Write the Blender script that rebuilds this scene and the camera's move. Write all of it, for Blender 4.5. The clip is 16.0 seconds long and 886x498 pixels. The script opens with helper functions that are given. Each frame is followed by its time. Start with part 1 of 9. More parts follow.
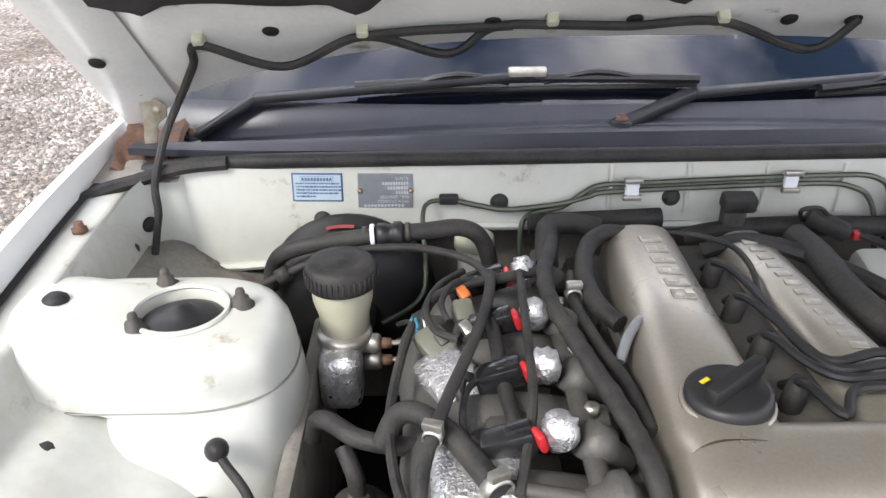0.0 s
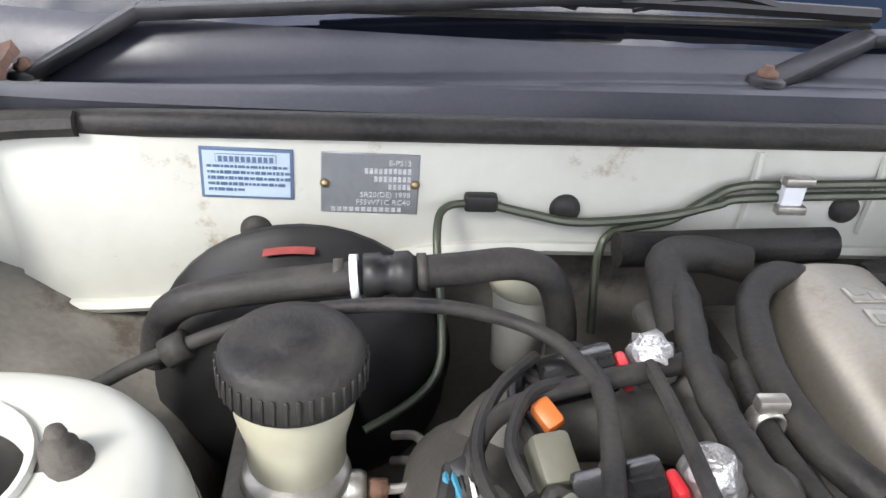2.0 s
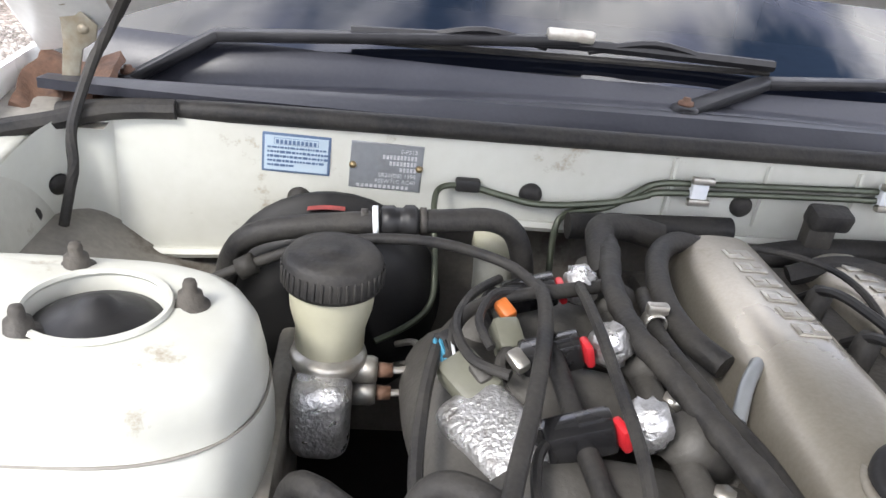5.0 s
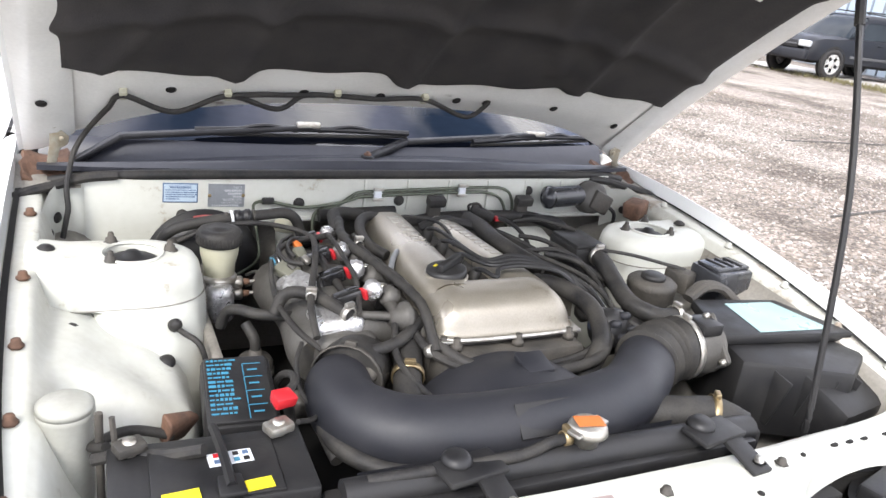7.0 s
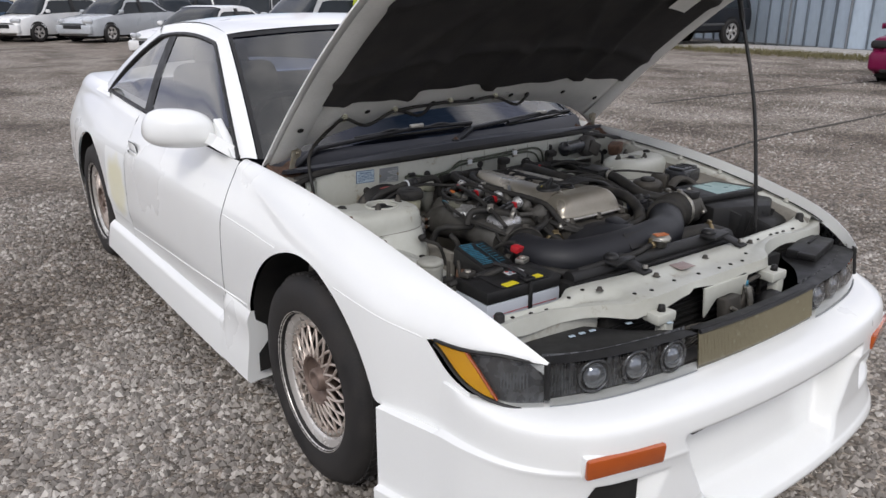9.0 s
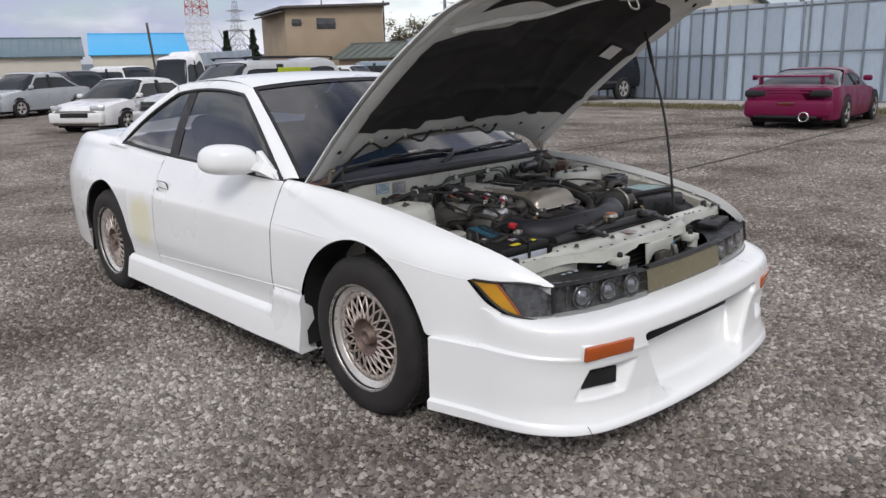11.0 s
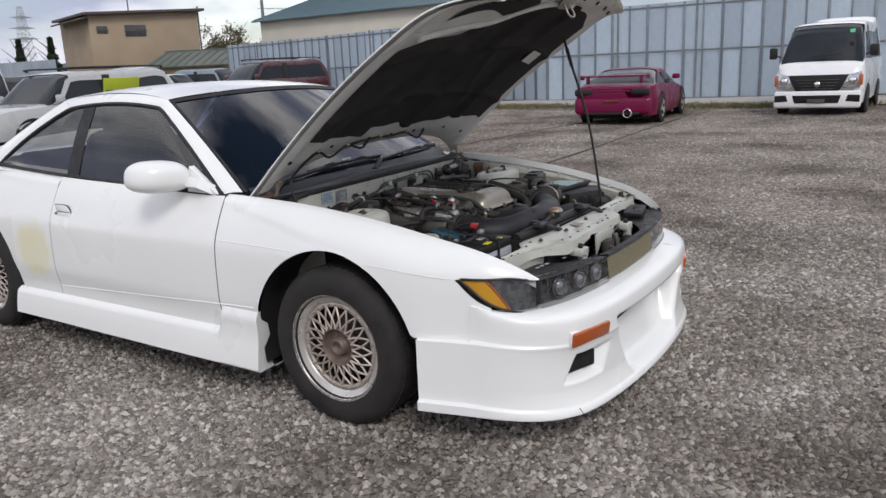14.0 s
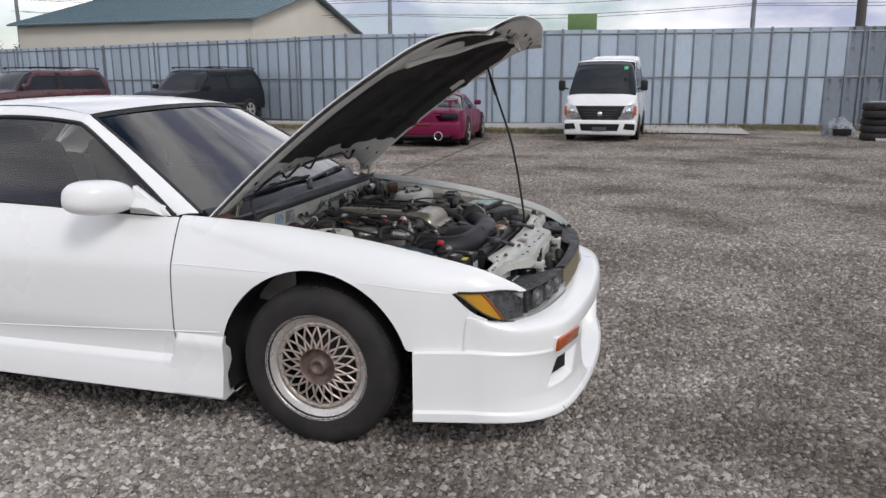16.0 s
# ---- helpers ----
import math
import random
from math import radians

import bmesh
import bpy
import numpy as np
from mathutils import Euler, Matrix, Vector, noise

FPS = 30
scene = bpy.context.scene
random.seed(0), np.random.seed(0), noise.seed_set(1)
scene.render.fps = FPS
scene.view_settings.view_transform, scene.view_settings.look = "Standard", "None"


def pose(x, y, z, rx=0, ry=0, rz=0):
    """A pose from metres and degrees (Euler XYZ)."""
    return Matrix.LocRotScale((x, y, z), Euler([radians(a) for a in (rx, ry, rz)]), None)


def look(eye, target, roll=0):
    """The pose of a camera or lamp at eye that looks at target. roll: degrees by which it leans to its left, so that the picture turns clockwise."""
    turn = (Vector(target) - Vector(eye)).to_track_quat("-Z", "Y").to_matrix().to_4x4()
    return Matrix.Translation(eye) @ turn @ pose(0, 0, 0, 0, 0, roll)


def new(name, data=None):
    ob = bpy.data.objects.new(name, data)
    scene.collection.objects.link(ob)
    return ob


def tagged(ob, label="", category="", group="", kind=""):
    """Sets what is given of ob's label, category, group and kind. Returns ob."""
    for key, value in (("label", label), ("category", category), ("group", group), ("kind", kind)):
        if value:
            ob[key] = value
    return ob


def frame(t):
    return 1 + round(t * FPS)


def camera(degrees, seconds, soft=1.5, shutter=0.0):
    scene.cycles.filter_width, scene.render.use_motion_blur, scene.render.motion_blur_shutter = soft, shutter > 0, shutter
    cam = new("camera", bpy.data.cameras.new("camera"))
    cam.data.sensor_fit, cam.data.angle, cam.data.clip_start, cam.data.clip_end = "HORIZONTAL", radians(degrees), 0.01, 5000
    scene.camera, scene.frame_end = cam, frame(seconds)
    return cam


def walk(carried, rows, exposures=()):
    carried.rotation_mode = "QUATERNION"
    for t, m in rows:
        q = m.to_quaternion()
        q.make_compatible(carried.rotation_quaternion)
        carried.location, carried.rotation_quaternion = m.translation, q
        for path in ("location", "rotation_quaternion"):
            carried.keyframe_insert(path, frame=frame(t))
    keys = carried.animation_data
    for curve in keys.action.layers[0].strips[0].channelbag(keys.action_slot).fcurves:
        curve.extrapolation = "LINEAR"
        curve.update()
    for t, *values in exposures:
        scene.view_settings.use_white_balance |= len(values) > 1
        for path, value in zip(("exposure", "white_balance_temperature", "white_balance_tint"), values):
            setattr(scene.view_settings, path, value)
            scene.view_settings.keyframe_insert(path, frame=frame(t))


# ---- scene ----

# ---- camera ----
cam = camera(61.3, 16.0)
SUN, SUN_EL, SUN_ROT, SUN_WIDE, SKY = 1.7, 42.0, 225.0, 16.0, 0.118
CLOUD_AT = (0.3, 0.1, 0.7)
PATH = [
    (0, (-0.272, -0.597, 1.166), (-0.241, 1.176, 0.241), -0.1),
    (0.5, (-0.321, -0.485, 1.108), (-0.107, 1.277, 0.186), 3.1),
    (1, (-0.32, -0.353, 1.038), (-0.059, 1.374, 0.065), 4.8),
    (1.5, (-0.332, -0.243, 1.032), (-0.102, 1.458, 0.006), 4.4),
    (2, (-0.336, -0.184, 1.017), (-0.129, 1.531, 0.01), 4.3),
    (2.5, (-0.326, -0.152, 1.025), (-0.132, 1.581, 0.045), 3.9),
    (3, (-0.344, -0.117, 0.985), (-0.113, 1.618, 0.016), 3.7),
    (3.2, (-0.355, -0.105, 0.988), (-0.11, 1.604, -0.022), 4.8),
    (5.3, (-0.358, -0.508, 1.069), (-0.131, 1.275, 0.194), 7.1),
    (5.5, (-0.371, -0.597, 1.126), (-0.098, 1.173, 0.234), 5.7),
    (6, (-0.355, -0.811, 1.16), (-0.003, 0.967, 0.313), 7.4),
    (6.5, (-0.427, -0.998, 1.221), (0.112, 0.758, 0.429), 7.7),
    (7, (-0.596, -1.196, 1.25), (0.26, 0.479, 0.573), 7.7),
    (7.5, (-0.817, -1.409, 1.252), (0.133, 0.245, 0.648), 6.5),
    (8, (-1.108, -1.539, 1.264), (-0.168, 0.117, 0.653), 4.3),
    (8.5, (-1.385, -1.657, 1.271), (-0.345, -0.062, 0.661), 4.4),
    (9, (-1.626, -1.732, 1.317), (-0.503, -0.201, 0.687), -0.0),
    (9.2, (-1.711, -1.746, 1.305), (-0.521, -0.258, 0.697), 0.2),
    (11.3, (-2.443, -2.166, 1.249), (-1.103, -0.737, 0.844), -2.3),
    (11.5, (-2.472, -2.193, 1.199), (-1.134, -0.744, 0.865), -3.0),
    (12, (-2.489, -2.224, 1.097), (-1.154, -0.756, 0.853), -2.9),
    (12.5, (-2.469, -2.203, 1.097), (-1.114, -0.76, 0.812), -2.8),
    (13, (-2.455, -2.112, 1.172), (-1.031, -0.759, 0.795), -4.8),
    (13.5, (-2.632, -1.958, 1.251), (-1.068, -0.785, 0.829), -2.5),
    (14, (-2.738, -1.769, 1.29), (-1.118, -0.696, 0.815), -2.6),
    (14.5, (-2.786, -1.612, 1.297), (-1.078, -0.67, 0.856), -1.2),
    (15, (-2.956, -1.458, 1.312), (-1.179, -0.674, 0.835), -2.3),
    (15.5, (-3.107, -1.369, 1.294), (-1.288, -0.718, 0.779), -3.4),
    (16, (-3.154, -1.18, 1.326), (-1.282, -0.626, 0.889), -0.2),
]
EXPOSURES = [(0, 1.54), (3, 1.94), (5.5, 1.64), (7, 1.68), (7.5, 1.25), (8.2, 0.45), (9, -0.13), (11.5, -0.26), (16, -0.29)]
walk(cam, [(t, look(eye, target, roll)) for t, eye, target, roll in PATH], EXPOSURES)
# ---- world and light ----
world = bpy.data.worlds.new("sky")
scene.world = world
world.use_nodes = True
wn, wl = world.node_tree.nodes, world.node_tree.links
wn.clear()
w_out = wn.new("ShaderNodeOutputWorld")
w_bg = wn.new("ShaderNodeBackground")
w_sky = wn.new("ShaderNodeTexSky")
w_sky.sky_type, w_sky.sun_disc = "NISHITA", False
w_sky.sun_elevation, w_sky.sun_rotation = radians(SUN_EL), radians(SUN_ROT)
w_co = wn.new("ShaderNodeTexCoord")
w_map = wn.new("ShaderNodeMapping")
w_map.inputs["Scale"].default_value = (1.0, 1.0, 2.6)
w_map.inputs["Location"].default_value = CLOUD_AT
w_n1 = wn.new("ShaderNodeTexNoise")
w_n1.inputs["Scale"].default_value, w_n1.inputs["Detail"].default_value = 2.1, 9.0
w_n1.inputs["Roughness"].default_value = 0.55
w_r1 = wn.new("ShaderNodeValToRGB")
w_r1.color_ramp.elements[0].position, w_r1.color_ramp.elements[1].position = 0.30, 0.45
w_n2 = wn.new("ShaderNodeTexNoise")
w_n2.inputs["Scale"].default_value, w_n2.inputs["Detail"].default_value = 3.3, 6.0
w_r2 = wn.new("ShaderNodeValToRGB")
w_r2.color_ramp.elements[0].position, w_r2.color_ramp.elements[1].position = 0.40, 0.60
w_r2.color_ramp.elements[0].color = (4.9, 5.2, 7.0, 1)
w_r2.color_ramp.elements[1].color = (13.4, 13.2, 13.4, 1)
w_mix = wn.new("ShaderNodeMix")
w_mix.data_type = "RGBA"
wl.new(w_co.outputs["Generated"], w_map.inputs["Vector"])
wl.new(w_map.outputs["Vector"], w_n1.inputs["Vector"])
wl.new(w_map.outputs["Vector"], w_n2.inputs["Vector"])
w_xyz, w_thin = wn.new("ShaderNodeSeparateXYZ"), wn.new("ShaderNodeMath")
w_thin.operation, w_thin.inputs[1].default_value = "MULTIPLY_ADD", -0.075
wl.new(w_co.outputs["Generated"], w_xyz.inputs[0])
wl.new(w_xyz.outputs["Z"], w_thin.inputs[0])
wl.new(w_n1.outputs["Fac"], w_thin.inputs[2])
wl.new(w_thin.outputs[0], w_r1.inputs["Fac"])
wl.new(w_n2.outputs["Fac"], w_r2.inputs["Fac"])
wl.new(w_r1.outputs["Color"], w_mix.inputs["Factor"])
wl.new(w_sky.outputs["Color"], w_mix.inputs["A"])
wl.new(w_r2.outputs["Color"], w_mix.inputs["B"])
wl.new(w_mix.outputs["Result"], w_bg.inputs["Color"])
w_bg.inputs["Strength"].default_value = SKY
wl.new(w_bg.outputs["Background"], w_out.inputs["Surface"])

sun = new("sun", bpy.data.lights.new("sun", "SUN"))
sun.data.energy, sun.data.angle, sun.data.color = SUN, radians(SUN_WIDE), (1.0, 0.968, 0.935)
sun.matrix_world = pose(0, 0, 30, 90 - SUN_EL, 0, 180 - SUN_ROT)


# ---- materials ----
def lin(hexa):
    """Linear colour from sRGB hex."""
    v = [int(hexa[i:i + 2], 16) / 255 for i in (0, 2, 4)]
    return tuple(c / 12.92 if c <= 0.04045 else ((c + 0.055) / 1.055) ** 2.4 for c in v) + (1.0,)


def material(name, base, second=None, rough=0.5, metal=0.0, scale=18.0, amount=0.5, fine=160.0, bump=0.05, coat=0.0,
             rough_var=0.12, stain=None, stain_scale=6.0, stain_at=0.62, stretch=(1, 1, 1), random_tint=0.0, spec=0.5):
    """Colour varied at two scales, relief and uneven gloss; optional stains of another colour."""
    m = bpy.data.materials.new(name)
    m.use_nodes = True
    n, l = m.node_tree.nodes, m.node_tree.links
    b = n["Principled BSDF"]
    base = base if len(base) == 4 else (*base, 1)
    second = tuple((second or [c * 0.7 for c in base])[:3]) + (1,)
    co = n.new("ShaderNodeTexCoord")
    mp = n.new("ShaderNodeMapping")
    mp.inputs["Scale"].default_value = stretch
    l.new(co.outputs["Object"], mp.inputs["Vector"])
    n1, n2 = n.new("ShaderNodeTexNoise"), n.new("ShaderNodeTexNoise")
    n1.inputs["Scale"].default_value, n1.inputs["Detail"].default_value = scale, 6
    n2.inputs["Scale"].default_value, n2.inputs["Detail"].default_value = fine, 4
    l.new(mp.outputs["Vector"], n1.inputs["Vector"])
    l.new(mp.outputs["Vector"], n2.inputs["Vector"])
    add = n.new("ShaderNodeMath")
    add.operation = "MULTIPLY_ADD"
    add.inputs[1].default_value = 0.35
    l.new(n2.outputs["Fac"], add.inputs[0])
    l.new(n1.outputs["Fac"], add.inputs[2])
    rng = n.new("ShaderNodeMapRange")
    rng.inputs["From Min"].default_value, rng.inputs["From Max"].default_value = 0.45, 0.95
    rng.inputs["To Max"].default_value = amount
    l.new(add.outputs[0], rng.inputs["Value"])
    mix = n.new("ShaderNodeMix")
    mix.data_type = "RGBA"
    mix.inputs["A"].default_value, mix.inputs["B"].default_value = base, second
    l.new(rng.outputs["Result"], mix.inputs["Factor"])
    colour = mix.outputs["Result"]
    if stain:
        n3 = n.new("ShaderNodeTexNoise")
        n3.inputs["Scale"].default_value, n3.inputs["Detail"].default_value = stain_scale, 8
        n3.inputs["Roughness"].default_value = 0.7
        l.new(mp.outputs["Vector"], n3.inputs["Vector"])
        r3 = n.new("ShaderNodeMapRange")
        r3.inputs["From Min"].default_value, r3.inputs["From Max"].default_value = stain_at, stain_at + 0.08
        l.new(n3.outputs["Fac"], r3.inputs["Value"])
        m3 = n.new("ShaderNodeMix")
        m3.data_type = "RGBA"
        m3.inputs["B"].default_value = stain if len(stain) == 4 else (*stain, 1)
        l.new(r3.outputs["Result"], m3.inputs["Factor"])
        l.new(colour, m3.inputs["A"])
        colour = m3.outputs["Result"]
    if random_tint:
        oi = n.new("ShaderNodeObjectInfo")
        rr = n.new("ShaderNodeMapRange")
        rr.inputs["To Min"].default_value, rr.inputs["To Max"].default_value = 1 - random_tint, 1 + random_tint
        l.new(oi.outputs["Random"], rr.inputs["Value"])
        hs = n.new("ShaderNodeHueSaturation")
        l.new(rr.outputs["Result"], hs.inputs["Value"])
        l.new(colour, hs.inputs["Color"])
        colour = hs.outputs["Color"]
    l.new(colour, b.inputs["Base Color"])
    rv = n.new("ShaderNodeMapRange")
    rv.inputs["From Min"].default_value, rv.inputs["From Max"].default_value = 0.3, 0.7
    rv.inputs["To Min"].default_value, rv.inputs["To Max"].default_value = max(0.02, rough - rough_var), min(1, rough + rough_var)
    l.new(n1.outputs["Fac"], rv.inputs["Value"])
    l.new(rv.outputs["Result"], b.inputs["Roughness"])
    b.inputs["Metallic"].default_value = metal
    b.inputs["Specular IOR Level"].default_value = spec
    b.inputs["Coat Weight"].default_value = coat
    b.inputs["Coat Roughness"].default_value = 0.05
    if bump:
        bp = n.new("ShaderNodeBump")
        bp.inputs["Strength"].default_value, bp.inputs["Distance"].default_value = bump, 0.004
        l.new(n2.outputs["Fac"], bp.inputs["Height"])
        l.new(bp.outputs["Normal"], b.inputs["Normal"])
    return m


def glass(name, tint, rough=0.0, mixin=0.75):
    """Thin pane: see-through with the tint, mirror by Fresnel."""
    m = bpy.data.materials.new(name)
    m.use_nodes = True
    n, l = m.node_tree.nodes, m.node_tree.links
    n.clear()
    out, mx = n.new("ShaderNodeOutputMaterial"), n.new("ShaderNodeMixShader")
    tr, gl, fr = n.new("ShaderNodeBsdfTransparent"), n.new("ShaderNodeBsdfGlossy"), n.new("ShaderNodeFresnel")
    tr.inputs["Color"].default_value = (*tint, 1)
    gl.inputs["Roughness"].default_value = rough
    fr.inputs["IOR"].default_value = 1.52
    up = n.new("ShaderNodeMath")
    up.operation, up.use_clamp = "MULTIPLY_ADD", True
    up.inputs[1].default_value, up.inputs[2].default_value = 1.6, 0.01
    l.new(fr.outputs[0], up.inputs[0])
    l.new(up.outputs[0], mx.inputs[0])
    l.new(tr.outputs[0], mx.inputs[1])
    l.new(gl.outputs[0], mx.inputs[2])
    l.new(mx.outputs[0], out.inputs["Surface"])
    return m


WHITE = material("white_car_paint", (0.835, 0.845, 0.83), (0.78, 0.785, 0.765), rough=0.3, scale=2.5, amount=0.5, bump=0.0, coat=0.6, rough_var=0.04)
CREAM = material("cream_bay_paint", (0.50, 0.51, 0.465), (0.40, 0.395, 0.34), rough=0.42, scale=5, amount=0.8, fine=60, bump=0.04, coat=0.2,
                 stain=(0.26, 0.22, 0.16), stain_scale=10, stain_at=0.63)
APRON = material("stained_bay_paint", (0.49, 0.50, 0.455), (0.33, 0.315, 0.265), rough=0.45, scale=6, amount=0.9, fine=70, bump=0.05, coat=0.1,
                 stain=(0.23, 0.19, 0.145), stain_scale=5, stain_at=0.56)
# grime on the bay paint, with shade of the deep parts mixed into the colour
GRIME_SHADE = material("grimy_shaded_bay_paint", (0.24, 0.225, 0.195), (0.11, 0.102, 0.088), rough=0.6, scale=10, amount=0.9, bump=0.08,
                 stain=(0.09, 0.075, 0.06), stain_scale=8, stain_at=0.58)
BLACK = material("black_plastic", (0.010, 0.010, 0.011), (0.022, 0.021, 0.0195), spec=0.35, rough=0.5, scale=24, amount=0.7, bump=0.06)
RUBBER = material("dusty_black_rubber", (0.0105, 0.0105, 0.0115), (0.044, 0.041, 0.036), spec=0.25, rough=0.6, scale=26, amount=1.0, fine=240, bump=0.18)
COWL = material("faded_cowl_plastic", (0.014, 0.015, 0.021), (0.036, 0.037, 0.045), rough=0.46, spec=0.4, scale=9, amount=0.9, fine=200, bump=0.05)
PAD = material("hood_insulation_felt", (0.028, 0.027, 0.028), (0.062, 0.058, 0.055), spec=0.15, rough=0.9, scale=12, amount=0.8, fine=400, bump=0.3)
DUCT = material("dark_grey_duct_plastic", (0.011, 0.012, 0.0155), (0.026, 0.025, 0.028), rough=0.55, spec=0.35, scale=10, amount=0.6, bump=0.05)
ALU = material("dull_cast_aluminium", (0.092, 0.088, 0.080), (0.036, 0.033, 0.029), rough=0.62, metal=0.35, scale=14, amount=0.8, fine=260, bump=0.16,
               stain=(0.10, 0.085, 0.065), stain_scale=11, stain_at=0.60)
COVER = material("satin_champagne_cover", (0.33, 0.305, 0.258), (0.19, 0.17, 0.135), rough=0.33, metal=0.6, scale=7, amount=0.75, fine=300, bump=0.05,
                 stain=(0.17, 0.14, 0.10), stain_scale=7, stain_at=0.63)
FOIL = material("bright_rough_aluminium", (0.70, 0.70, 0.70), (0.24, 0.23, 0.22), rough=0.34, metal=0.8, scale=70, amount=1.0, fine=260, bump=0.6)
STEEL = material("zinc_steel", (0.48, 0.47, 0.44), (0.25, 0.22, 0.17), rough=0.4, metal=0.85, scale=60, amount=0.8, bump=0.1)
BRASS = material("yellow_passivated_steel", (0.34, 0.27, 0.155), (0.20, 0.145, 0.08), rough=0.42, metal=0.8, scale=60, amount=0.8, bump=0.1)
RUST = material("rusty_steel", (0.13, 0.068, 0.040), (0.05, 0.030, 0.022), rough=0.85, scale=40, amount=0.9, bump=0.35)
ENGINE = material("grimy_engine_iron", (0.035, 0.033, 0.030), (0.085, 0.076, 0.063), rough=0.65, metal=0.3, scale=22, amount=0.9, fine=200, bump=0.3)
DARK = material("underbody_black", (0.012, 0.012, 0.012), (0.03, 0.028, 0.026), spec=0.15, rough=0.8, scale=14, amount=0.8, bump=0.1)
RED = material("red_plastic", (0.42, 0.016, 0.022), (0.27, 0.012, 0.017), rough=0.4, scale=40, bump=0.03)
ORANGE = material("orange_label", (0.46, 0.125, 0.025), (0.38, 0.10, 0.02), rough=0.5, scale=40, bump=0.02)
YELLOW = material("yellow_label", (0.66, 0.56, 0.02), (0.58, 0.47, 0.02), rough=0.5, scale=40, bump=0.02)
PAPER = material("white_label", (0.64, 0.66, 0.68), (0.52, 0.54, 0.56), rough=0.5, scale=40, bump=0.02)
BLUE = material("blue_print", (0.07, 0.11, 0.19), (0.09, 0.14, 0.22), rough=0.5, scale=40, bump=0.0)
CYAN = material("cyan_print", (0.035, 0.18, 0.27), (0.03, 0.14, 0.22), rough=0.5, scale=40, bump=0.0)
PALEBLUE = material("pale_blue_label", (0.36, 0.44, 0.50), (0.31, 0.38, 0.44), rough=0.45, scale=30, bump=0.0)
PLATE = material("grey_stamped_plate", (0.27, 0.285, 0.30), (0.20, 0.21, 0.22), rough=0.4, metal=0.5, scale=40, bump=0.04)
MINT = material("mint_green_label", (0.23, 0.35, 0.345), (0.27, 0.40, 0.385), rough=0.35, scale=20, bump=0.0)
FLUID = material("yellowed_translucent_plastic", (0.42, 0.41, 0.31), (0.33, 0.315, 0.22), rough=0.35, scale=18, amount=0.6, bump=0.03)
BOTTLE = material("grey_translucent_bottle", (0.31, 0.31, 0.275), (0.21, 0.205, 0.175), rough=0.45, scale=16, amount=0.7, bump=0.05)
BATTERY = material("pale_battery_case", (0.50, 0.53, 0.58), (0.42, 0.45, 0.50), rough=0.45, scale=16, bump=0.04)
PIPE = material("olive_brake_pipe", (0.075, 0.085, 0.06), (0.045, 0.05, 0.035), rough=0.4, metal=0.4, scale=40, bump=0.05)
TYRE = material("tyre_rubber", (0.015, 0.0145, 0.0145), (0.045, 0.040, 0.037), spec=0.3, rough=0.75, scale=14, amount=0.8, fine=260, bump=0.15)
RIM = material("polished_rim_lip", (0.66, 0.64, 0.61), (0.46, 0.42, 0.38), rough=0.3, metal=0.55, scale=12, amount=0.7, bump=0.04,
               stain=(0.22, 0.16, 0.12), stain_scale=14, stain_at=0.68)
SPOKE = material("dusty_bronze_spoke", (0.58, 0.52, 0.47), (0.34, 0.26, 0.21), rough=0.45, metal=0.5, scale=26, amount=0.9, bump=0.15)
HUBCAP = material("brown_dusty_hub", (0.20, 0.145, 0.12), (0.11, 0.08, 0.065), rough=0.6, metal=0.4, scale=30, amount=0.8, bump=0.1)
AMBER = material("amber_lens", (0.84, 0.46, 0.014), (0.72, 0.32, 0.010), rough=0.12, scale=30, bump=0.05, coat=0.8)
AMBER2 = material("dark_orange_lens", (0.42, 0.085, 0.012), (0.34, 0.06, 0.01), rough=0.15, scale=30, bump=0.05, coat=0.8)
LAMPDARK = material("smoked_lamp_body", (0.022, 0.023, 0.026), (0.045, 0.046, 0.05), rough=0.2, scale=30, bump=0.02)
GRILLE_RIB = material("smoked_olive_rib", (0.19, 0.17, 0.115), (0.14, 0.125, 0.08), rough=0.2, scale=30, bump=0.02, coat=0.5)
HINGE = material("tarnished_zinc", (0.44, 0.42, 0.35), (0.24, 0.19, 0.12), rough=0.38, metal=0.6, scale=45, amount=0.9, bump=0.12)
GRILLE = material("smoked_olive_grille", (0.085, 0.075, 0.045), (0.055, 0.05, 0.03), rough=0.22, scale=30, bump=0.03, coat=0.6)
CHROME = material("lamp_reflector", (0.8, 0.8, 0.8), (0.65, 0.65, 0.65), rough=0.12, metal=1.0, scale=30, bump=0.0)
SEAT = material("dark_grey_cloth", (0.035, 0.036, 0.042), (0.05, 0.05, 0.055), rough=0.9, scale=40, bump=0.2)
LENS = glass("clear_lens", (0.86, 0.88, 0.9))
PANE = glass("tinted_window_glass", (0.52, 0.53, 0.54))
SCREEN = glass("windscreen_glass", (0.13, 0.165, 0.28))

# ---- builders ----
CX = 0.02  # the car's middle plane


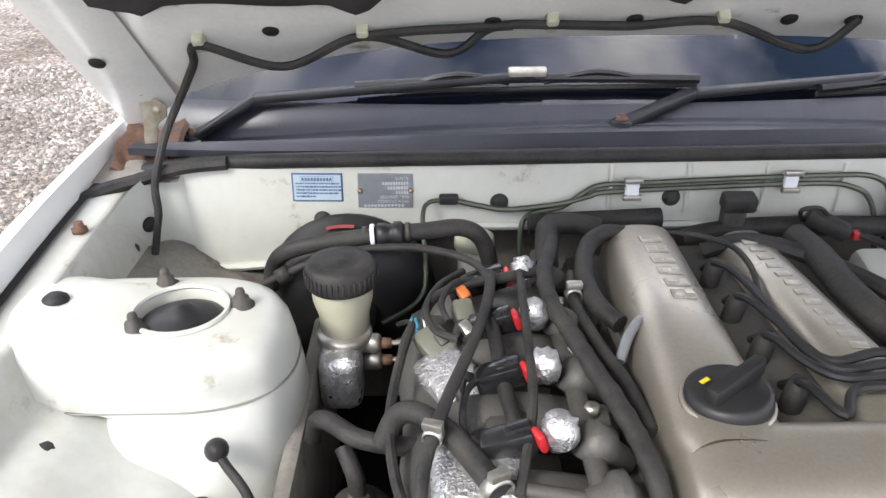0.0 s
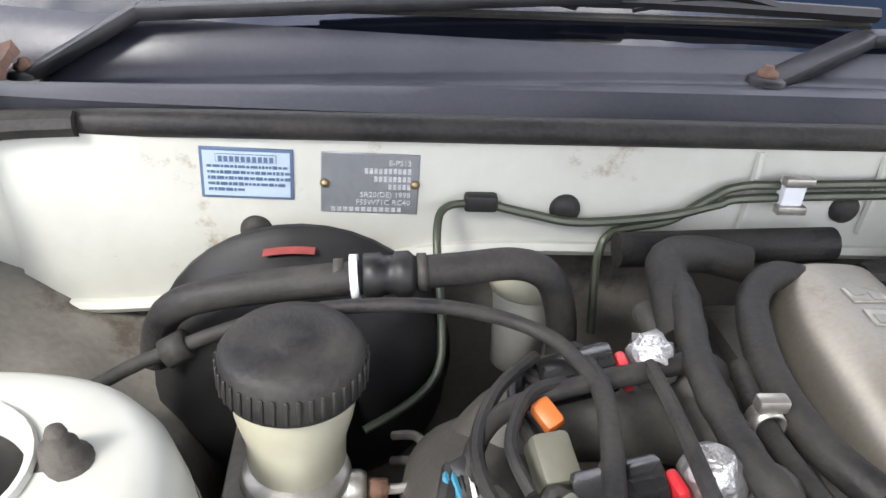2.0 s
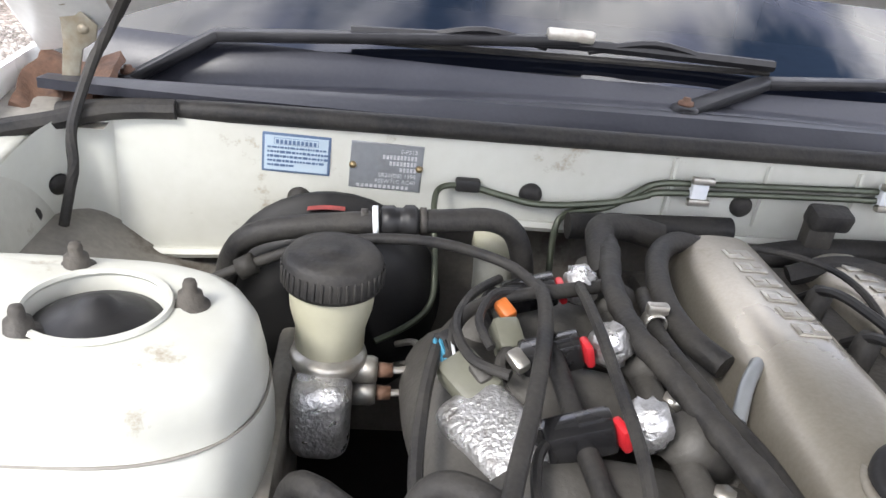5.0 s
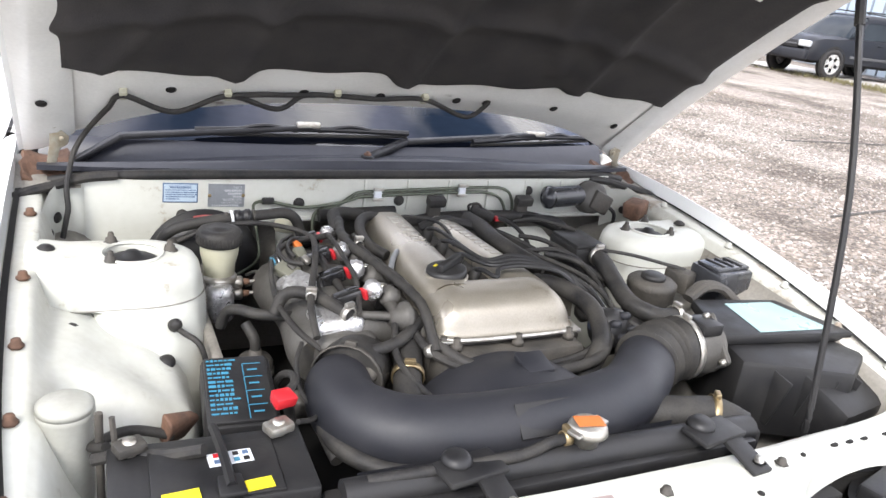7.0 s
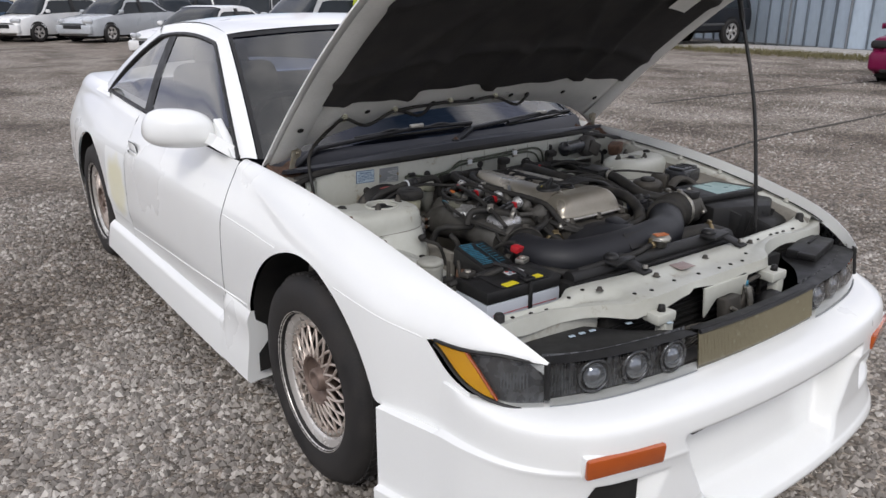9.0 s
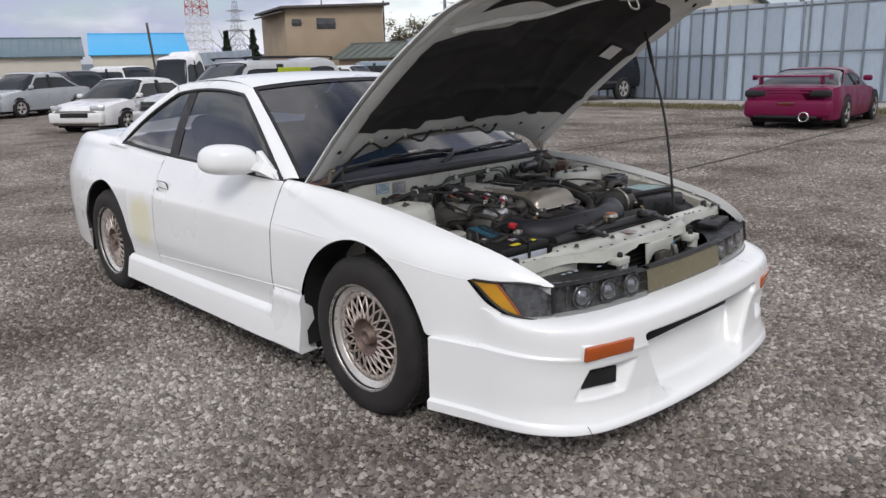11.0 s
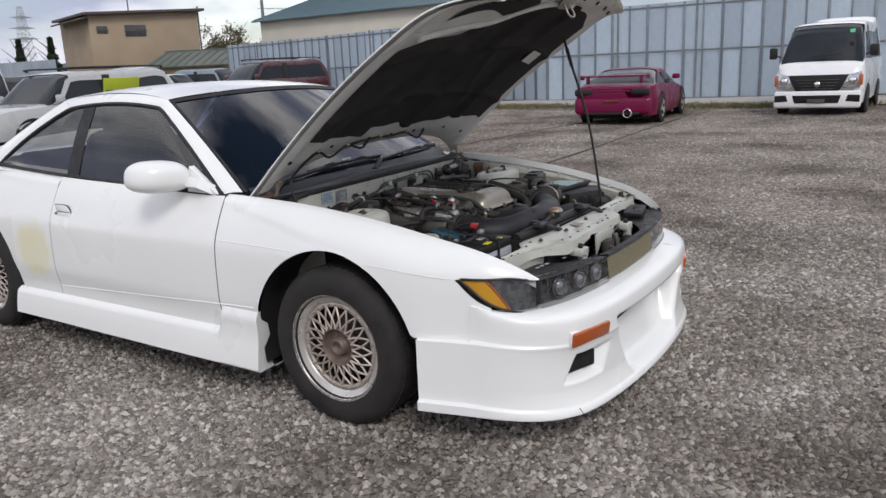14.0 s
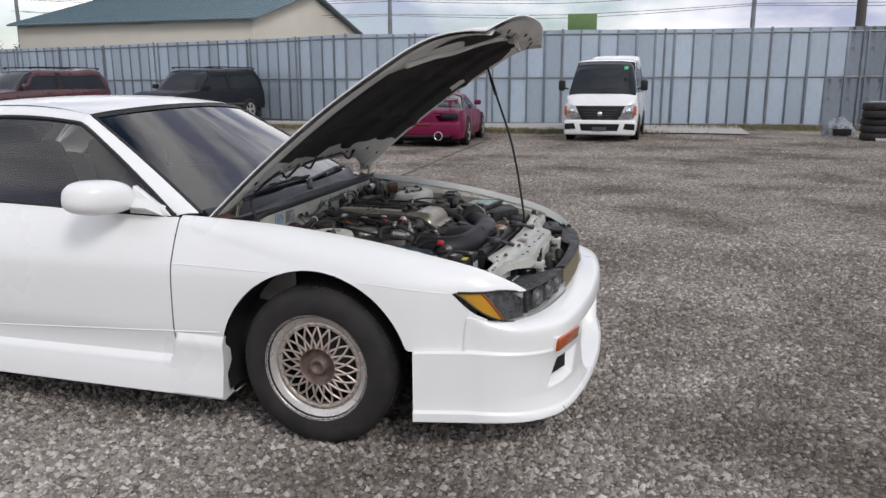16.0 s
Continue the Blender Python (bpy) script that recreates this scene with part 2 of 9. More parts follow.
def catmull(keys):
    """A smooth scalar or vector curve through (parameter, value...) keys."""
    k = np.array(keys, float)
    t, v = k[:, 0], k[:, 1:]
    if t[0] > t[-1]:
        t, v = t[::-1], v[::-1]
    d = np.diff(v, axis=0) / np.diff(t)[:, None]
    m = np.vstack([d[:1], (d[1:] + d[:-1]) / 2, d[-1:]])
    for i in range(1, len(t) - 1):
        m[i] = np.where(d[i - 1] * d[i] <= 0, 0, m[i])

    def at(x):
        x = min(max(x, t[0]), t[-1])
        i = min(int(np.searchsorted(t, x, side="right")) - 1, len(t) - 2)
        h = t[i + 1] - t[i]
        s = (x - t[i]) / h
        r = ((2 * s**3 - 3 * s**2 + 1) * v[i] + (s**3 - 2 * s**2 + s) * h * m[i] + (3 * s**2 - 2 * s**3) * v[i + 1] + (s**3 - s**2) * h * m[i + 1])
        return float(r[0]) if len(r) == 1 else Vector(r)
    return at


def grid(fn, nu, nv, bm=None, thick=0.0, flip=False):
    """A sheet fn(u, v), 0..1, optionally given a thickness."""
    bm = bm or bmesh.new()
    vs = [[bm.verts.new(fn(i / nu, j / nv)) for j in range(nv + 1)] for i in range(nu + 1)]
    fs = []
    for i in range(nu):
        for j in range(nv):
            q = (vs[i][j], vs[i + 1][j], vs[i + 1][j + 1], vs[i][j + 1])
            try:
                fs.append(bm.faces.new(q[::-1] if flip else q))
            except ValueError:
                pass
    if thick:
        bm.normal_update()
        bmesh.ops.solidify(bm, geom=fs, thickness=thick)
    return bm


def tube(points, r, seg=10, steps=6, bm=None, r2=None, caps=True):
    """A round hose through the points."""
    bm = bm or bmesh.new()
    p = [Vector(q) for q in points]
    path = []
    for i in range(len(p) - 1):
        a, b, c, d = p[max(i - 1, 0)], p[i], p[i + 1], p[min(i + 2, len(p) - 1)]
        n = steps if len(p) > 2 else 1
        for s in range(n):
            t = s / n
            path.append(0.5 * (2 * b + (c - a) * t + (2 * a - 5 * b + 4 * c - d) * t * t + (3 * b - a - 3 * c + d) * t**3))
    path.append(p[-1])
    up = Vector((0, 0, 1))
    rings = []
    for i, q in enumerate(path):
        w = (path[min(i + 1, len(path) - 1)] - path[max(i - 1, 0)]).normalized()
        side = w.cross(up)
        side = side.normalized() if side.length > 1e-3 else Vector((1, 0, 0))
        if i and side.dot(last) < 0:
            side = -side
        last = side
        u2 = side.cross(w)
        f = i / max(1, len(path) - 1)
        rad = r(f) if callable(r) else (r if r2 is None else r + (r2 - r) * f)
        rings.append([bm.verts.new(q + rad * (math.cos(a) * side + math.sin(a) * u2)) for a in (2 * math.pi * k / seg for k in range(seg))])
    for a, b in zip(rings, rings[1:]):
        for k in range(seg):
            bm.faces.new((a[k], a[(k + 1) % seg], b[(k + 1) % seg], b[k]))
    if caps:
        bm.faces.new(rings[0][::-1])
        bm.faces.new(rings[-1])
    bmesh.ops.recalc_face_normals(bm, faces=bm.faces[:])
    return bm


def lathe(profile, m=None, seg=24, bm=None, closed=False):
    """Profile of (radius, height) turned about z, then put at m."""
    bm = bm or bmesh.new()
    m = m or Matrix()
    rings = [[bm.verts.new(m @ Vector((r * math.cos(a), r * math.sin(a), z))) for a in (2 * math.pi * k / seg for k in range(seg))] for r, z in profile]
    pairs = list(zip(rings, rings[1:])) + ([(rings[-1], rings[0])] if closed else [])
    for a, b in pairs:
        for k in range(seg):
            bm.faces.new((a[k], a[(k + 1) % seg], b[(k + 1) % seg], b[k]))
    if not closed:
        for ring, (r, z) in ((rings[0][::-1], profile[0]), (rings[-1], profile[-1])):
            if r > 1e-5:
                bm.faces.new(ring)
    return bm


def rbox(m, sx, sy, sz, bevel=0.004, bm=None, seg=2, taper=1.0):
    """A box with rounded edges, centred at m."""
    own = bmesh.new()
    bmesh.ops.create_cube(own, size=1.0)
    for v in own.verts:
        k = taper if v.co.z > 0 else 1.0
        v.co = Vector((v.co.x * sx * k, v.co.y * sy * k, v.co.z * sz))
    if bevel:
        bmesh.ops.bevel(own, geom=own.edges[:], offset=bevel, segments=seg, affect="EDGES", profile=0.5)
    own.transform(m)
    if bm is None:
        return own
    me = bpy.data.meshes.new("tmp")
    own.to_mesh(me)
    bm.from_mesh(me)
    own.free()
    bpy.data.meshes.remove(me)
    return bm


def prism(outline, lo, hi, axis=2, bevel=0.0, m=None):
    """A flat outline of (a, b) pushed out along an axis (0 x, 1 y, 2 z)."""
    bm = bmesh.new()

    def co(a, b, c):
        return Vector(((c, a, b), (a, c, b), (a, b, c))[axis])
    low = [bm.verts.new(co(a, b, lo)) for a, b in outline]
    top = [bm.verts.new(co(a, b, hi)) for a, b in outline]
    bm.faces.new(low[::-1])
    bm.faces.new(top)
    n = len(outline)
    for i in range(n):
        bm.faces.new((low[i], low[(i + 1) % n], top[(i + 1) % n], top[i]))
    bmesh.ops.recalc_face_normals(bm, faces=bm.faces[:])
    if bevel:
        bmesh.ops.bevel(bm, geom=bm.edges[:], offset=bevel, segments=2, affect="EDGES", profile=0.5)
    if m:
        bm.transform(m)
    return bm


def thing(name, at, label, category, group="", kind=""):
    e = new(name)
    e.empty_display_size = 0.2
    e.matrix_basis = at if isinstance(at, Matrix) else Matrix.Translation(at)
    return tagged(e, label, category, group, kind)


def part(name, bm, mat, parent=None, label="", smooth=True, angle=38.0):
    """One mesh; shared by parts of parts. Smooth, with hard edges past the angle."""
    if smooth:
        lim = radians(angle)
        for f in bm.faces:
            f.smooth = True
        for e in bm.edges:
            if len(e.link_faces) == 2 and e.calc_face_angle(0.0) > lim:
                e.smooth = False
    me = bpy.data.meshes.new(name)
    bm.to_mesh(me)
    bm.free()
    me.materials.append(mat)
    ob = new(name, me)
    if parent is not None:
        ob.parent = parent
        if parent.type == "EMPTY":
            ob.matrix_parent_inverse = parent.matrix_basis.inverted()
    return tagged(ob, label)


def solid(name, bm, mat, label, category, kind="", group="", smooth=True):
    return tagged(part(name, bm, mat, None, "", smooth), label, category, group, kind)


def lettering(name, body, m, size, mat, parent, align="LEFT"):
    """Raised print from the built-in font, standing in the plane of m."""
    cu = bpy.data.curves.new(name, "FONT")
    cu.body, cu.size, cu.extrude, cu.align_x, cu.resolution_u = body, size, 0.0003, align, 2
    tmp = bpy.data.objects.new(name, cu)
    scene.collection.objects.link(tmp)
    me = bpy.data.meshes.new_from_object(tmp.evaluated_get(bpy.context.evaluated_depsgraph_get()))
    bpy.data.objects.remove(tmp)
    bpy.data.curves.remove(cu)
    me.transform(m)
    me.materials.clear()
    me.materials.append(mat)
    ob = new(name, me)
    ob.parent = parent
    if parent.type == "EMPTY":
        ob.matrix_parent_inverse = parent.matrix_basis.inverted()
    return tagged(ob)


def mirrored(bm):
    """A copy on the other side of the car's middle plane."""
    c = bm.copy()
    c.transform(Matrix(((-1, 0, 0, 2 * CX), (0, 1, 0, 0), (0, 0, 1, 0), (0, 0, 0, 1))))
    bmesh.ops.reverse_faces(c, faces=c.faces[:])
    return c


def both(name, bm, mat, parent, label=""):
    a = mirrored(bm)
    return part(name, bm, mat, parent, label), part(name, a, mat, parent, label)


def orient(bm, way):
    """Turns a sheet so that its faces look along the way given."""
    bm.normal_update()
    if sum(f.normal.dot(Vector(way)) * f.calc_area() for f in bm.faces) < 0:
        bmesh.ops.reverse_faces(bm, faces=bm.faces[:])
    return bm


def lerp(a, b, t):
    return a + (b - a) * t


def jitter(bm, amount, scale=30.0):
    for v in bm.verts:
        v.co += amount * (noise.noise_vector(v.co * scale))
    return bm
# ---- ground ----
def gravel_material():
    """Crushed stone: mixed chips, fines between them, worn tracks and damp patches."""
    m = bpy.data.materials.new("gravel")
    m.use_nodes = True
    n, l = m.node_tree.nodes, m.node_tree.links
    b = n["Principled BSDF"]
    co = n.new("ShaderNodeTexCoord")
    vo, vd, vs = n.new("ShaderNodeTexVoronoi"), n.new("ShaderNodeTexVoronoi"), n.new("ShaderNodeTexVoronoi")
    vd.feature = "DISTANCE_TO_EDGE"
    for q, sc in ((vo, 50), (vd, 50), (vs, 19)):
        q.inputs["Scale"].default_value = sc
    big, streak = n.new("ShaderNodeTexNoise"), n.new("ShaderNodeTexNoise")
    big.inputs["Scale"].default_value, big.inputs["Detail"].default_value = 0.75, 10
    big.inputs["Roughness"].default_value = 0.6
    streak.inputs["Scale"].default_value, streak.inputs["Detail"].default_value = 0.9, 7
    mp = n.new("ShaderNodeMapping")
    mp.inputs["Scale"].default_value = (1.0, 0.22, 1.0)
    mp.inputs["Rotation"].default_value = (0, 0, 0.12)
    l.new(co.outputs["Object"], mp.inputs["Vector"])
    l.new(mp.outputs["Vector"], streak.inputs["Vector"])
    for q in (vo, vd, vs, big):
        l.new(co.outputs["Object"], q.inputs["Vector"])

    def ramp(src, stops):
        r = n.new("ShaderNodeValToRGB")
        e = r.color_ramp.elements
        e[0].position, e[0].color = stops[0][0], (*stops[0][1], 1)
        e[1].position, e[1].color = stops[-1][0], (*stops[-1][1], 1)
        for p_, c_ in stops[1:-1]:
            e.new(p_).color = (*c_, 1)
        l.new(src, r.inputs["Fac"])
        return r.outputs["Color"]

    def times(x, y):
        mul = n.new("ShaderNodeMix")
        mul.data_type, mul.blend_type = "RGBA", "MULTIPLY"
        mul.inputs["Factor"].default_value = 1.0
        l.new(x, mul.inputs["A"])
        l.new(y, mul.inputs["B"])
        return mul.outputs["Result"]
    sep, sep2 = n.new("ShaderNodeSeparateColor"), n.new("ShaderNodeSeparateColor")
    l.new(vo.outputs["Color"], sep.inputs[0])
    l.new(vs.outputs["Color"], sep2.inputs[0])
    c = ramp(sep.outputs[0], [(0.0, (0.095, 0.090, 0.084)), (0.40, (0.185, 0.173, 0.160)), (0.8, (0.300, 0.283, 0.265)), (1.0, (0.48, 0.465, 0.445))])
    c = times(c, ramp(sep2.outputs[1], [(0.0, (0.84, 0.83, 0.82)), (1.0, (1.10, 1.09, 1.08))]))
    c = times(c, ramp(big.outputs["Fac"], [(0.37, (0.50, 0.455, 0.41)), (0.47, (0.90, 0.865, 0.82)), (0.60, (1.20, 1.17, 1.14))]))
    c = times(c, ramp(streak.outputs["Fac"], [(0.36, (0.62, 0.57, 0.52)), (0.46, (1.0, 0.97, 0.94)), (0.66, (1.08, 1.06, 1.04))]))
    wide = n.new("ShaderNodeTexNoise")
    wide.inputs["Scale"].default_value, wide.inputs["Detail"].default_value = 0.16, 5
    l.new(co.outputs["Object"], wide.inputs["Vector"])
    c = times(c, ramp(wide.outputs["Fac"], [(0.40, (0.78, 0.73, 0.68)), (0.52, (1.0, 0.98, 0.95)), (0.64, (1.10, 1.08, 1.05))]))
    l.new(c, b.inputs["Base Color"])
    b.inputs["Roughness"].default_value = 0.9
    bp = n.new("ShaderNodeBump")
    bp.inputs["Strength"].default_value, bp.inputs["Distance"].default_value = 1.0, 0.016
    l.new(vd.outputs["Distance"], bp.inputs["Height"])
    l.new(bp.outputs["Normal"], b.inputs["Normal"])
    return m


GRAVEL = gravel_material()


def ground_z(x, y):
    """Nearly level, with slow dips."""
    r = math.hypot(x, y - 1)
    k = min(1, max(0, (r - 4) / 8))
    return k * 0.035 * noise.noise(Vector((x * 0.25, y * 0.25, 0)))


xs = np.concatenate([[-3000, -400, -80], np.linspace(-30, 40, 71), [80, 400, 3000]])
ys = np.concatenate([[-3000, -400, -80], np.linspace(-30, 50, 81), [90, 400, 3000]])
gbm = grid(lambda u, v: Vector((xs[round(u * (len(xs) - 1))], ys[round(v * (len(ys) - 1))], ground_z(xs[round(u * (len(xs) - 1))], ys[round(v * (len(ys) - 1))]))), len(xs) - 1, len(ys) - 1)
solid("ground", gbm, GRAVEL, "grey-brown crushed gravel yard with dark worn patches", "ground", "structure")

STONE = bpy.data.materials.new("gravel_stone")
STONE.use_nodes = True
_n, _l = STONE.node_tree.nodes, STONE.node_tree.links
_g, _r = _n.new("ShaderNodeNewGeometry"), _n.new("ShaderNodeValToRGB")
_r.color_ramp.elements[0].color, _r.color_ramp.elements[1].color = (0.120, 0.113, 0.106, 1), (0.52, 0.505, 0.485, 1)
_r.color_ramp.elements.new(0.35).color = (0.212, 0.200, 0.188, 1)
_r.color_ramp.elements.new(0.75).color = (0.315, 0.300, 0.284, 1)
_l.new(_g.outputs["Random Per Island"], _r.inputs["Fac"])
_co, _big, _hue = _n.new("ShaderNodeTexCoord"), _n.new("ShaderNodeTexNoise"), _n.new("ShaderNodeMix")
_big.inputs["Scale"].default_value, _big.inputs["Detail"].default_value = 0.75, 10
_big.inputs["Roughness"].default_value = 0.6
_rb = _n.new("ShaderNodeValToRGB")
_rb.color_ramp.elements[0].position, _rb.color_ramp.elements[0].color = 0.37, (0.56, 0.51, 0.46, 1)
_rb.color_ramp.elements[1].position, _rb.color_ramp.elements[1].color = 0.58, (1.12, 1.08, 1.03, 1)
_hue.data_type, _hue.blend_type = "RGBA", "MULTIPLY"
_hue.inputs["Factor"].default_value = 1.0
_l.new(_co.outputs["Object"], _big.inputs["Vector"])
_l.new(_big.outputs["Fac"], _rb.inputs["Fac"])
_l.new(_r.outputs["Color"], _hue.inputs["A"])
_l.new(_rb.outputs["Color"], _hue.inputs["B"])
_l.new(_hue.outputs["Result"], _n["Principled BSDF"].inputs["Base Color"])
_n["Principled BSDF"].inputs["Roughness"].default_value = 0.88


def stones(count, x0, x1, y0, y1, lo, hi, seed):
    """Crushed stones, each a skewed six-cornered chip half sunk in the ground."""
    r = np.random.RandomState(seed)
    x, y = r.uniform(x0, x1, count), r.uniform(y0, y1, count)
    keep = ~((x > -0.55) & (x < 0.60) & (y > -0.5) & (y < 3.3))
    x, y = x[keep], y[keep]
    n = len(x)
    s = lo + (hi - lo) * r.uniform(0, 1, n) ** 1.7
    base = np.array([(1, 0, 0), (0, 1, 0), (-1, 0, 0), (0, -1, 0), (0.15, 0.1, 0.75), (0, 0, -0.6)], float)
    v = base[None] * (s[:, None, None] * r.uniform(0.55, 1.25, (n, 6, 3)))
    a = r.uniform(0, 6.283, n)
    c, d = np.cos(a)[:, None], np.sin(a)[:, None]
    vx, vy = v[..., 0] * c - v[..., 1] * d, v[..., 0] * d + v[..., 1] * c
    gz = np.array([ground_z(p, q) for p, q in zip(x, y)])
    co = np.stack([vx + x[:, None], vy + y[:, None], v[..., 2] + gz[:, None] + 0.15 * s[:, None]], -1).reshape(-1, 3)
    tri = np.array([(0, 1, 4), (1, 2, 4), (2, 3, 4), (3, 0, 4), (1, 0, 5), (2, 1, 5), (3, 2, 5), (0, 3, 5)])
    f = (tri[None] + 6 * np.arange(n)[:, None, None]).reshape(-1, 3)
    me = bpy.data.meshes.new("gravel_stones")
    me.from_pydata(co.tolist(), [], f.tolist())
    me.materials.append(STONE)
    return tagged(new("gravel_stones", me), "loose crushed grey stones lying on the yard", "gravel", kind="stuff")


stones(90000, -3.9, 0.6, -1.8, 4.2, 0.004, 0.0195, 1)
stones(58000, -2.2, 3.5, -3.0, 1.4, 0.004, 0.0195, 2)
stones(56000, 0.6, 9.5, -6.0, 6.0, 0.005, 0.019, 3)
stones(22000, -6.0, 9.0, 4.0, 14.0, 0.007, 0.022, 4)
stones(16000, 9.5, 17.5, -6.0, 8.0, 0.008, 0.023, 5)
stones(500, -3.9, 9.0, -3.0, 6.0, 0.018, 0.030, 6)

# ---- corrugated steel fence ----
SHEET = material("galvanised_sheet", (0.45, 0.53, 0.61), (0.29, 0.345, 0.40), rough=0.42, metal=0.35, scale=0.8, amount=0.9, fine=14, bump=0.02, stretch=(1, 1, 0.35), random_tint=0.13,
                 stain=(0.22, 0.21, 0.19), stain_scale=1.6, stain_at=0.62)
# a darker sheet for the panels at the fence's right end
DARK_SHEET = material("darker_sheet", (0.21, 0.25, 0.29), (0.10, 0.115, 0.13), rough=0.5, metal=0.35, scale=0.8, amount=0.9, fine=14, bump=0.02, stretch=(1, 1, 0.35), random_tint=0.3,
                 stain=(0.05, 0.05, 0.05), stain_scale=1.1, stain_at=0.5)
POST = material("fence_pipe", (0.24, 0.26, 0.28), (0.15, 0.15, 0.15), rough=0.5, metal=0.5, scale=3, amount=0.7, bump=0.02)
BATTEN = material("dull_grey_batten", (0.20, 0.235, 0.27), (0.11, 0.125, 0.14), rough=0.5, metal=0.4, scale=1.5, amount=0.8, bump=0.03, random_tint=0.2)
FENCE = [(25.5, 30.0), (22.3, 15.5), (20.2, 9.0), (20.6, 2.0), (21.5, -4.0), (22.5, -14.0)]
fence = thing("fence", (20.4, 2.0, 0), "tall galvanised sheet steel fence with pipe rails", "fence")
for (ax, ay), (bx, by) in zip(FENCE, FENCE[1:]):
    run = math.hypot(bx - ax, by - ay)
    n = round(run / 0.54)
    ang = math.degrees(math.atan2(by - ay, bx - ax))
    for k in range(n):
        f = (k + 0.5) / n
        x, y = lerp(ax, bx, f), lerp(ay, by, f)
        z = ground_z(x, y)
        w = run / n
        for tier in (0, 1):
            bm = prism([(-w / 2, 0.02), (-w / 2 + 0.02, 0.0), (w / 2 - 0.02, 0.0), (w / 2, 0.02), (w / 2, 0.026), (-w / 2, 0.026)], 0, 1.46, 2)
            ob = part("panel", bm, DARK_SHEET if y < -5.6 - 0.6 * tier else SHEET, fence, smooth=False)
            ob.matrix_parent_inverse = fence.matrix_basis.inverted()
            ob.matrix_basis = pose(x, y, z - 0.06 + 1.43 * tier, random.uniform(-0.4, 0.4), 0, ang + 180) @ Matrix.Translation((0, 0.012 * tier, 0))
    for k in range(n + 1):
        f = k / n
        x, y = lerp(ax, bx, f), lerp(ay, by, f)
        ob = part("batten", rbox(Matrix(), 0.05 if k % 2 else 0.075, 0.05, 2.84, 0.008), BATTEN, fence)
        ob.matrix_parent_inverse = fence.matrix_basis.inverted()
        ob.matrix_basis = pose(x - 0.045, y, ground_z(x, y) + 1.40, 0, 0, ang)
    for zz in (0.03, 1.42, 2.70):
        part("rail", tube([(ax - 0.05, ay, ground_z(ax, ay) + zz), (bx - 0.05, by, ground_z(bx, by) + zz)], 0.024, 8, 1), POST, fence)
    m = round(run / 2.7)
    for k in range(m):
        f = k / m
        x, y = lerp(ax, bx, f), lerp(ay, by, f)
        part("post", tube([(x - 0.06, y, ground_z(x, y) - 0.1), (x - 0.06, y, ground_z(x, y) + 2.86)], 0.03, 8, 1), POST, fence)
# concrete strip at its foot
CONC = material("pale_concrete", (0.42, 0.40, 0.37), (0.33, 0.31, 0.28), rough=0.85, scale=1.2, amount=0.7, fine=30, bump=0.1)
for k, (y0, y1, x0, x1) in enumerate(((17, 5.2, 17.4, 20.3), (5.17, -3.2, 17.0, 20.4))):
    bm = grid(lambda u, v: Vector((lerp(x0, x1, u), lerp(y0, y1, v), ground_z(lerp(x0, x1, u), lerp(y0, y1, v)) + 0.035)), 10, 20)
    solid("pavement", bm, CONC, "worn pale concrete strip along the fence", "pavement", "structure")

# thin ropes lying across the yard
ROPE = material("dark_rope", (0.06, 0.055, 0.05), (0.09, 0.085, 0.075), rough=0.9, scale=30, bump=0.2)
for pts in ([(4.2, 2.22), (5.6, 2.40), (8.0, 2.47), (10.5, 2.62), (14.0, 2.78)], [(6.6, 4.82), (8.96, 4.72), (11.9, 4.45), (12.6, 4.40)]):
    solid("rope", tube([(x, y, ground_z(x, y) + 0.006) for x, y in pts], 0.011, 6, 8), ROPE, "thin dark rope lying across the gravel", "rope")
# ---- parked vehicles ----
GLASSDARK = material("dark_car_glass", (0.02, 0.024, 0.028), (0.035, 0.04, 0.045), rough=0.08, scale=3, bump=0.0, spec=0.22)
TAIL = material("dark_red_lens", (0.12, 0.006, 0.008), (0.07, 0.004, 0.005), rough=0.15, scale=20, bump=0.0, coat=0.6)
LAMPBRIGHT = material("bright_headlamp", (0.62, 0.64, 0.66), (0.30, 0.31, 0.33), rough=0.15, metal=0.75, scale=22, amount=0.9, bump=0.0, coat=0.6)
PLAINLENS = material("clear_headlamp", (0.55, 0.57, 0.58), (0.35, 0.36, 0.37), rough=0.12, metal=0.4, scale=14, bump=0.0, coat=0.6)
GREYPL = material("grey_bumper_plastic", (0.06, 0.06, 0.062), (0.09, 0.09, 0.09), rough=0.6, scale=8, bump=0.05)


def paint(name, rgb, dirt=0.6):
    return material(name, rgb, tuple(0.75 * c + 0.03 for c in rgb), rough=0.3, scale=2.2, amount=dirt, bump=0.01, coat=0.7, rough_var=0.08)


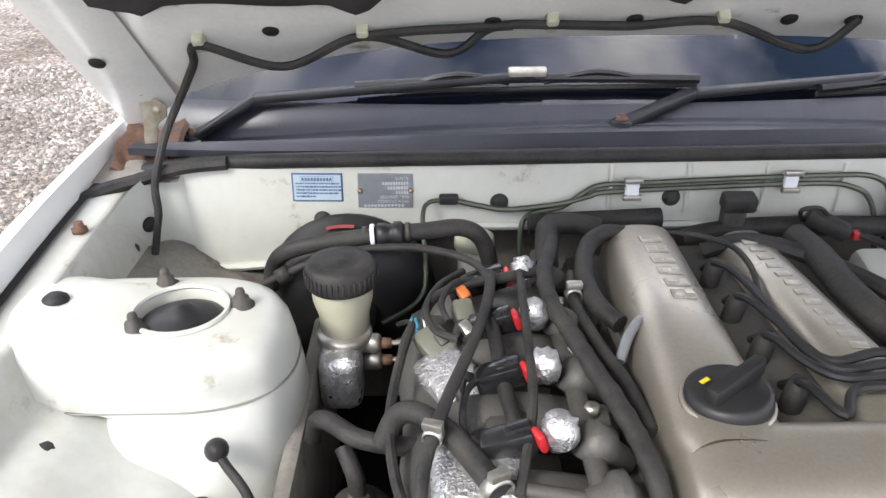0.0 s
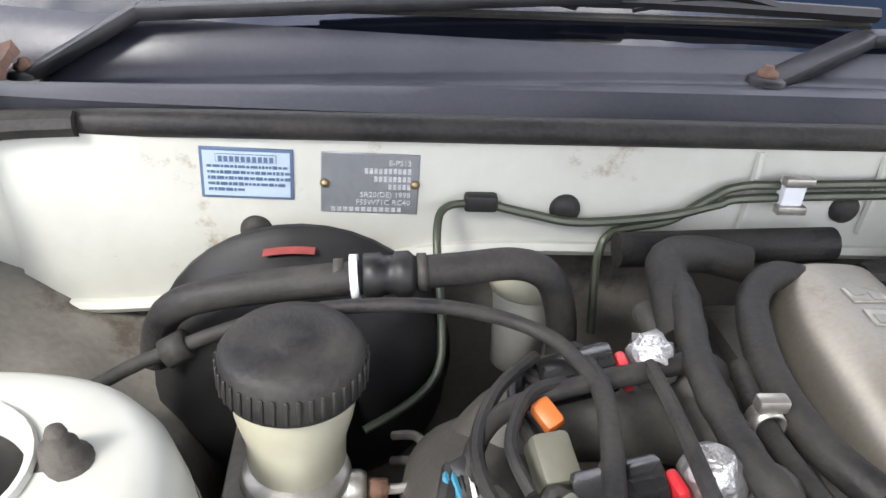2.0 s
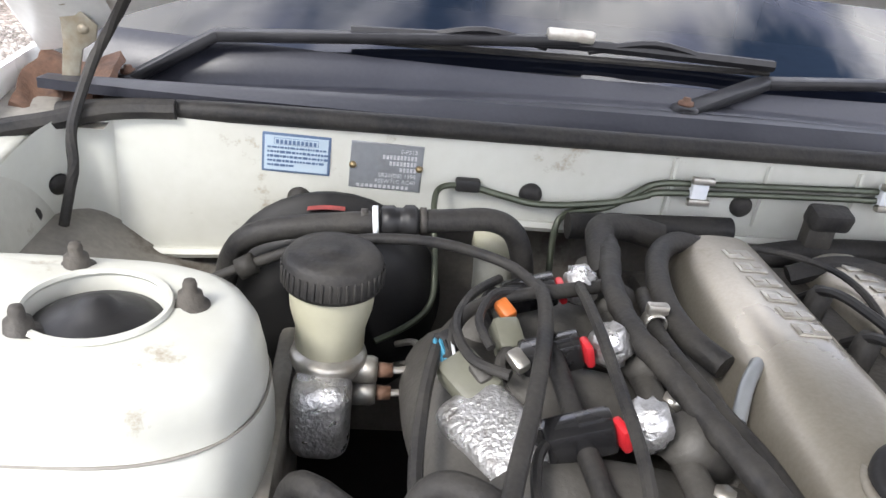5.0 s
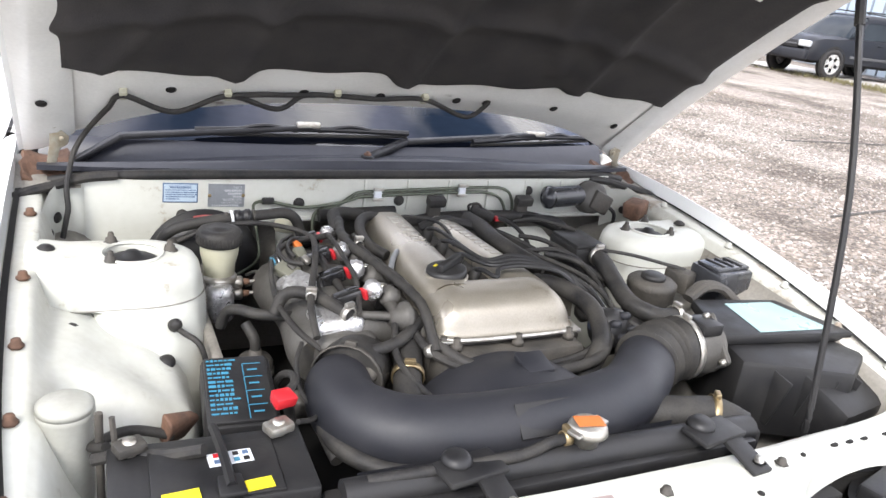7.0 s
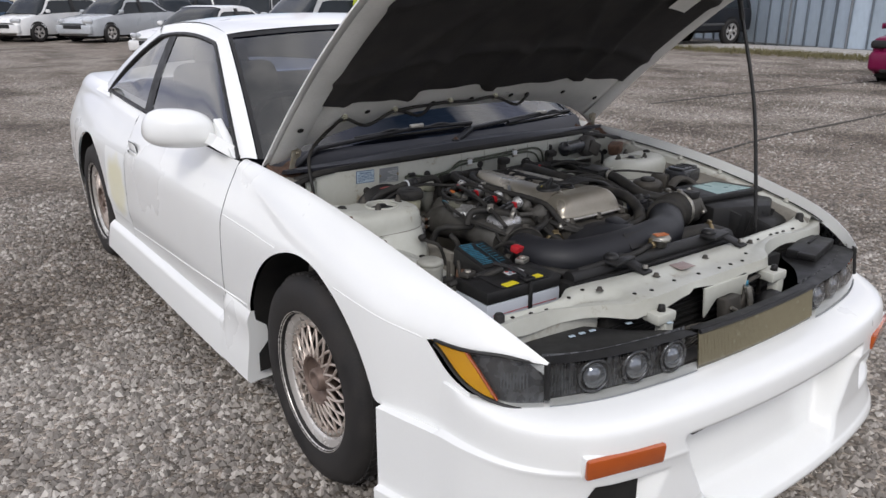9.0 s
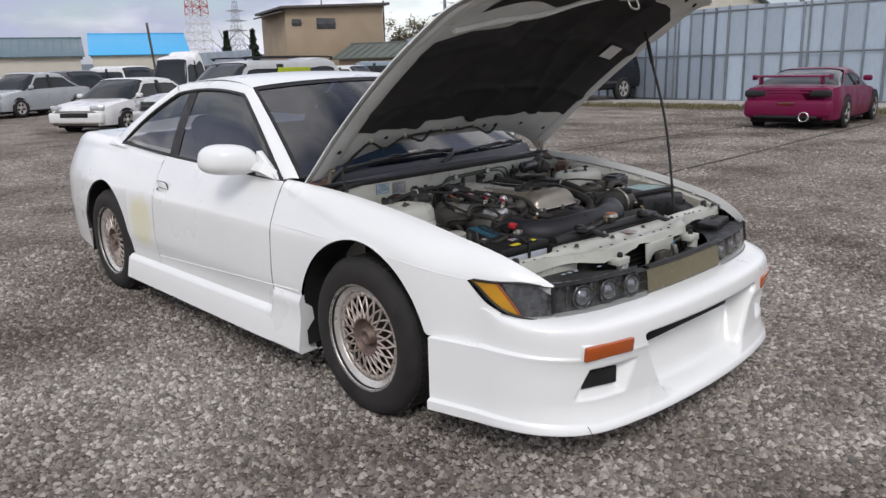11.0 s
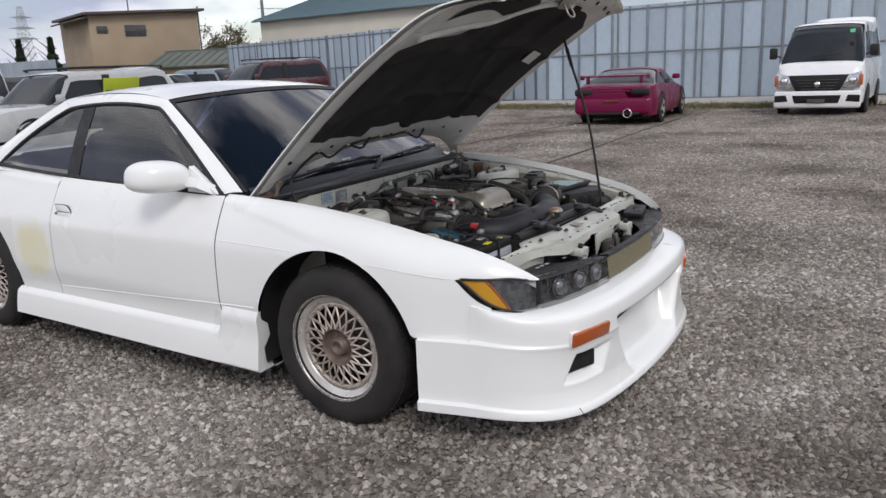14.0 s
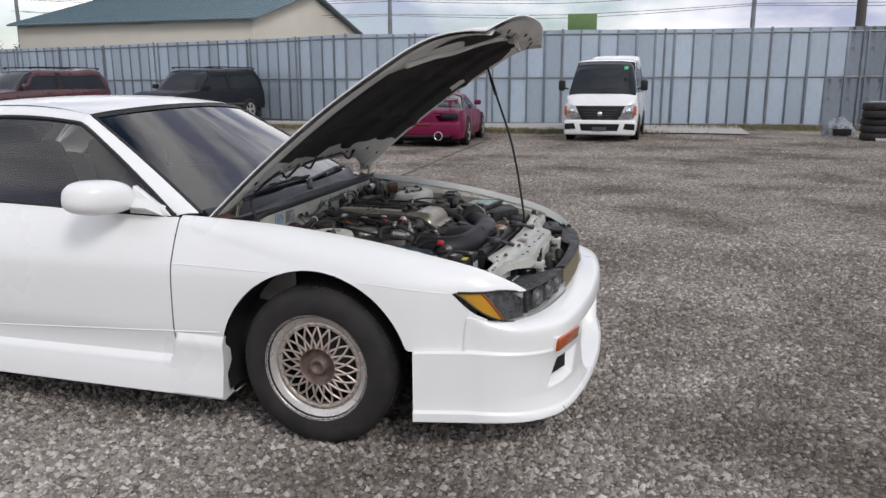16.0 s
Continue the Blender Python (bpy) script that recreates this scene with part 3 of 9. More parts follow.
def vehicle(name, label, m, body, L, W, belt, roof, base=0.24, wb=(0.2, 0.8), wr=0.31, wheel_mat=None, cladding=None, glass_from=0.0, tumble=0.16, group="", side_win=(0.03, 0.97), pillars=(0.0, 0.48, 1.0), nose_r=0.30, tail_r=0.22):
    """A parked vehicle, nose towards -y. belt: (f, z) of the lower body's top line from nose to tail; roof: (f, z) of the cabin from screen foot to rear screen foot."""
    v = thing(name, (0, 0, 0), label, "car", group)
    hw = W / 2
    bz, rz = catmull(belt), catmull(roof)

    def plan(f):
        a = min(1, f * L / nose_r) if f * L < nose_r else 1
        b = min(1, (1 - f) * L / tail_r)
        k = min(a, b)
        return hw * (0.80 + 0.20 * math.sin(min(1, k) * math.pi / 2))

    def shell(u, w):
        f = u
        y = (f - 0.5) * L
        top, x = bz(f), plan(f)
        s = lerp(-1, 1, w)
        a = abs(s)
        if a > 0.5:
            h = (1 - a) / 0.5
            z = lerp(base, top - 0.05, h)
            k = 1.0 - 0.05 * (abs(h - 0.45) / 0.55) ** 2
            return Vector((math.copysign(x * k, s), y, z))
        h = a / 0.5
        return Vector((math.copysign(x * (0.95 * h ** 0.9), s), y, top - 0.05 * h ** 6))
    bm = grid(shell, 44, 28)
    bmesh.ops.holes_fill(bm, edges=[e for e in bm.edges if e.is_boundary], sides=0)
    bmesh.ops.recalc_face_normals(bm, faces=bm.faces[:])
    part("body", bm, body, v)
    f0, f1 = roof[0][0], roof[-1][0]

    def cabin(u, w, inset=0.0, lift=0.0):
        f = lerp(f0, f1, u)
        y = (f - 0.5) * L
        low, top = bz(f) - 0.03, rz(f)
        s = lerp(-1, 1, w)
        a = abs(s)
        wid = plan(f) * 0.93
        hmax = max(r[1] for r in roof) - low
        inw = tumble * max(0, top - low) / max(0.1, hmax)
        if a > 0.45:
            h = (1 - a) / 0.55
            return Vector((math.copysign(wid - inw * h - inset, s), y, lerp(low, top - 0.04, h) + lift))
        h = a / 0.45
        return Vector((math.copysign((wid - inw - inset) * h, s), y, top - 0.04 * h ** 4 + lift))
    cb = grid(lambda u, w: cabin(u, w, 0.012, -0.008), 40, 28)
    bmesh.ops.recalc_face_normals(cb, faces=cb.faces[:])
    part("glass_house", cb, GLASSDARK, v, "dark window glass")
    # roof skin and pillars over the glass
    zmax = max(r[1] for r in roof)
    us = [k / 60 for k in range(61) if rz(lerp(f0, f1, k / 60)) > zmax - 0.10 * (zmax - bz(0.5))]
    part("roof", grid(lambda u, w: cabin(lerp(us[0], us[-1], u), lerp(0.20, 0.80, w), -0.002, 0.003), 24, 16), body, v)
    for sgn in (0, 1):
        for p in pillars:
            u0 = lerp(us[0], us[-1], p)
            foot = lerp(0.02, 0.98, lerp(side_win[0], side_win[1], p)) if p in (0.0, 1.0) else u0

            def pil(u, w):
                q = lerp(foot, u0, w)
                return cabin(min(1, max(0, q + (u - 0.5) * 0.055)), (lerp(0.0, 0.25, w) if sgn == 0 else 1 - lerp(0.0, 0.25, w)), -0.006, 0)
            part("pillar", grid(pil, 3, 8), body if p != pillars[1] or len(pillars) < 3 else BLACK, v)
    for s in (-1, 1):
        for fy in wb:
            y = (fy - 0.5) * L
            wm_ = pose(s * (hw - 0.075), y, wr, 0, s * 90, 0)
            w_ = part("wheel", lathe([(wr * 0.64, -0.09), (wr * 0.9, -0.10), (wr, -0.075), (wr, 0.075), (wr * 0.9, 0.10), (wr * 0.66, 0.10)], wm_, 28, None, True), TYRE, v)
            part("rim", lathe([(0.0, 0.085), (wr * 0.15, 0.085), (wr * 0.2, 0.07), (wr * 0.58, 0.075), (wr * 0.66, 0.098), (wr * 0.66, 0.06), (0, 0.05)], wm_, 24), wheel_mat or RIM, w_)
            for k in range(5):
                a = 2 * math.pi * k / 5
                part("rim_slot", rbox(wm_ @ pose(0, 0, 0.078, 0, 0, math.degrees(a)) @ pose(wr * 0.40, 0, 0), wr * 0.28, wr * 0.20, 0.012, 0.004), DARK, w_)
            part("arch", lathe([(wr * 0.9, -0.02), (wr * 1.15, -0.02), (wr * 1.15, 0.010), (wr * 0.9, 0.006)], pose(s * (hw - 0.010), y, wr + 0.01, 0, s * 90, 0), 28, None, True), DARK if not cladding else cladding, v)
    part("underside", rbox(pose(0, 0, base - 0.02), W * 0.86, L * 0.9, 0.10, 0.02), DARK, v)
    v.matrix_basis = m
    return v


def add(v, name, bm, mat, label=""):
    """A further part in the vehicle's own space."""
    ob = part(name, bm, mat, None, label)
    ob.parent = v
    return ob


def facing(x, y, hx, hy):
    return pose(x, y, ground_z(x, y), 0, 0, math.degrees(math.atan2(hx, -hy)))


# white delivery van
VANW = paint("white_van_paint", (0.80, 0.80, 0.80), 0.3)
van = vehicle("van", "white one-box delivery van parked facing the yard", facing(16.12, 0.22, -0.998, 0.01) @ Matrix.Scale(0.95, 4), VANW, 4.69, 1.69,
              [(0.0, 0.80), (0.02, 0.98), (0.075, 1.14), (0.2, 1.17), (1.0, 1.17)], [(0.055, 1.12), (0.11, 1.42), (0.165, 1.73), (0.23, 1.87), (0.35, 1.93), (0.7, 1.94), (0.94, 1.91), (0.985, 1.5), (1.0, 1.05)], 0.25, (0.19, 0.73), 0.32, GREYPL, tumble=0.13, nose_r=0.25, pillars=(0.0, 0.2, 1.0))
yf = -2.345
add(van, "front_bumper", rbox(pose(0, yf - 0.01, 0.345), 1.64, 0.14, 0.35, 0.05, seg=3), VANW)
add(van, "grille", prism([(-0.56, 0.84), (0.56, 0.84), (0.42, 0.53), (0.36, 0.50), (-0.36, 0.50), (-0.42, 0.53)], yf - 0.035, yf + 0.05, 1, 0.01), BLACK, "black grille")
for k in range(4):
    add(van, "grille_bar", rbox(pose(0, yf - 0.042, 0.56 + 0.06 * k), 0.62 + 0.07 * k, 0.014, 0.012, 0.003), GREYPL)
add(van, "badge", lathe([(0, 0.01), (0.055, 0.01), (0.06, 0)], pose(0, yf - 0.05, 0.65, 90), 20), CHROME, "round chrome badge")
add(van, "lower_grille", prism([(-0.46, 0.43), (0.46, 0.43), (0.41, 0.27), (-0.41, 0.27)], yf - 0.088, yf - 0.06, 1, 0.006), DARK)
add(van, "plate", rbox(pose(0, yf - 0.095, 0.31), 0.33, 0.012, 0.09, 0.004), GREYPL)
for s in (-1, 1):
    add(van, "headlight", prism([(s * 0.45, 0.58), (s * 0.78, 0.57), (s * 0.79, 0.90), (s * 0.56, 0.84)], yf - 0.045, yf + 0.10, 1, 0.015), LAMPBRIGHT, "clear headlight")
    add(van, "lamp_bulb", lathe([(0.0, 0.02), (0.05, 0.014), (0.075, 0.0)], pose(s * 0.64, yf - 0.045, 0.72, 90), 18), CHROME)
    add(van, "indicator", rbox(pose(s * 0.785, yf + 0.005, 0.73), 0.075, 0.12, 0.22, 0.02), AMBER2)
    add(van, "fog_lamp", prism([(s * 0.54, 0.31), (s * 0.80, 0.29), (s * 0.80, 0.43), (s * 0.58, 0.44)], yf - 0.088, yf - 0.05, 1, 0.006), DARK)
    add(van, "mirror", rbox(pose(s * 0.95, yf + 0.38, 1.30), 0.16, 0.10, 0.24, 0.035), BLACK, "black door mirror")
    add(van, "mirror_arm", tube([(s * 0.80, yf + 0.42, 1.22), (s * 0.93, yf + 0.38, 1.26)], 0.02, 6, 1), BLACK)
    add(van, "wiper", tube([(s * 0.12 - 0.2, yf + 0.22, 1.19), (s * 0.12 + 0.25, yf + 0.27, 1.25)], 0.01, 6, 1), BLACK)
add(van, "sticker", rbox(pose(0.52, yf + 0.49, 1.70, -40), 0.09, 0.004, 0.09, 0.001), material("green_sticker", (0.1, 0.5, 0.25)), "round green windscreen sticker")

# dark red sports coupe with a rear wing
MAG = material("deep_magenta_paint", (0.155, 0.003, 0.044), (0.10, 0.004, 0.032), rough=0.4, scale=2.2, amount=0.5, bump=0.01, coat=0.12, spec=0.25)
rx = vehicle("sports_car", "deep magenta sports coupe with a rear wing", facing(13.55, 3.80, 0.985, 0.10) @ Matrix.Scale(0.91, 4), MAG, 4.29, 1.76,
             [(0.0, 0.52), (0.05, 0.62), (0.2, 0.74), (0.33, 0.82), (0.6, 0.86), (0.85, 0.88), (0.95, 0.86), (1.0, 0.78)], [(0.31, 0.80), (0.40, 1.05), (0.48, 1.17), (0.58, 1.20), (0.70, 1.13), (0.82, 1.00), (0.89, 0.87)], 0.20, (0.21, 0.775), 0.31, RIM, tumble=0.22, nose_r=0.7, tail_r=0.45)
yr = 2.145
add(rx, "rear_bumper", rbox(pose(0, yr - 0.06, 0.42), 1.66, 0.22, 0.36, 0.09, seg=4), MAG)
add(rx, "tail_panel", rbox(pose(0, yr - 0.10, 0.66), 1.60, 0.20, 0.34, 0.07, seg=3), MAG)
add(rx, "lamp_strip", rbox(pose(0, yr - 0.005, 0.735), 0.80, 0.03, 0.05, 0.015), MAG)
add(rx, "wing", rbox(pose(0, yr - 0.22, 1.05, -4), 1.44, 0.22, 0.035, 0.014), MAG)
for s in (-1, 1):
    add(rx, "wing_strut", rbox(pose(s * 0.58, yr - 0.20, 0.96), 0.05, 0.16, 0.16, 0.02), MAG)
    add(rx, "wing_end", rbox(pose(s * 0.72, yr - 0.24, 1.03), 0.03, 0.26, 0.10, 0.012), MAG)
    add(rx, "tail_lamp", rbox(pose(s * 0.56, yr - 0.025, 0.715, 0, 0, s * 10), 0.52, 0.10, 0.14, 0.045, seg=4), BLACK, "smoked dark tail lamp")
    add(rx, "door_mirror", rbox(pose(s * 0.87, -0.42, 0.95), 0.18, 0.10, 0.12, 0.04), MAG)
add(rx, "plate_recess", rbox(pose(0, yr + 0.045, 0.52), 0.34, 0.02, 0.09, 0.02), TAIL)
ex = add(rx, "exhaust", lathe([(0.085, 0.10), (0.095, 0.10), (0.095, -0.3), (0.085, -0.3)], pose(-0.36, yr + 0.02, 0.27, -90), 24, None, True), CHROME, "large round steel exhaust tip")
add(rx, "exhaust_inside", lathe([(0, 0.02), (0.085, 0.02)], pose(-0.36, yr + 0.02, 0.27, -90), 20), DARK)
add(rx, "rear_diffuser", rbox(pose(0, yr - 0.04, 0.26), 1.2, 0.18, 0.06, 0.02), BLACK)

# two four-wheel drives by the fence
def suv(name, label, m, colour):
    v = vehicle(name, label, m, colour, 4.87, 1.90, [(0.0, 0.82), (0.04, 0.98), (0.2, 1.08), (0.3, 1.12), (1.0, 1.14)],
                [(0.26, 1.10), (0.33, 1.45), (0.39, 1.68), (0.5, 1.74), (0.75, 1.74), (0.93, 1.68), (0.97, 1.4), (1.0, 1.14)], 0.44, (0.18, 0.775), 0.39, RIM, tumble=0.15, cladding=DARK, pillars=(0.0, 0.35, 1.0))
    y0 = -2.435
    add(v, "front_bumper", rbox(pose(0, y0 - 0.02, 0.55), 1.80, 0.18, 0.28, 0.06, seg=3), colour)
    add(v, "grille", rbox(pose(0, y0 - 0.01, 0.80), 1.10, 0.08, 0.20, 0.02), BLACK)
    add(v, "grille_bar", rbox(pose(0, y0 - 0.055, 0.80), 1.06, 0.02, 0.045, 0.008), GREYPL)
    for s in (-1, 1):
        add(v, "headlight", rbox(pose(s * 0.74, y0 + 0.01, 0.84, 0, 0, s * 14), 0.34, 0.12, 0.16, 0.03), PLAINLENS, "clear headlight")
        add(v, "door_mirror", rbox(pose(s * 1.03, -0.95, 1.20), 0.20, 0.12, 0.16, 0.04), colour)
        add(v, "roof_rail", tube([(s * 0.66, -0.45, 1.76), (s * 0.66, -0.35, 1.81), (s * 0.66, 1.9, 1.81), (s * 0.66, 2.0, 1.74)], 0.02, 6, 3), BLACK)
        add(v, "door_handle", rbox(pose(s * 0.955, -0.05, 0.98), 0.02, 0.16, 0.03, 0.008), colour)
        add(v, "side_strip", rbox(pose(s * 0.945, 0.0, 0.62), 0.03, 2.0, 0.07, 0.012), GREYPL)
    return v


SUVK = material("black_blue_paint", (0.010, 0.011, 0.015), (0.022, 0.022, 0.024), rough=0.45, scale=2.2, amount=0.6, bump=0.01, spec=0.3)
SUVR = paint("maroon_paint", (0.065, 0.010, 0.013), 0.4)
suv("four_wheel_drive", "black four-wheel drive parked along the fence", facing(18.9, 13.7, -1.0, 0.08), SUVK)
suv("four_wheel_drive", "maroon four-wheel drive parked along the fence", facing(17.6, 19.3, -0.97, 0.20), SUVR)

# rows of used cars behind
def sedan(label, x, y, hx, hy, rgb, hatch=0, size=(1, 1, 1)):
    pm = paint("row_paint", rgb, 0.4)
    H = (1.46, 1.52, 1.64)[hatch]
    roof = [(0.24, 0.90), (0.36, H - 0.16), (0.45, H), (0.6, H), (0.76, H - 0.14), (0.88, 0.98)] if hatch == 0 else [(0.20, 0.92), (0.32, H - 0.14), (0.42, H), (0.72, H), (0.90, H - 0.12), (0.985, 1.0)]
    L = (4.3, 3.8, 4.1)[hatch]
    v = vehicle("parked_car", label, facing(x, y, hx, hy) @ Matrix.Diagonal((*size, 1)), pm, L, 1.69, [(0.0, 0.62), (0.04, 0.74), (0.2, 0.88), (0.3, 0.92), (0.85, 0.98), (1.0, 0.92)], roof, 0.22, (0.19, 0.79), 0.30, RIM, group="used cars in the yard")
    for s in (-1, 1):
        add(v, "headlight", rbox(pose(s * 0.60, -L / 2 + 0.09, 0.68, 0, 0, s * 20), 0.34, 0.14, 0.15, 0.04), PLAINLENS)
        add(v, "tail_lamp", rbox(pose(s * 0.66, L / 2 - 0.05, 0.80, 0, 0, -s * 20), 0.22, 0.10, 0.20, 0.03), TAIL)
        add(v, "door_mirror", rbox(pose(s * 0.90, -L * 0.20, 0.98), 0.18, 0.10, 0.12, 0.04), pm)
    add(v, "front_bumper", rbox(pose(0, -L / 2 + 0.05, 0.42), 1.56, 0.16, 0.30, 0.06, seg=3), pm)
    add(v, "grille", rbox(pose(0, -L / 2 - 0.03, 0.50), 0.80, 0.03, 0.12, 0.012), BLACK)
    return v


SILV, WHT, BLU, RDD, BLK, GRN = (0.42, 0.44, 0.46), (0.75, 0.75, 0.74), (0.06, 0.10, 0.16), (0.10, 0.02, 0.025), (0.02, 0.02, 0.022), (0.20, 0.26, 0.30)
sedan("silver four-door saloon parked on gravel", 5.6, 27.4, -0.85, -0.50, SILV)
sedan("white hatchback parked beside a silver saloon", 3.5, 28.8, -0.85, -0.50, WHT, 1)
sedan("dark blue saloon parked behind silver cars", 1.4, 30.2, -0.85, -0.50, BLU)
sedan("silver hatchback parked on gravel near the coupe", -2.6, 16.0, -1.0, 0.05, SILV, 1)
for k, (lab_, col, ht) in enumerate((("dark grey hatchback in a row of used cars", BLK, 1), ("white estate car in a row of used cars", WHT, 2), ("dark red saloon in a row of used cars", RDD, 0), ("black wagon in a row of used cars", BLK, 2), ("dark blue hatchback in a row of used cars", BLU, 1), ("silver hatchback in a row of used cars", SILV, 1), ("white saloon in a row of used cars", WHT, 0), ("grey-green wagon in a row of used cars", GRN, 2))):
    sedan(lab_, 8.0 + 1.9 * k, 30.0 - 0.5 * k, 0.25, -0.97, col, ht)
for k, (lab_, col, ht) in enumerate((("white saloon far across the yard", WHT, 0), ("dark blue saloon far across the yard", BLU, 0), ("white wagon far across the yard", WHT, 2), ("silver hatchback far across the yard", SILV, 1), ("black wagon far across the yard", BLK, 2))):
    sedan(lab_, -1.5 - 2.4 * k, 33.0 + 0.4 * k, 0.1, -1.0, col, ht)
sedan("white low coupe with round wheels", 5.2, 17.3, -0.85, -0.50, WHT, 0, (0.95, 0.95, 0.84))
wsuv = suv("four_wheel_drive", "dull silver four-wheel drive with a yellow-green side panel", facing(5.7, 12.3, -0.997, -0.08) @ Matrix.Scale(0.87, 4), paint("dull_silver_paint", (0.46, 0.47, 0.47)))
for s in (-1, 1):
    add(wsuv, "window_panel", rbox(pose(s * 0.845, 0.72, 1.36, 0, s * 13), 0.02, 0.95, 0.42, 0.006), material("yellow_green_board", (0.42, 0.50, 0.03), (0.36, 0.42, 0.03), rough=0.5, scale=3, bump=0.0), "yellow-green panel in the window")
tr = vehicle("light_truck", "white light truck with a high cab", facing(10.2, 23.4, -0.88, -0.47) @ Matrix.Scale(0.9, 4), VANW, 4.7, 1.7, [(0, 0.9), (0.05, 1.0), (0.3, 1.05), (0.34, 0.95), (1, 0.95)], [(0.02, 1.0), (0.06, 1.5), (0.1, 1.95), (0.2, 2.0), (0.3, 1.97), (0.33, 1.0)], 0.5, (0.15, 0.75), 0.36, GREYPL, nose_r=0.15)

# ---- buildings beyond the yard ----
TEAL = material("teal_metal_roof", (0.12, 0.185, 0.21), (0.17, 0.235, 0.265), rough=0.45, metal=0.2, scale=0.5, amount=0.6, bump=0.02)
CREAMW = material("cream_wall", (0.58, 0.55, 0.47), (0.48, 0.45, 0.38), rough=0.85, scale=0.6, amount=0.6, bump=0.05)
TAN = material("tan_board_wall", (0.36, 0.285, 0.20), (0.29, 0.225, 0.155), rough=0.85, scale=0.7, amount=0.7, bump=0.05)
ROOFD = material("dark_roof_edge", (0.07, 0.06, 0.055), (0.11, 0.10, 0.09), rough=0.7, scale=2, bump=0.03)
TARP = material("bright_blue_roof", (0.07, 0.40, 0.72), (0.10, 0.46, 0.78), rough=0.5, scale=0.6, amount=0.5, bump=0.02)
WINDOW = material("dim_window", (0.05, 0.055, 0.06), (0.08, 0.085, 0.09), rough=0.15, scale=2, bump=0.0)


def gable(name, label, m, w, d, eave, ridge, wall, roofm, over=0.35, ribs=0, wins=()):
    """A ridge-roofed building; the ridge runs along local x."""
    b = thing(name, (0, 0, 0), label, "building")
    add(b, "wall", prism([(-d / 2, 0), (d / 2, 0), (d / 2, eave), (0, ridge - 0.12), (-d / 2, eave)], -w / 2, w / 2, 0, 0.02), wall)
    for s in (-1, 1):
        run, rise = d / 2 + over, (ridge - eave) / (d / 2) * (d / 2 + over)
        ang = math.degrees(math.atan2(rise, run)) * -s
        rf = add(b, "roof", rbox(pose(0, s * run / 2, ridge - rise / 2 + 0.05, ang), w + 2 * over, math.hypot(run, rise) + 0.05, 0.09, 0.01), roofm)
        for k in range(ribs):
            rib = add(b, "roof_rib", rbox(pose(-w / 2 - over + (k + 0.5) * (w + 2 * over) / ribs, s * run / 2, ridge - rise / 2 + 0.12, ang), 0.05, math.hypot(run, rise), 0.05, 0.0), roofm)
    add(b, "ridge_cap", rbox(pose(0, 0, ridge + 0.10), w + 2 * over, 0.3, 0.08, 0.02), roofm)
    for x, z, ww, hh in wins:
        add(b, "window", rbox(pose(x, -d / 2 - 0.02, z), ww, 0.06, hh, 0.01), WINDOW)
    b.matrix_basis = m
    return b


gable("house", "cream building with a teal ribbed metal roof behind the fence", pose(37.2, 25.65, 0, 0, 0, -90), 14.3, 13.0, 4.4, 6.2, CREAMW, TEAL, ribs=40)
gable("warehouse", "low cream warehouse with a teal metal roof", pose(10.7, 72.3, 0, 0, 0, -17.5), 22.0, 10.0, 2.95, 4.5, CREAMW, TEAL, ribs=36, wins=((3.0, 1.3, 2.6, 2.2),))
gable("shed", "long cream shed under a bright blue roof", pose(34.9, 89.8, 0, 0, 0, -20), 10.0, 12.0, 3.6, 6.0, CREAMW, TARP, ribs=0, wins=((-3.6, 1.5, 1.6, 0.8), (-1.2, 1.5, 1.6, 0.8), (1.2, 1.5, 1.6, 0.8), (3.6, 1.5, 1.6, 0.8)))
HUTR = material("weathered_grey_green_roof", (0.10, 0.12, 0.10), (0.16, 0.17, 0.15), rough=0.7, scale=0.9, amount=0.8, bump=0.03)
gable("hut", "dark teal roofed hut by the yard's corner", pose(28.2, 34.0, 0, 0, 0, 110), 6.0, 4.0, 2.0, 2.75, TAN, HUTR, ribs=12)

tb = thing("office_building", (0, 0, 0), "two-storey tan building with a flat sloping roof", "building")
add(tb, "wall", prism([(-3.3, 0), (3.3, 0), (3.3, 5.10), (-3.3, 4.82)], -3.0, 3.0, 1, 0.02), TAN)
add(tb, "roof", rbox(pose(0, 0, 5.04, 0, -2.4), 7.3, 6.9, 0.16, 0.03), ROOFD)
add(tb, "side_canopy", rbox(pose(-3.7, -0.5, 4.62, 0, -14), 0.7, 5.5, 0.10, 0.02), ROOFD)
for x, z, w, h in ((-0.67, 3.95, 1.25, 0.66), (-2.6, 4.0, 0.6, 0.42), (2.2, 1.6, 1.2, 1.2)):
    wi = add(tb, "window", rbox(pose(x, -3.01, z), w, 0.06, h, 0.01), WINDOW)
    add(tb, "window_frame", rbox(pose(x, -3.04, z), w + 0.12, 0.04, 0.06, 0.01), ROOFD)
    add(tb, "window_frame", rbox(pose(x, -3.04, z), 0.05, 0.04, h, 0.01), ROOFD)
add(tb, "antenna", tube([(0.1, 0, 4.9), (0.1, 0, 6.6)], 0.04, 6, 1), ROOFD)
add(tb, "drainpipe", tube([(3.36, -3.0, 0), (3.36, -3.0, 5.4)], 0.06, 6, 1), ROOFD)
tb.matrix_basis = pose(27.35, 39.1, 0.24, 0, 0, -16.4) @ Matrix.Translation((0, 3.0, 0))

# red and white lattice mast, far off, and a smaller pylon
RED_T, WHITE_T = paint("mast_red", (0.45, 0.06, 0.04)), paint("mast_white", (0.72, 0.72, 0.74))


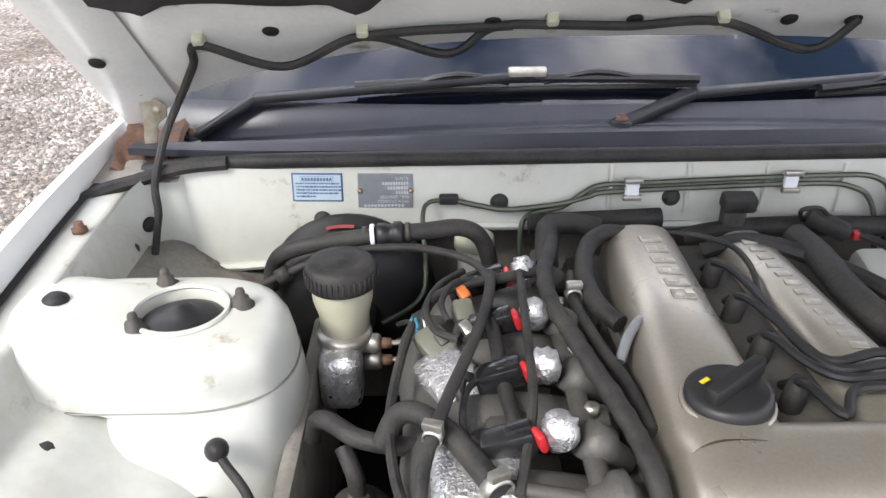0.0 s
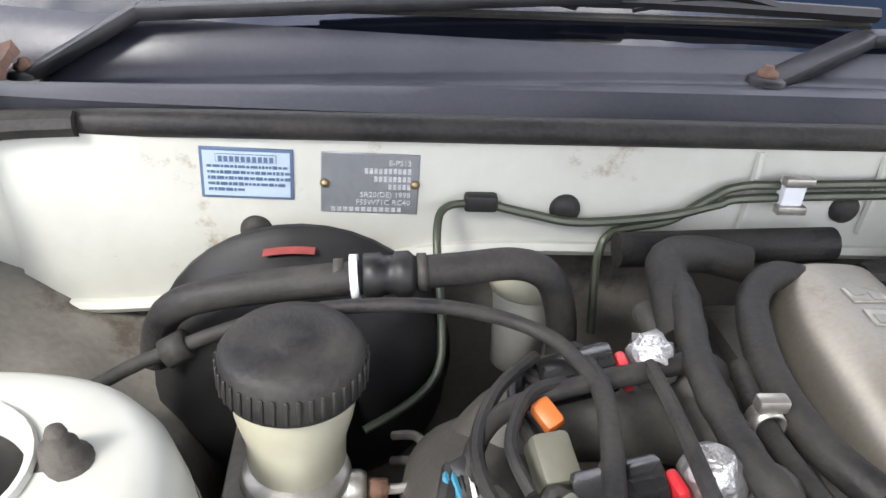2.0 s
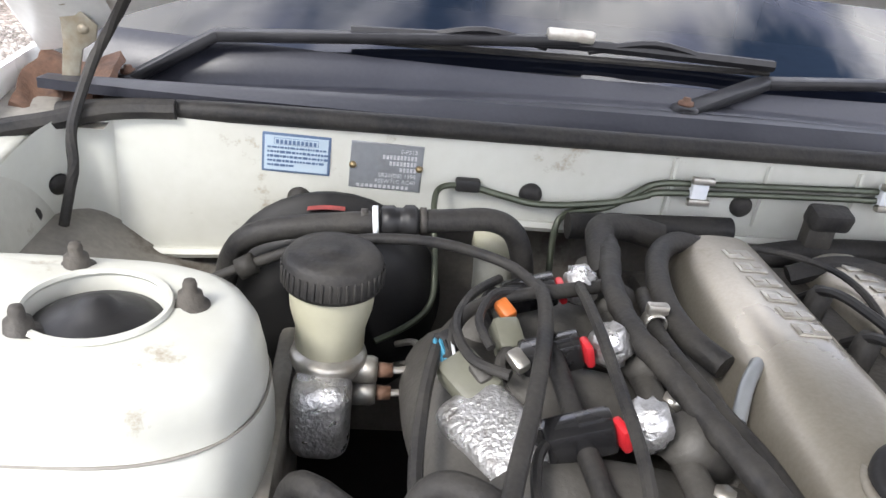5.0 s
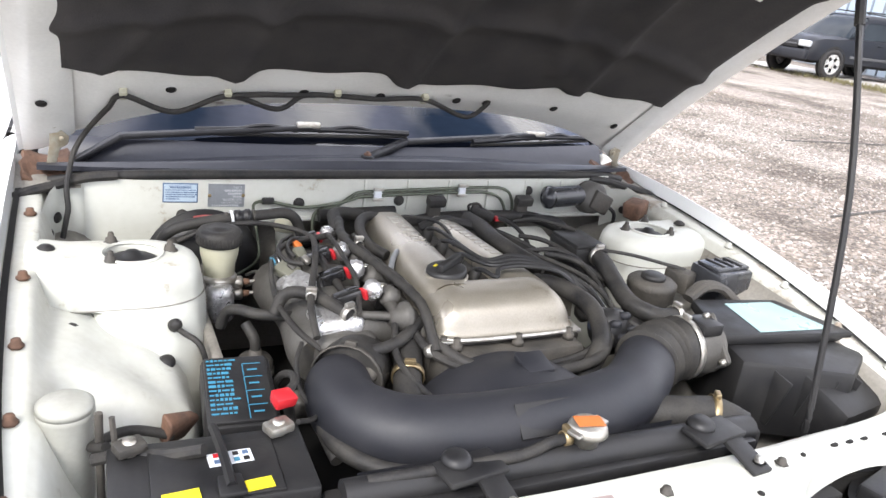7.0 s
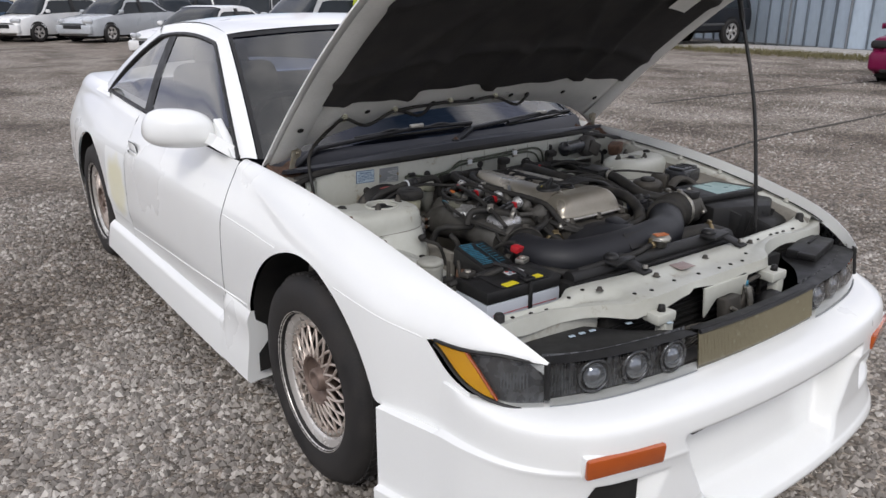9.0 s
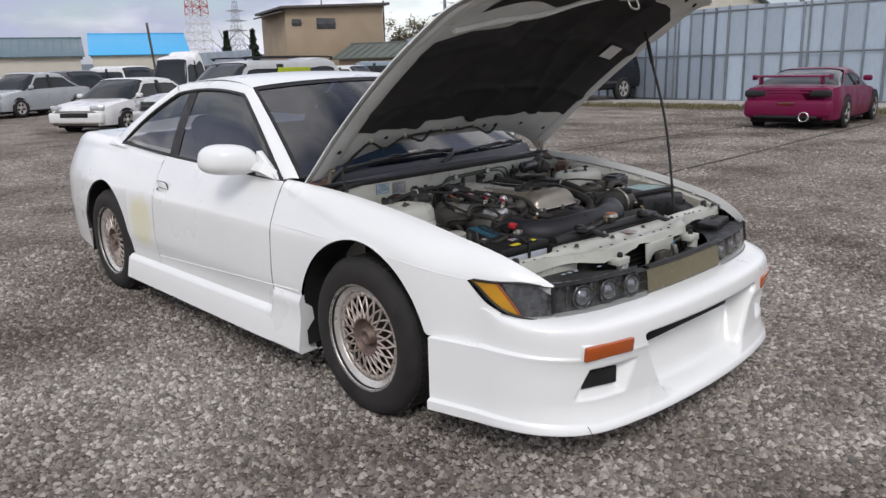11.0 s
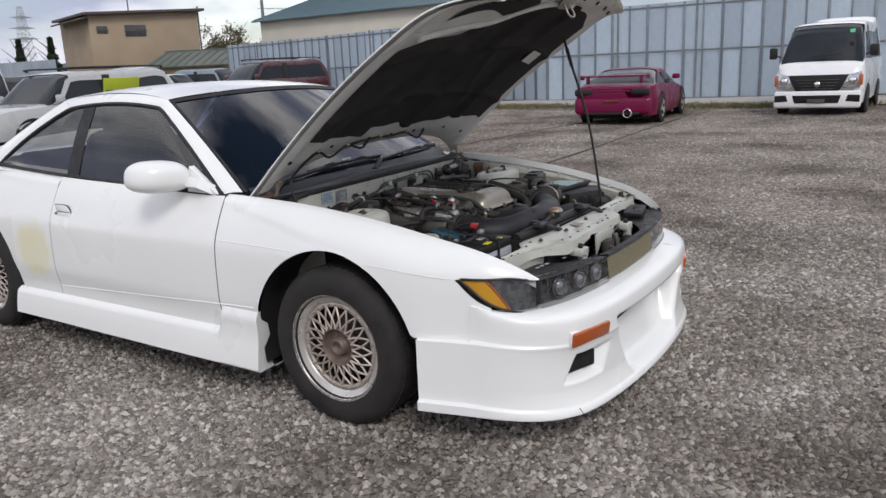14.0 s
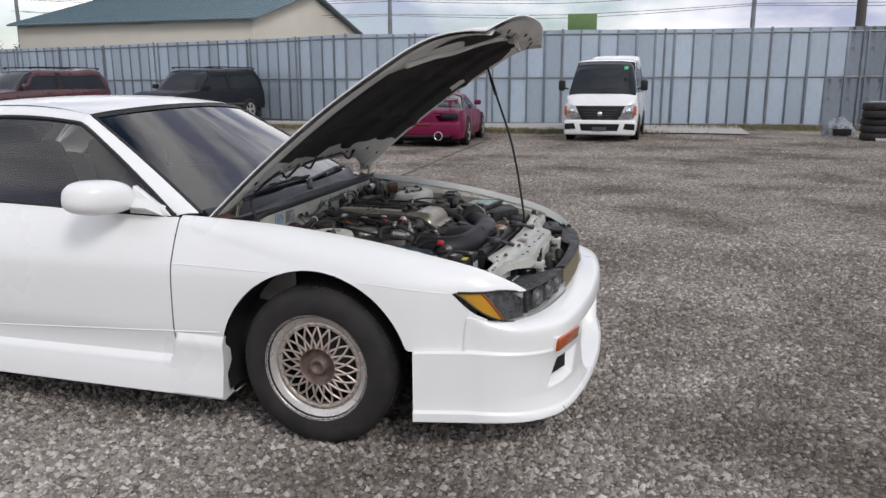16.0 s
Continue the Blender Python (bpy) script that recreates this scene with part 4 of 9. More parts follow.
def mast(name, label, at, h, w0, w1, bands, mats, thick):
    t = thing(name, at, label, "tower")
    for b in range(bands):
        bm = bmesh.new()
        z0, z1 = h * b / bands, h * (b + 1) / bands
        for k in range(3):
            za, zb = lerp(z0, z1, k / 3), lerp(z0, z1, (k + 1) / 3)
            wa, wb = lerp(w0, w1, za / h), lerp(w0, w1, zb / h)
            ca = [Vector((at[0] + sx * wa / 2, at[1] + sy * wa / 2, at[2] + za)) for sx, sy in ((-1, -1), (1, -1), (1, 1), (-1, 1))]
            cc = [Vector((at[0] + sx * wb / 2, at[1] + sy * wb / 2, at[2] + zb)) for sx, sy in ((-1, -1), (1, -1), (1, 1), (-1, 1))]
            for i in range(4):
                j = (i + 1) % 4
                tube([ca[i], cc[i]], thick, 4, 1, bm)
                tube([ca[i], cc[j]], thick * 0.6, 4, 1, bm)
                tube([ca[j], cc[i]], thick * 0.6, 4, 1, bm)
                tube([cc[i], cc[j]], thick * 0.6, 4, 1, bm)
        tagged(part("mast_section", bm, mats[b % len(mats)], t, smooth=False), kind="stuff")
    return t


GREYT = paint("grey_steel_lattice", (0.32, 0.34, 0.37))
mast("lattice_mast", "red and white steel lattice mast", (72.5, 150.3, -2.2), 51.0, 4.6, 0.9, 10, (WHITE_T, WHITE_T, WHITE_T, RED_T, WHITE_T, RED_T, WHITE_T, RED_T, WHITE_T, RED_T), 0.10)
pyl = mast("power_pylon", "grey steel power pylon", (142.0, 261.0, 0), 27.0, 6.0, 1.2, 4, (GREYT,), 0.07)

for z, w in ((16.5, 9.5), (20.0, 8.5), (23.5, 7.0)):
    part("pylon_arm", prism([(-w / 2, 0.0), (0, -0.5), (w / 2, 0.0), (0, 0.7)], -0.25, 0.25, 1, 0, pose(142.0, 261.0, z, 0, 0, -28)), GREYT, pyl)

# grey fence far behind the truck
far_fence = thing("yard_fence", (18.0, 40.0, 0), "grey sheet metal fence at the far side of the yard", "fence")
for k in range(27):
    a, b = Vector((15.34, 29.07, 0)), Vector((21.76, 52.68, 0))
    p, q = lerp(a, b, k / 27), lerp(a, b, (k + 0.94) / 27)
    top = lerp(2.27, 2.63, k / 27)
    part("panel", prism([(p.x, p.y), (q.x, q.y), (q.x + 0.05, q.y), (p.x + 0.05, p.y)], -0.05, top), SHEET, far_fence, smooth=False)
# utility poles and wires
def pole(x, y, h, arms, label="grey concrete utility pole with cross arms"):
    p = thing("utility_pole", (x, y, 0), label, "pole")
    part("pole", tube([(x, y, 0), (x, y, h)], 0.16, 10, 1, r2=0.10), POST, p)
    for z in arms:
        part("cross_arm", rbox(pose(x, y, z, 0, 0, 100), 1.8, 0.09, 0.09, 0.01), POST, p)
        for s in (-0.8, -0.3, 0.3, 0.8):
            part("insulator", lathe([(0.05, 0), (0.06, 0.06), (0.02, 0.14), (0, 0.15)], pose(x + s * math.cos(radians(100)), y + s * math.sin(radians(100)), z + 0.05), 8), PAPER, p)
    return p


POLES = [(39.2, 14.5, 7.2), (41.7, -5.3, 7.4), (44.5, -26.0, 8.0), (38.0, 40.0, 8.0)]
for x, y, h in POLES:
    pole(x, y, h, (h - 0.3, h - 1.0))
part("transformer", lathe([(0.2, -0.3), (0.25, -0.25), (0.25, 0.3), (0.1, 0.36)], pose(41.5, -5.8, 6.0), 14), BLACK, bpy.data.objects["utility_pole.001"])
POLE_T = tube([(21.2, 53.0, 0), (20.8, 53.0, 4.9)], 0.09, 8, 1)
solid("lamp_pole", POLE_T, ROOFD, "thin dark leaning wooden pole", "pole")
for k, (a, b) in enumerate(((3, 0), (0, 1), (1, 2))):
    for z in (-0.25, -0.55, -0.95, -1.3, -2.1):
        p, q = POLES[a], POLES[b]
        for s in (-0.5, 0.5):
            pa, pb = Vector((p[0] + s, p[1], p[2] + z)), Vector((q[0] + s, q[1], q[2] + z))
            solid("overhead_wire", tube([pa, lerp(pa, pb, 0.5) - Vector((0, 0, 0.35 + 0.1 * s)), pb], 0.014, 4, 6), ROOFD, "black overhead power wire between poles", "wire", group="overhead wires")
solid("timber_pole", tube([(26.3, -7.35, 0), (26.2, -7.23, 7.5)], 0.17, 10, 1, r2=0.14), ROOFD, "thick dark timber pole behind the fence", "pole")
solid("sign_board", rbox(pose(36.6, 3.2, 4.2, 0, 0, 98), 1.45, 0.12, 0.9, 0.02), material("dull_green_board", (0.13, 0.22, 0.08), rough=0.6, scale=2), "plain green board behind the fence", "board")
part("board_post", tube([(36.7, 3.2, 0), (36.7, 3.2, 4.2)], 0.06, 6, 1), POST, bpy.data.objects["sign_board"])

# tyre stacks and wrapped scrap by the fence
for k in range(10):
    x, y = 15.85 + 0.04 * (k % 3), -5.68 - 0.62 * (k // 5)
    z = ground_z(x, y) + 0.09 + 0.165 * (k % 5)
    tagged(part("old_tyre", lathe([(0.17, -0.07), (0.27, -0.082), (0.30, -0.055), (0.30, 0.055), (0.27, 0.082), (0.17, 0.07)], pose(x, y, z), 24, None, True), TYRE), "worn black tyre in a stack by the fence", "tyre", "stacked tyres")
PLANK = material("pale_scrap_board", (0.50, 0.50, 0.48), (0.34, 0.33, 0.31), rough=0.7, scale=6, bump=0.05)
solid("board", rbox(pose(15.85, -5.95, ground_z(15.85, -5.8) + 0.86, 0, 2, 4), 0.16, 0.95, 0.03, 0.004), PLANK, "pale board lying on stacked tyres", "board")
solid("board", rbox(pose(15.35, -5.95, ground_z(15.35, -5.9) + 0.05, 0, 2, -8), 0.12, 0.70, 0.06, 0.004), PLANK, "pale board lying on gravel by tyres", "board")
scr = bmesh.new()
bmesh.ops.create_icosphere(scr, subdivisions=5, radius=0.5)
for v_ in scr.verts:
    d_ = v_.co.normalized()
    v_.co = Vector((d_.x * 0.34, d_.y * 0.38, max(0.0, d_.z) ** 0.8 * 0.46)) * (1 + 0.22 * noise.noise(d_ * 2.2) - 0.22 * abs(noise.noise(d_ * 6)) - 0.08 * abs(noise.noise(d_ * 15)))
    v_.co += Vector((17.4, -5.22, ground_z(17.4, -5.22) - 0.01))
wrap = solid("wrapped_scrap", scr, material("grey_plastic_wrap", (0.34, 0.37, 0.40), (0.10, 0.11, 0.12), rough=0.25, scale=5, amount=1.0, fine=30), "heap of scrap under clear grey plastic sheeting", "scrap")
# a dark block gives the opening under the sheeting its shade
part("opening", rbox(pose(17.12, -5.27, ground_z(17.1, -5.27) + 0.11, 0, 6, 3), 0.12, 0.40, 0.16, 0.03), DARK, wrap, "dark opening at the foot of the sheeting")
# ---- trees and weeds ----
LEAF = material("autumn_leaf", (0.075, 0.075, 0.03), (0.13, 0.09, 0.035), rough=0.7, scale=3, amount=0.9, bump=0.0)
PINE = material("dark_conifer", (0.02, 0.035, 0.018), (0.035, 0.05, 0.025), rough=0.8, scale=3, bump=0.0)
BARK = material("bark", (0.09, 0.07, 0.05), (0.05, 0.04, 0.03), rough=0.9, scale=6, bump=0.2)


def leaves(cx, cy, z0, rx_, rz_, n, size, seed, cone=False):
    r = np.random.RandomState(seed)
    v, f = [], []
    cl = r.normal(0, 0.5, (14, 3))
    for i in range(n):
        c = cl[i % 14] + r.normal(0, 0.24, 3)
        if cone:
            h = r.uniform(0, 1)
            q, w = r.uniform(0, 6.283), (1 - h) * r.uniform(0.3, 1.25) * (0.7 + 0.3 * math.sin(h * 40))
            c = np.array([1.5 * w * math.cos(q), 1.5 * w * math.sin(q), 2.2 * h - 1.0])
        p = np.array([cx + c[0] * rx_, cy + c[1] * rx_, z0 + c[2] * rz_])
        a, b = r.normal(0, 1, 3), r.normal(0, 1, 3)
        a, b = a / np.linalg.norm(a) * size, b / np.linalg.norm(b) * size * 0.6
        k = len(v)
        v += [tuple(p - a), tuple(p + b), tuple(p + a), tuple(p - b)]
        f.append((k, k + 1, k + 2, k + 3))
    me = bpy.data.meshes.new("crown")
    me.from_pydata(v, [], f)
    return me


def tree(x, y, h, label, mat, seed, conifer=False):
    t = thing("tree", (x, y, 0), label, "tree")
    part("trunk", tube([(x, y, 0), (x + 0.1, y, h * 0.5), (x, y + 0.1, h * 0.9)], 0.16, 8, 4, r2=0.03), BARK, t)
    r = random.Random(seed)
    for k in range(9):
        a, z = r.uniform(0, 6.28), h * r.uniform(0.35, 0.85)
        part("limb", tube([(x, y, z), (x + 0.5 * math.cos(a), y + 0.5 * math.sin(a), z + 0.4), (x + 1.1 * math.cos(a), y + 1.1 * math.sin(a), z + 1.0)], 0.045, 5, 3, r2=0.01), BARK, t)
    me = leaves(x, y, h * (0.70 if not conifer else 0.55), h * (0.20 if not conifer else 0.12), h * (0.24 if not conifer else 0.40), 1500, 0.10 if not conifer else 0.22, seed, conifer)
    me.materials.append(mat)
    c = new("crown", me)
    c.parent = t
    c.matrix_parent_inverse = t.matrix_basis.inverted()


for k, (x, y, h) in enumerate(((36.5, 43.5, 4.6), (39.0, 44.0, 5.2), (41.5, 42.5, 4.8), (46.0, 44.5, 5.0))):
    tree(x, y, h, "thin autumn tree with sparse brown leaves", LEAF, 10 + k)
for k, (x, y, h) in enumerate(((25.7, 50.7, 4.1), (27.4, 49.8, 4.2))):
    tree(x, y, h, "dark conifer beyond the buildings", PINE, 30 + k, True)


def weeds(n, cx, cy, sx, sy, seed):
    r = np.random.RandomState(seed)
    v, f = [], []
    for i in range(n):
        x, y = cx + r.normal(0, sx), cy + r.normal(0, sy)
        z = ground_z(x, y)
        a, h, w = r.uniform(0, 6.28), r.uniform(0.04, 0.14), 0.012
        k = len(v)
        v += [(x - w * math.cos(a), y - w * math.sin(a), z), (x + w * math.cos(a), y + w * math.sin(a), z), (x + r.normal(0, 0.05), y + r.normal(0, 0.05), z + h)]
        f.append((k, k + 1, k + 2))
    me = bpy.data.meshes.new("dry_weeds")
    me.from_pydata(v, [], f)
    me.materials.append(material("dry_grass", (0.13, 0.12, 0.055), (0.20, 0.16, 0.09), rough=0.9, scale=5))
    tagged(new("dry_weeds", me), "short dry weeds along the concrete strip", "weeds", kind="stuff")


weeds(5000, 17.2, 8.8, 0.35, 2.6, 5)
weeds(4000, 17.0, 2.2, 0.35, 1.4, 6)
weeds(3000, 19.8, -5.0, 0.4, 2.0, 7)
# far town and hills, the haze before them put in as blue-grey colour
HILL = material("hazed_far_hill", (0.20, 0.24, 0.29), (0.16, 0.20, 0.24), rough=1.0, scale=0.01, bump=0.0)
solid("backdrop", grid(lambda u, v: Vector((900 * math.sin(lerp(-0.6, 2.4, u)), 900 * math.cos(lerp(-0.6, 2.4, u)), v * (14 + 22 * max(0, noise.noise(Vector((u * 14, 0, 3))))))), 120, 2), HILL, "low far hills on the horizon, haze put into their blue-grey colour", "hills", "structure")
# ---- the white coupe ----
car = thing("car", (CX, 1.2, 0.0), "white two-door coupe with its hood propped open, on gravel", "car")

plan_w = catmull([(-0.75, 0.70), (-0.63, 0.762), (-0.5, 0.797), (-0.37, 0.835), (-0.2, 0.852), (0.0, 0.858), (0.4, 0.857), (1.0, 0.860), (1.7, 0.860), (2.475, 0.858),
                  (2.9, 0.84), (3.2, 0.80), (3.4, 0.735), (3.52, 0.64)])
sect_k = catmull([(0.10, -0.004), (0.22, 0.008), (0.285, 0.015), (0.34, 0.013), (0.395, 0.002), (0.42, -0.001), (0.50, 0.0), (0.60, 0.004), (0.65, 0.010), (0.70, 0.028), (0.76, 0.055), (0.82, 0.088), (0.88, 0.13)])
ARCH_F, ARCH_R, ARCH = 0.005, 2.475, 0.372


def side_x(y, z):
    """The body side at a length and height, on the seen side."""
    return CX - (plan_w(y) - sect_k(z))


def arch_z(y, base):
    for c in (ARCH_F, ARCH_R):
        d = abs(y - c)
        if d < ARCH:
            return max(base, 0.30 + math.sqrt(ARCH * ARCH - d * d))
    return base


gap = catmull([(0.62, -0.725, 0.833), (0.50, -0.722, 0.828), (0.17, -0.720, 0.812), (-0.15, -0.716, 0.776), (-0.39, -0.705, 0.732), (-0.59, -0.680, 0.683), (-0.70, -0.645, 0.632), (-0.74, -0.622, 0.604)])
lamp_top = catmull([(-0.505, -0.768, 0.616), (-0.60, -0.735, 0.617), (-0.68, -0.685, 0.610), (-0.735, -0.630, 0.602)])
lamp_low = catmull([(-0.505, -0.768, 0.612), (-0.57, -0.757, 0.552), (-0.635, -0.738, 0.519)])


SPLIT = 16 / 26


def shoulder(f):
    """Across and up shares of the turn from the side to the top edge."""
    return f ** 1.4, 1 - (1 - f) ** 1.5


def roll_top(y, low, top_x, top_z, v, drop=0.075):
    """From a low height up the side, then turned over to the top edge."""
    zs = max(low, top_z - drop)
    if v < SPLIT - 1e-6:
        z = lerp(low, zs, v / SPLIT)
        return Vector((side_x(y, z), y, z))
    fx, fz = shoulder(min(1, max(0, (v - SPLIT) / (1 - SPLIT))))
    return Vector((lerp(side_x(y, zs), top_x, fx), y, lerp(zs, top_z, fz)))


fender_drop = catmull([(-0.505, gap(-0.505).y - 0.612), (-0.2, 0.115), (0.05, 0.115), (0.35, 0.07), (0.575, 0.03)])


def fender_at(u, v):
    y = lerp(0.575, -0.505, u)
    g = gap(y)
    return roll_top(y, arch_z(y, 0.30 if y > 0 else 0.405), g.x, g.y, v, fender_drop(y))


def tongue_at(u, v):
    y = lerp(-0.505, -0.738, u)
    g, t = gap(y), lamp_top(y)
    fx, fz = shoulder(v)
    if u == 0:
        return roll_top(y, 0.612, g.x, g.y, lerp(SPLIT, 1, v), 0.2)
    return Vector((lerp(t.x, g.x, fx), y, lerp(t.y, g.y, fz)))


def chin_at(u, v):
    y = lerp(-0.505, -0.625, u)
    z = lerp(0.405, lamp_low(y).y, v)
    return Vector((side_x(y, z), y, z))


fender = grid(fender_at, 90, 26)
grid(tongue_at, 16, 10, fender)
grid(chin_at, 10, 16, fender)
bmesh.ops.remove_doubles(fender, verts=fender.verts[:], dist=0.0008)
bmesh.ops.recalc_face_normals(fender, faces=fender.faces[:])
grid(lambda u, v: Vector((gap(lerp(0.575, -0.73, u)).x + 0.004 * v, lerp(0.575, -0.73, u), gap(lerp(0.575, -0.73, u)).y - 0.040 * v)), 50, 3, fender)
fender_r, fender_l = both("front_fender", fender, WHITE, car)

# inner lip of the wheel arches, dark liners
for c in (ARCH_F, ARCH_R):
    def liner_at(u, v, c=c):
        a = math.pi * (-0.10 + 1.20 * u)
        zz = 0.30 + (ARCH - 0.002) * math.sin(a)
        yy = c + (ARCH - 0.002) * math.cos(a)
        if v > 0.5:
            rr = lerp(ARCH - 0.002, 0.06, (v - 0.5) * 2)
            return Vector((lerp(-0.655, -0.600, (v - 0.5) * 2), c + rr * math.cos(a), 0.30 + rr * math.sin(a)))
        return Vector((lerp(side_x(yy, max(0.15, zz)) + 0.010, -0.655, v * 2), yy, zz))
    both("wheel_arch_liner", grid(liner_at, 28, 4), DARK, car)

belt = catmull([(0.575, 0.826), (0.66, 0.824), (1.2, 0.838), (1.7, 0.850), (2.1, 0.868), (2.36, 0.886)])


def door_at(u, v):
    y = lerp(0.580, 1.745, u)
    z = lerp(0.285, belt(y), v)
    return Vector((side_x(y, z), y, z))


door = grid(door_at, 30, 26)
bmesh.ops.recalc_face_normals(door, faces=door.faces[:])
door_r, door_l = both("door", door, WHITE, car)
deck = catmull([(1.75, 0.872), (2.1, 0.888), (2.45, 0.905), (2.8, 0.912), (3.2, 0.908), (3.45, 0.892)])


def quarter_at(u, v):
    y = lerp(1.7475, 3.46, u)
    top = deck(y)
    low = arch_z(y, 0.285 if y < 2.5 else 0.44)
    tx = CX - (plan_w(y) - 0.17)
    return roll_top(y, low, tx, top, v, 0.07)


quarter = grid(quarter_at, 110, 26)
bmesh.ops.recalc_face_normals(quarter, faces=quarter.faces[:])
both("rear_quarter_panel", quarter, WHITE, car)
# dark seams behind the panel gaps
for y0, z0, z1 in ((0.5775, 0.285, 0.826), (1.7475, 0.285, 0.851)):
    both("door_gap", grid(lambda u, v: Vector((side_x(y0, lerp(z0, z1, v)) + 0.006, y0 + (u - 0.5) * 0.02, lerp(z0, z1, v))), 1, 20), DARK, car)

# raised crease along the flank
crease = catmull([(-0.50, 0.612), (-0.22, 0.640), (0.15, 0.655), (0.54, 0.662)])
both("fender_crease", tube([(side_x(y, crease(y)) + 0.0005, y, crease(y)) for y in np.linspace(0.57, 0.165, 10)], 0.0022, 6, 2), WHITE, car)
both("fender_crease", tube([(side_x(y, crease(y)) + 0.0005, y, crease(y)) for y in np.linspace(-0.18, -0.49, 10)], 0.0022, 6, 2), WHITE, car)
both("flank_crease", tube([(side_x(y, lerp(0.412, 0.335, (y - 0.38) / 1.3)) + 0.0005, y, lerp(0.412, 0.335, (y - 0.38) / 1.3)) for y in np.linspace(0.385, 1.74, 16)], 0.003, 6, 2), WHITE, car)


def skirt_at(u, v):
    y = lerp(0.365, 2.125, u)
    z = lerp(0.300, 0.150, v) if v < 0.9 else 0.150
    end = min(1.0, (y - 0.36) / 0.06, 1.0)
    out = 0.020 + 0.010 * math.sin(min(1, v / 0.9) * math.pi * 0.5) * (1.0 if y > 0.4 else 1.0)
    top = 0.395 if y < 0.572 else lerp(0.395, 0.30, min(1, (y - 0.572) / 0.02)) if y < 0.592 else lerp(0.30, 0.285, (y - 0.592) / 1.45)
    z = lerp(top, 0.150, min(1, v / 0.85))
    x = side_x(y, z) - out * min(1, v * 10)
    if v > 0.86:
        x += (v - 0.86) / 0.14 * 0.10
    return Vector((x, y, z))


skirt = grid(skirt_at, 150, 16)
for e in (0.0, 1.0):
    grid(lambda u, v: skirt_at(e, v) + Vector((0.09 * u, (0.012 if e == 0 else -0.012) * u, 0)), 3, 16, skirt)
bmesh.ops.remove_doubles(skirt, verts=skirt.verts[:], dist=0.0004)
bmesh.ops.recalc_face_normals(skirt, faces=skirt.faces[:])
both("side_skirt", skirt, WHITE, car)
both("sill", grid(lambda u, v: Vector((side_x(1, 0.3) + 0.03 + 0.35 * v, lerp(0.38, 2.10, u), 0.17)), 2, 2), DARK, car)

# rear bumper and tail
def rear_at(u, v):
    a = lerp(-1, 1, u)
    hw, y0 = 0.835, 2.86
    s = abs(a)
    yy = lerp(3.53, y0, max(0, (s - 0.55) / 0.45)) - 0.10 * min(1, s / 0.55) ** 2 * 0.4
    xx = math.copysign(min(s / 0.62, 1) * 0.74 + max(0, (s - 0.62) / 0.38) ** 0.7 * (plan_w(2.86) - 0.74 + 0.006), a)
    z = lerp(0.205, 0.50, v)
    return Vector((CX + xx * (1 - 0.02 * (1 - v)), yy + 0.02 * math.sin(v * math.pi), z))


part("rear_bumper", grid(rear_at, 60, 10), WHITE, car)
part("tail_panel", grid(lambda u, v: Vector((CX + lerp(-1, 1, u) * lerp(0.70, 0.50, v * v), 3.465 - 0.10 * abs(2 * u - 1) ** 3, lerp(0.46, 0.888, v))), 20, 4), WHITE, car)
part("trunk_lid", grid(lambda u, v: Vector((CX + lerp(-1, 1, u) * (plan_w(lerp(2.50, 3.47, v)) - 0.165), lerp(2.50, 3.47, v), deck(lerp(2.50, 3.47, v)) + 0.012 * (1 - (2 * u - 1) ** 2))), 16, 12), WHITE, car)

# ---- greenhouse ----
a_out = [Vector((-0.738, 0.600, 0.828)), Vector((-0.668, 0.860, 1.010)), Vector((-0.592, 1.120, 1.168))]
a_in = [Vector((-0.712, 0.515, 0.838)), Vector((-0.632, 0.800, 1.015)), Vector((-0.548, 1.120, 1.198))]
rail_low = [Vector((-0.592, 1.120, 1.168)), Vector((-0.575, 1.480, 1.192)), Vector((-0.580, 1.840, 1.170))]
rail_top = [Vector((-0.548, 1.120, 1.198)), Vector((-0.530, 1.480, 1.230)), Vector((-0.535, 1.935, 1.208))]
c_low = [Vector((-0.580, 1.840, 1.170)), Vector((-0.655, 2.110, 1.040)), Vector((-0.716, 2.355, 0.888))]
c_top = [Vector((-0.535, 1.935, 1.208)), Vector((-0.606, 2.260, 1.062)), Vector((-0.668, 2.545, 0.915))]


def along(pts, t):
    """Point on the smooth curve through three points."""
    a, b, c = pts
    m = 2 * b - (a + c) / 2
    return (1 - t) ** 2 * a + 2 * t * (1 - t) * m + t * t * c


def strip(p, q, n=14, k=5, bulge=0.006):
    def at(u, v):
        return along(p, u) * (1 - v) + along(q, u) * v + Vector((-0.6, 0, 0.8)) * bulge * math.sin(v * math.pi)
    bm = grid(at, n, k)
    bmesh.ops.recalc_face_normals(bm, faces=bm.faces[:])
    return bm


both("front_pillar", strip(a_out, a_in), WHITE, car)
pil = strip(rail_low, rail_top)
both("roof_rail", pil, WHITE, car)
both("rear_pillar", strip(c_low, c_top, bulge=0.012), WHITE, car)
# rear pillar foot down to the quarter
both("pillar_foot", grid(lambda u, v: along([c_low[2], (c_low[2] + c_top[2]) / 2 + Vector((-0.02, 0.03, -0.02)), c_top[2]], u) * (1 - v)
                          + Vector((CX - (plan_w(lerp(2.2, 2.56, u)) - 0.10), lerp(2.25, 2.56, u), deck(lerp(2.25, 2.56, u)) - 0.03)) * v, 10, 4), WHITE, car)


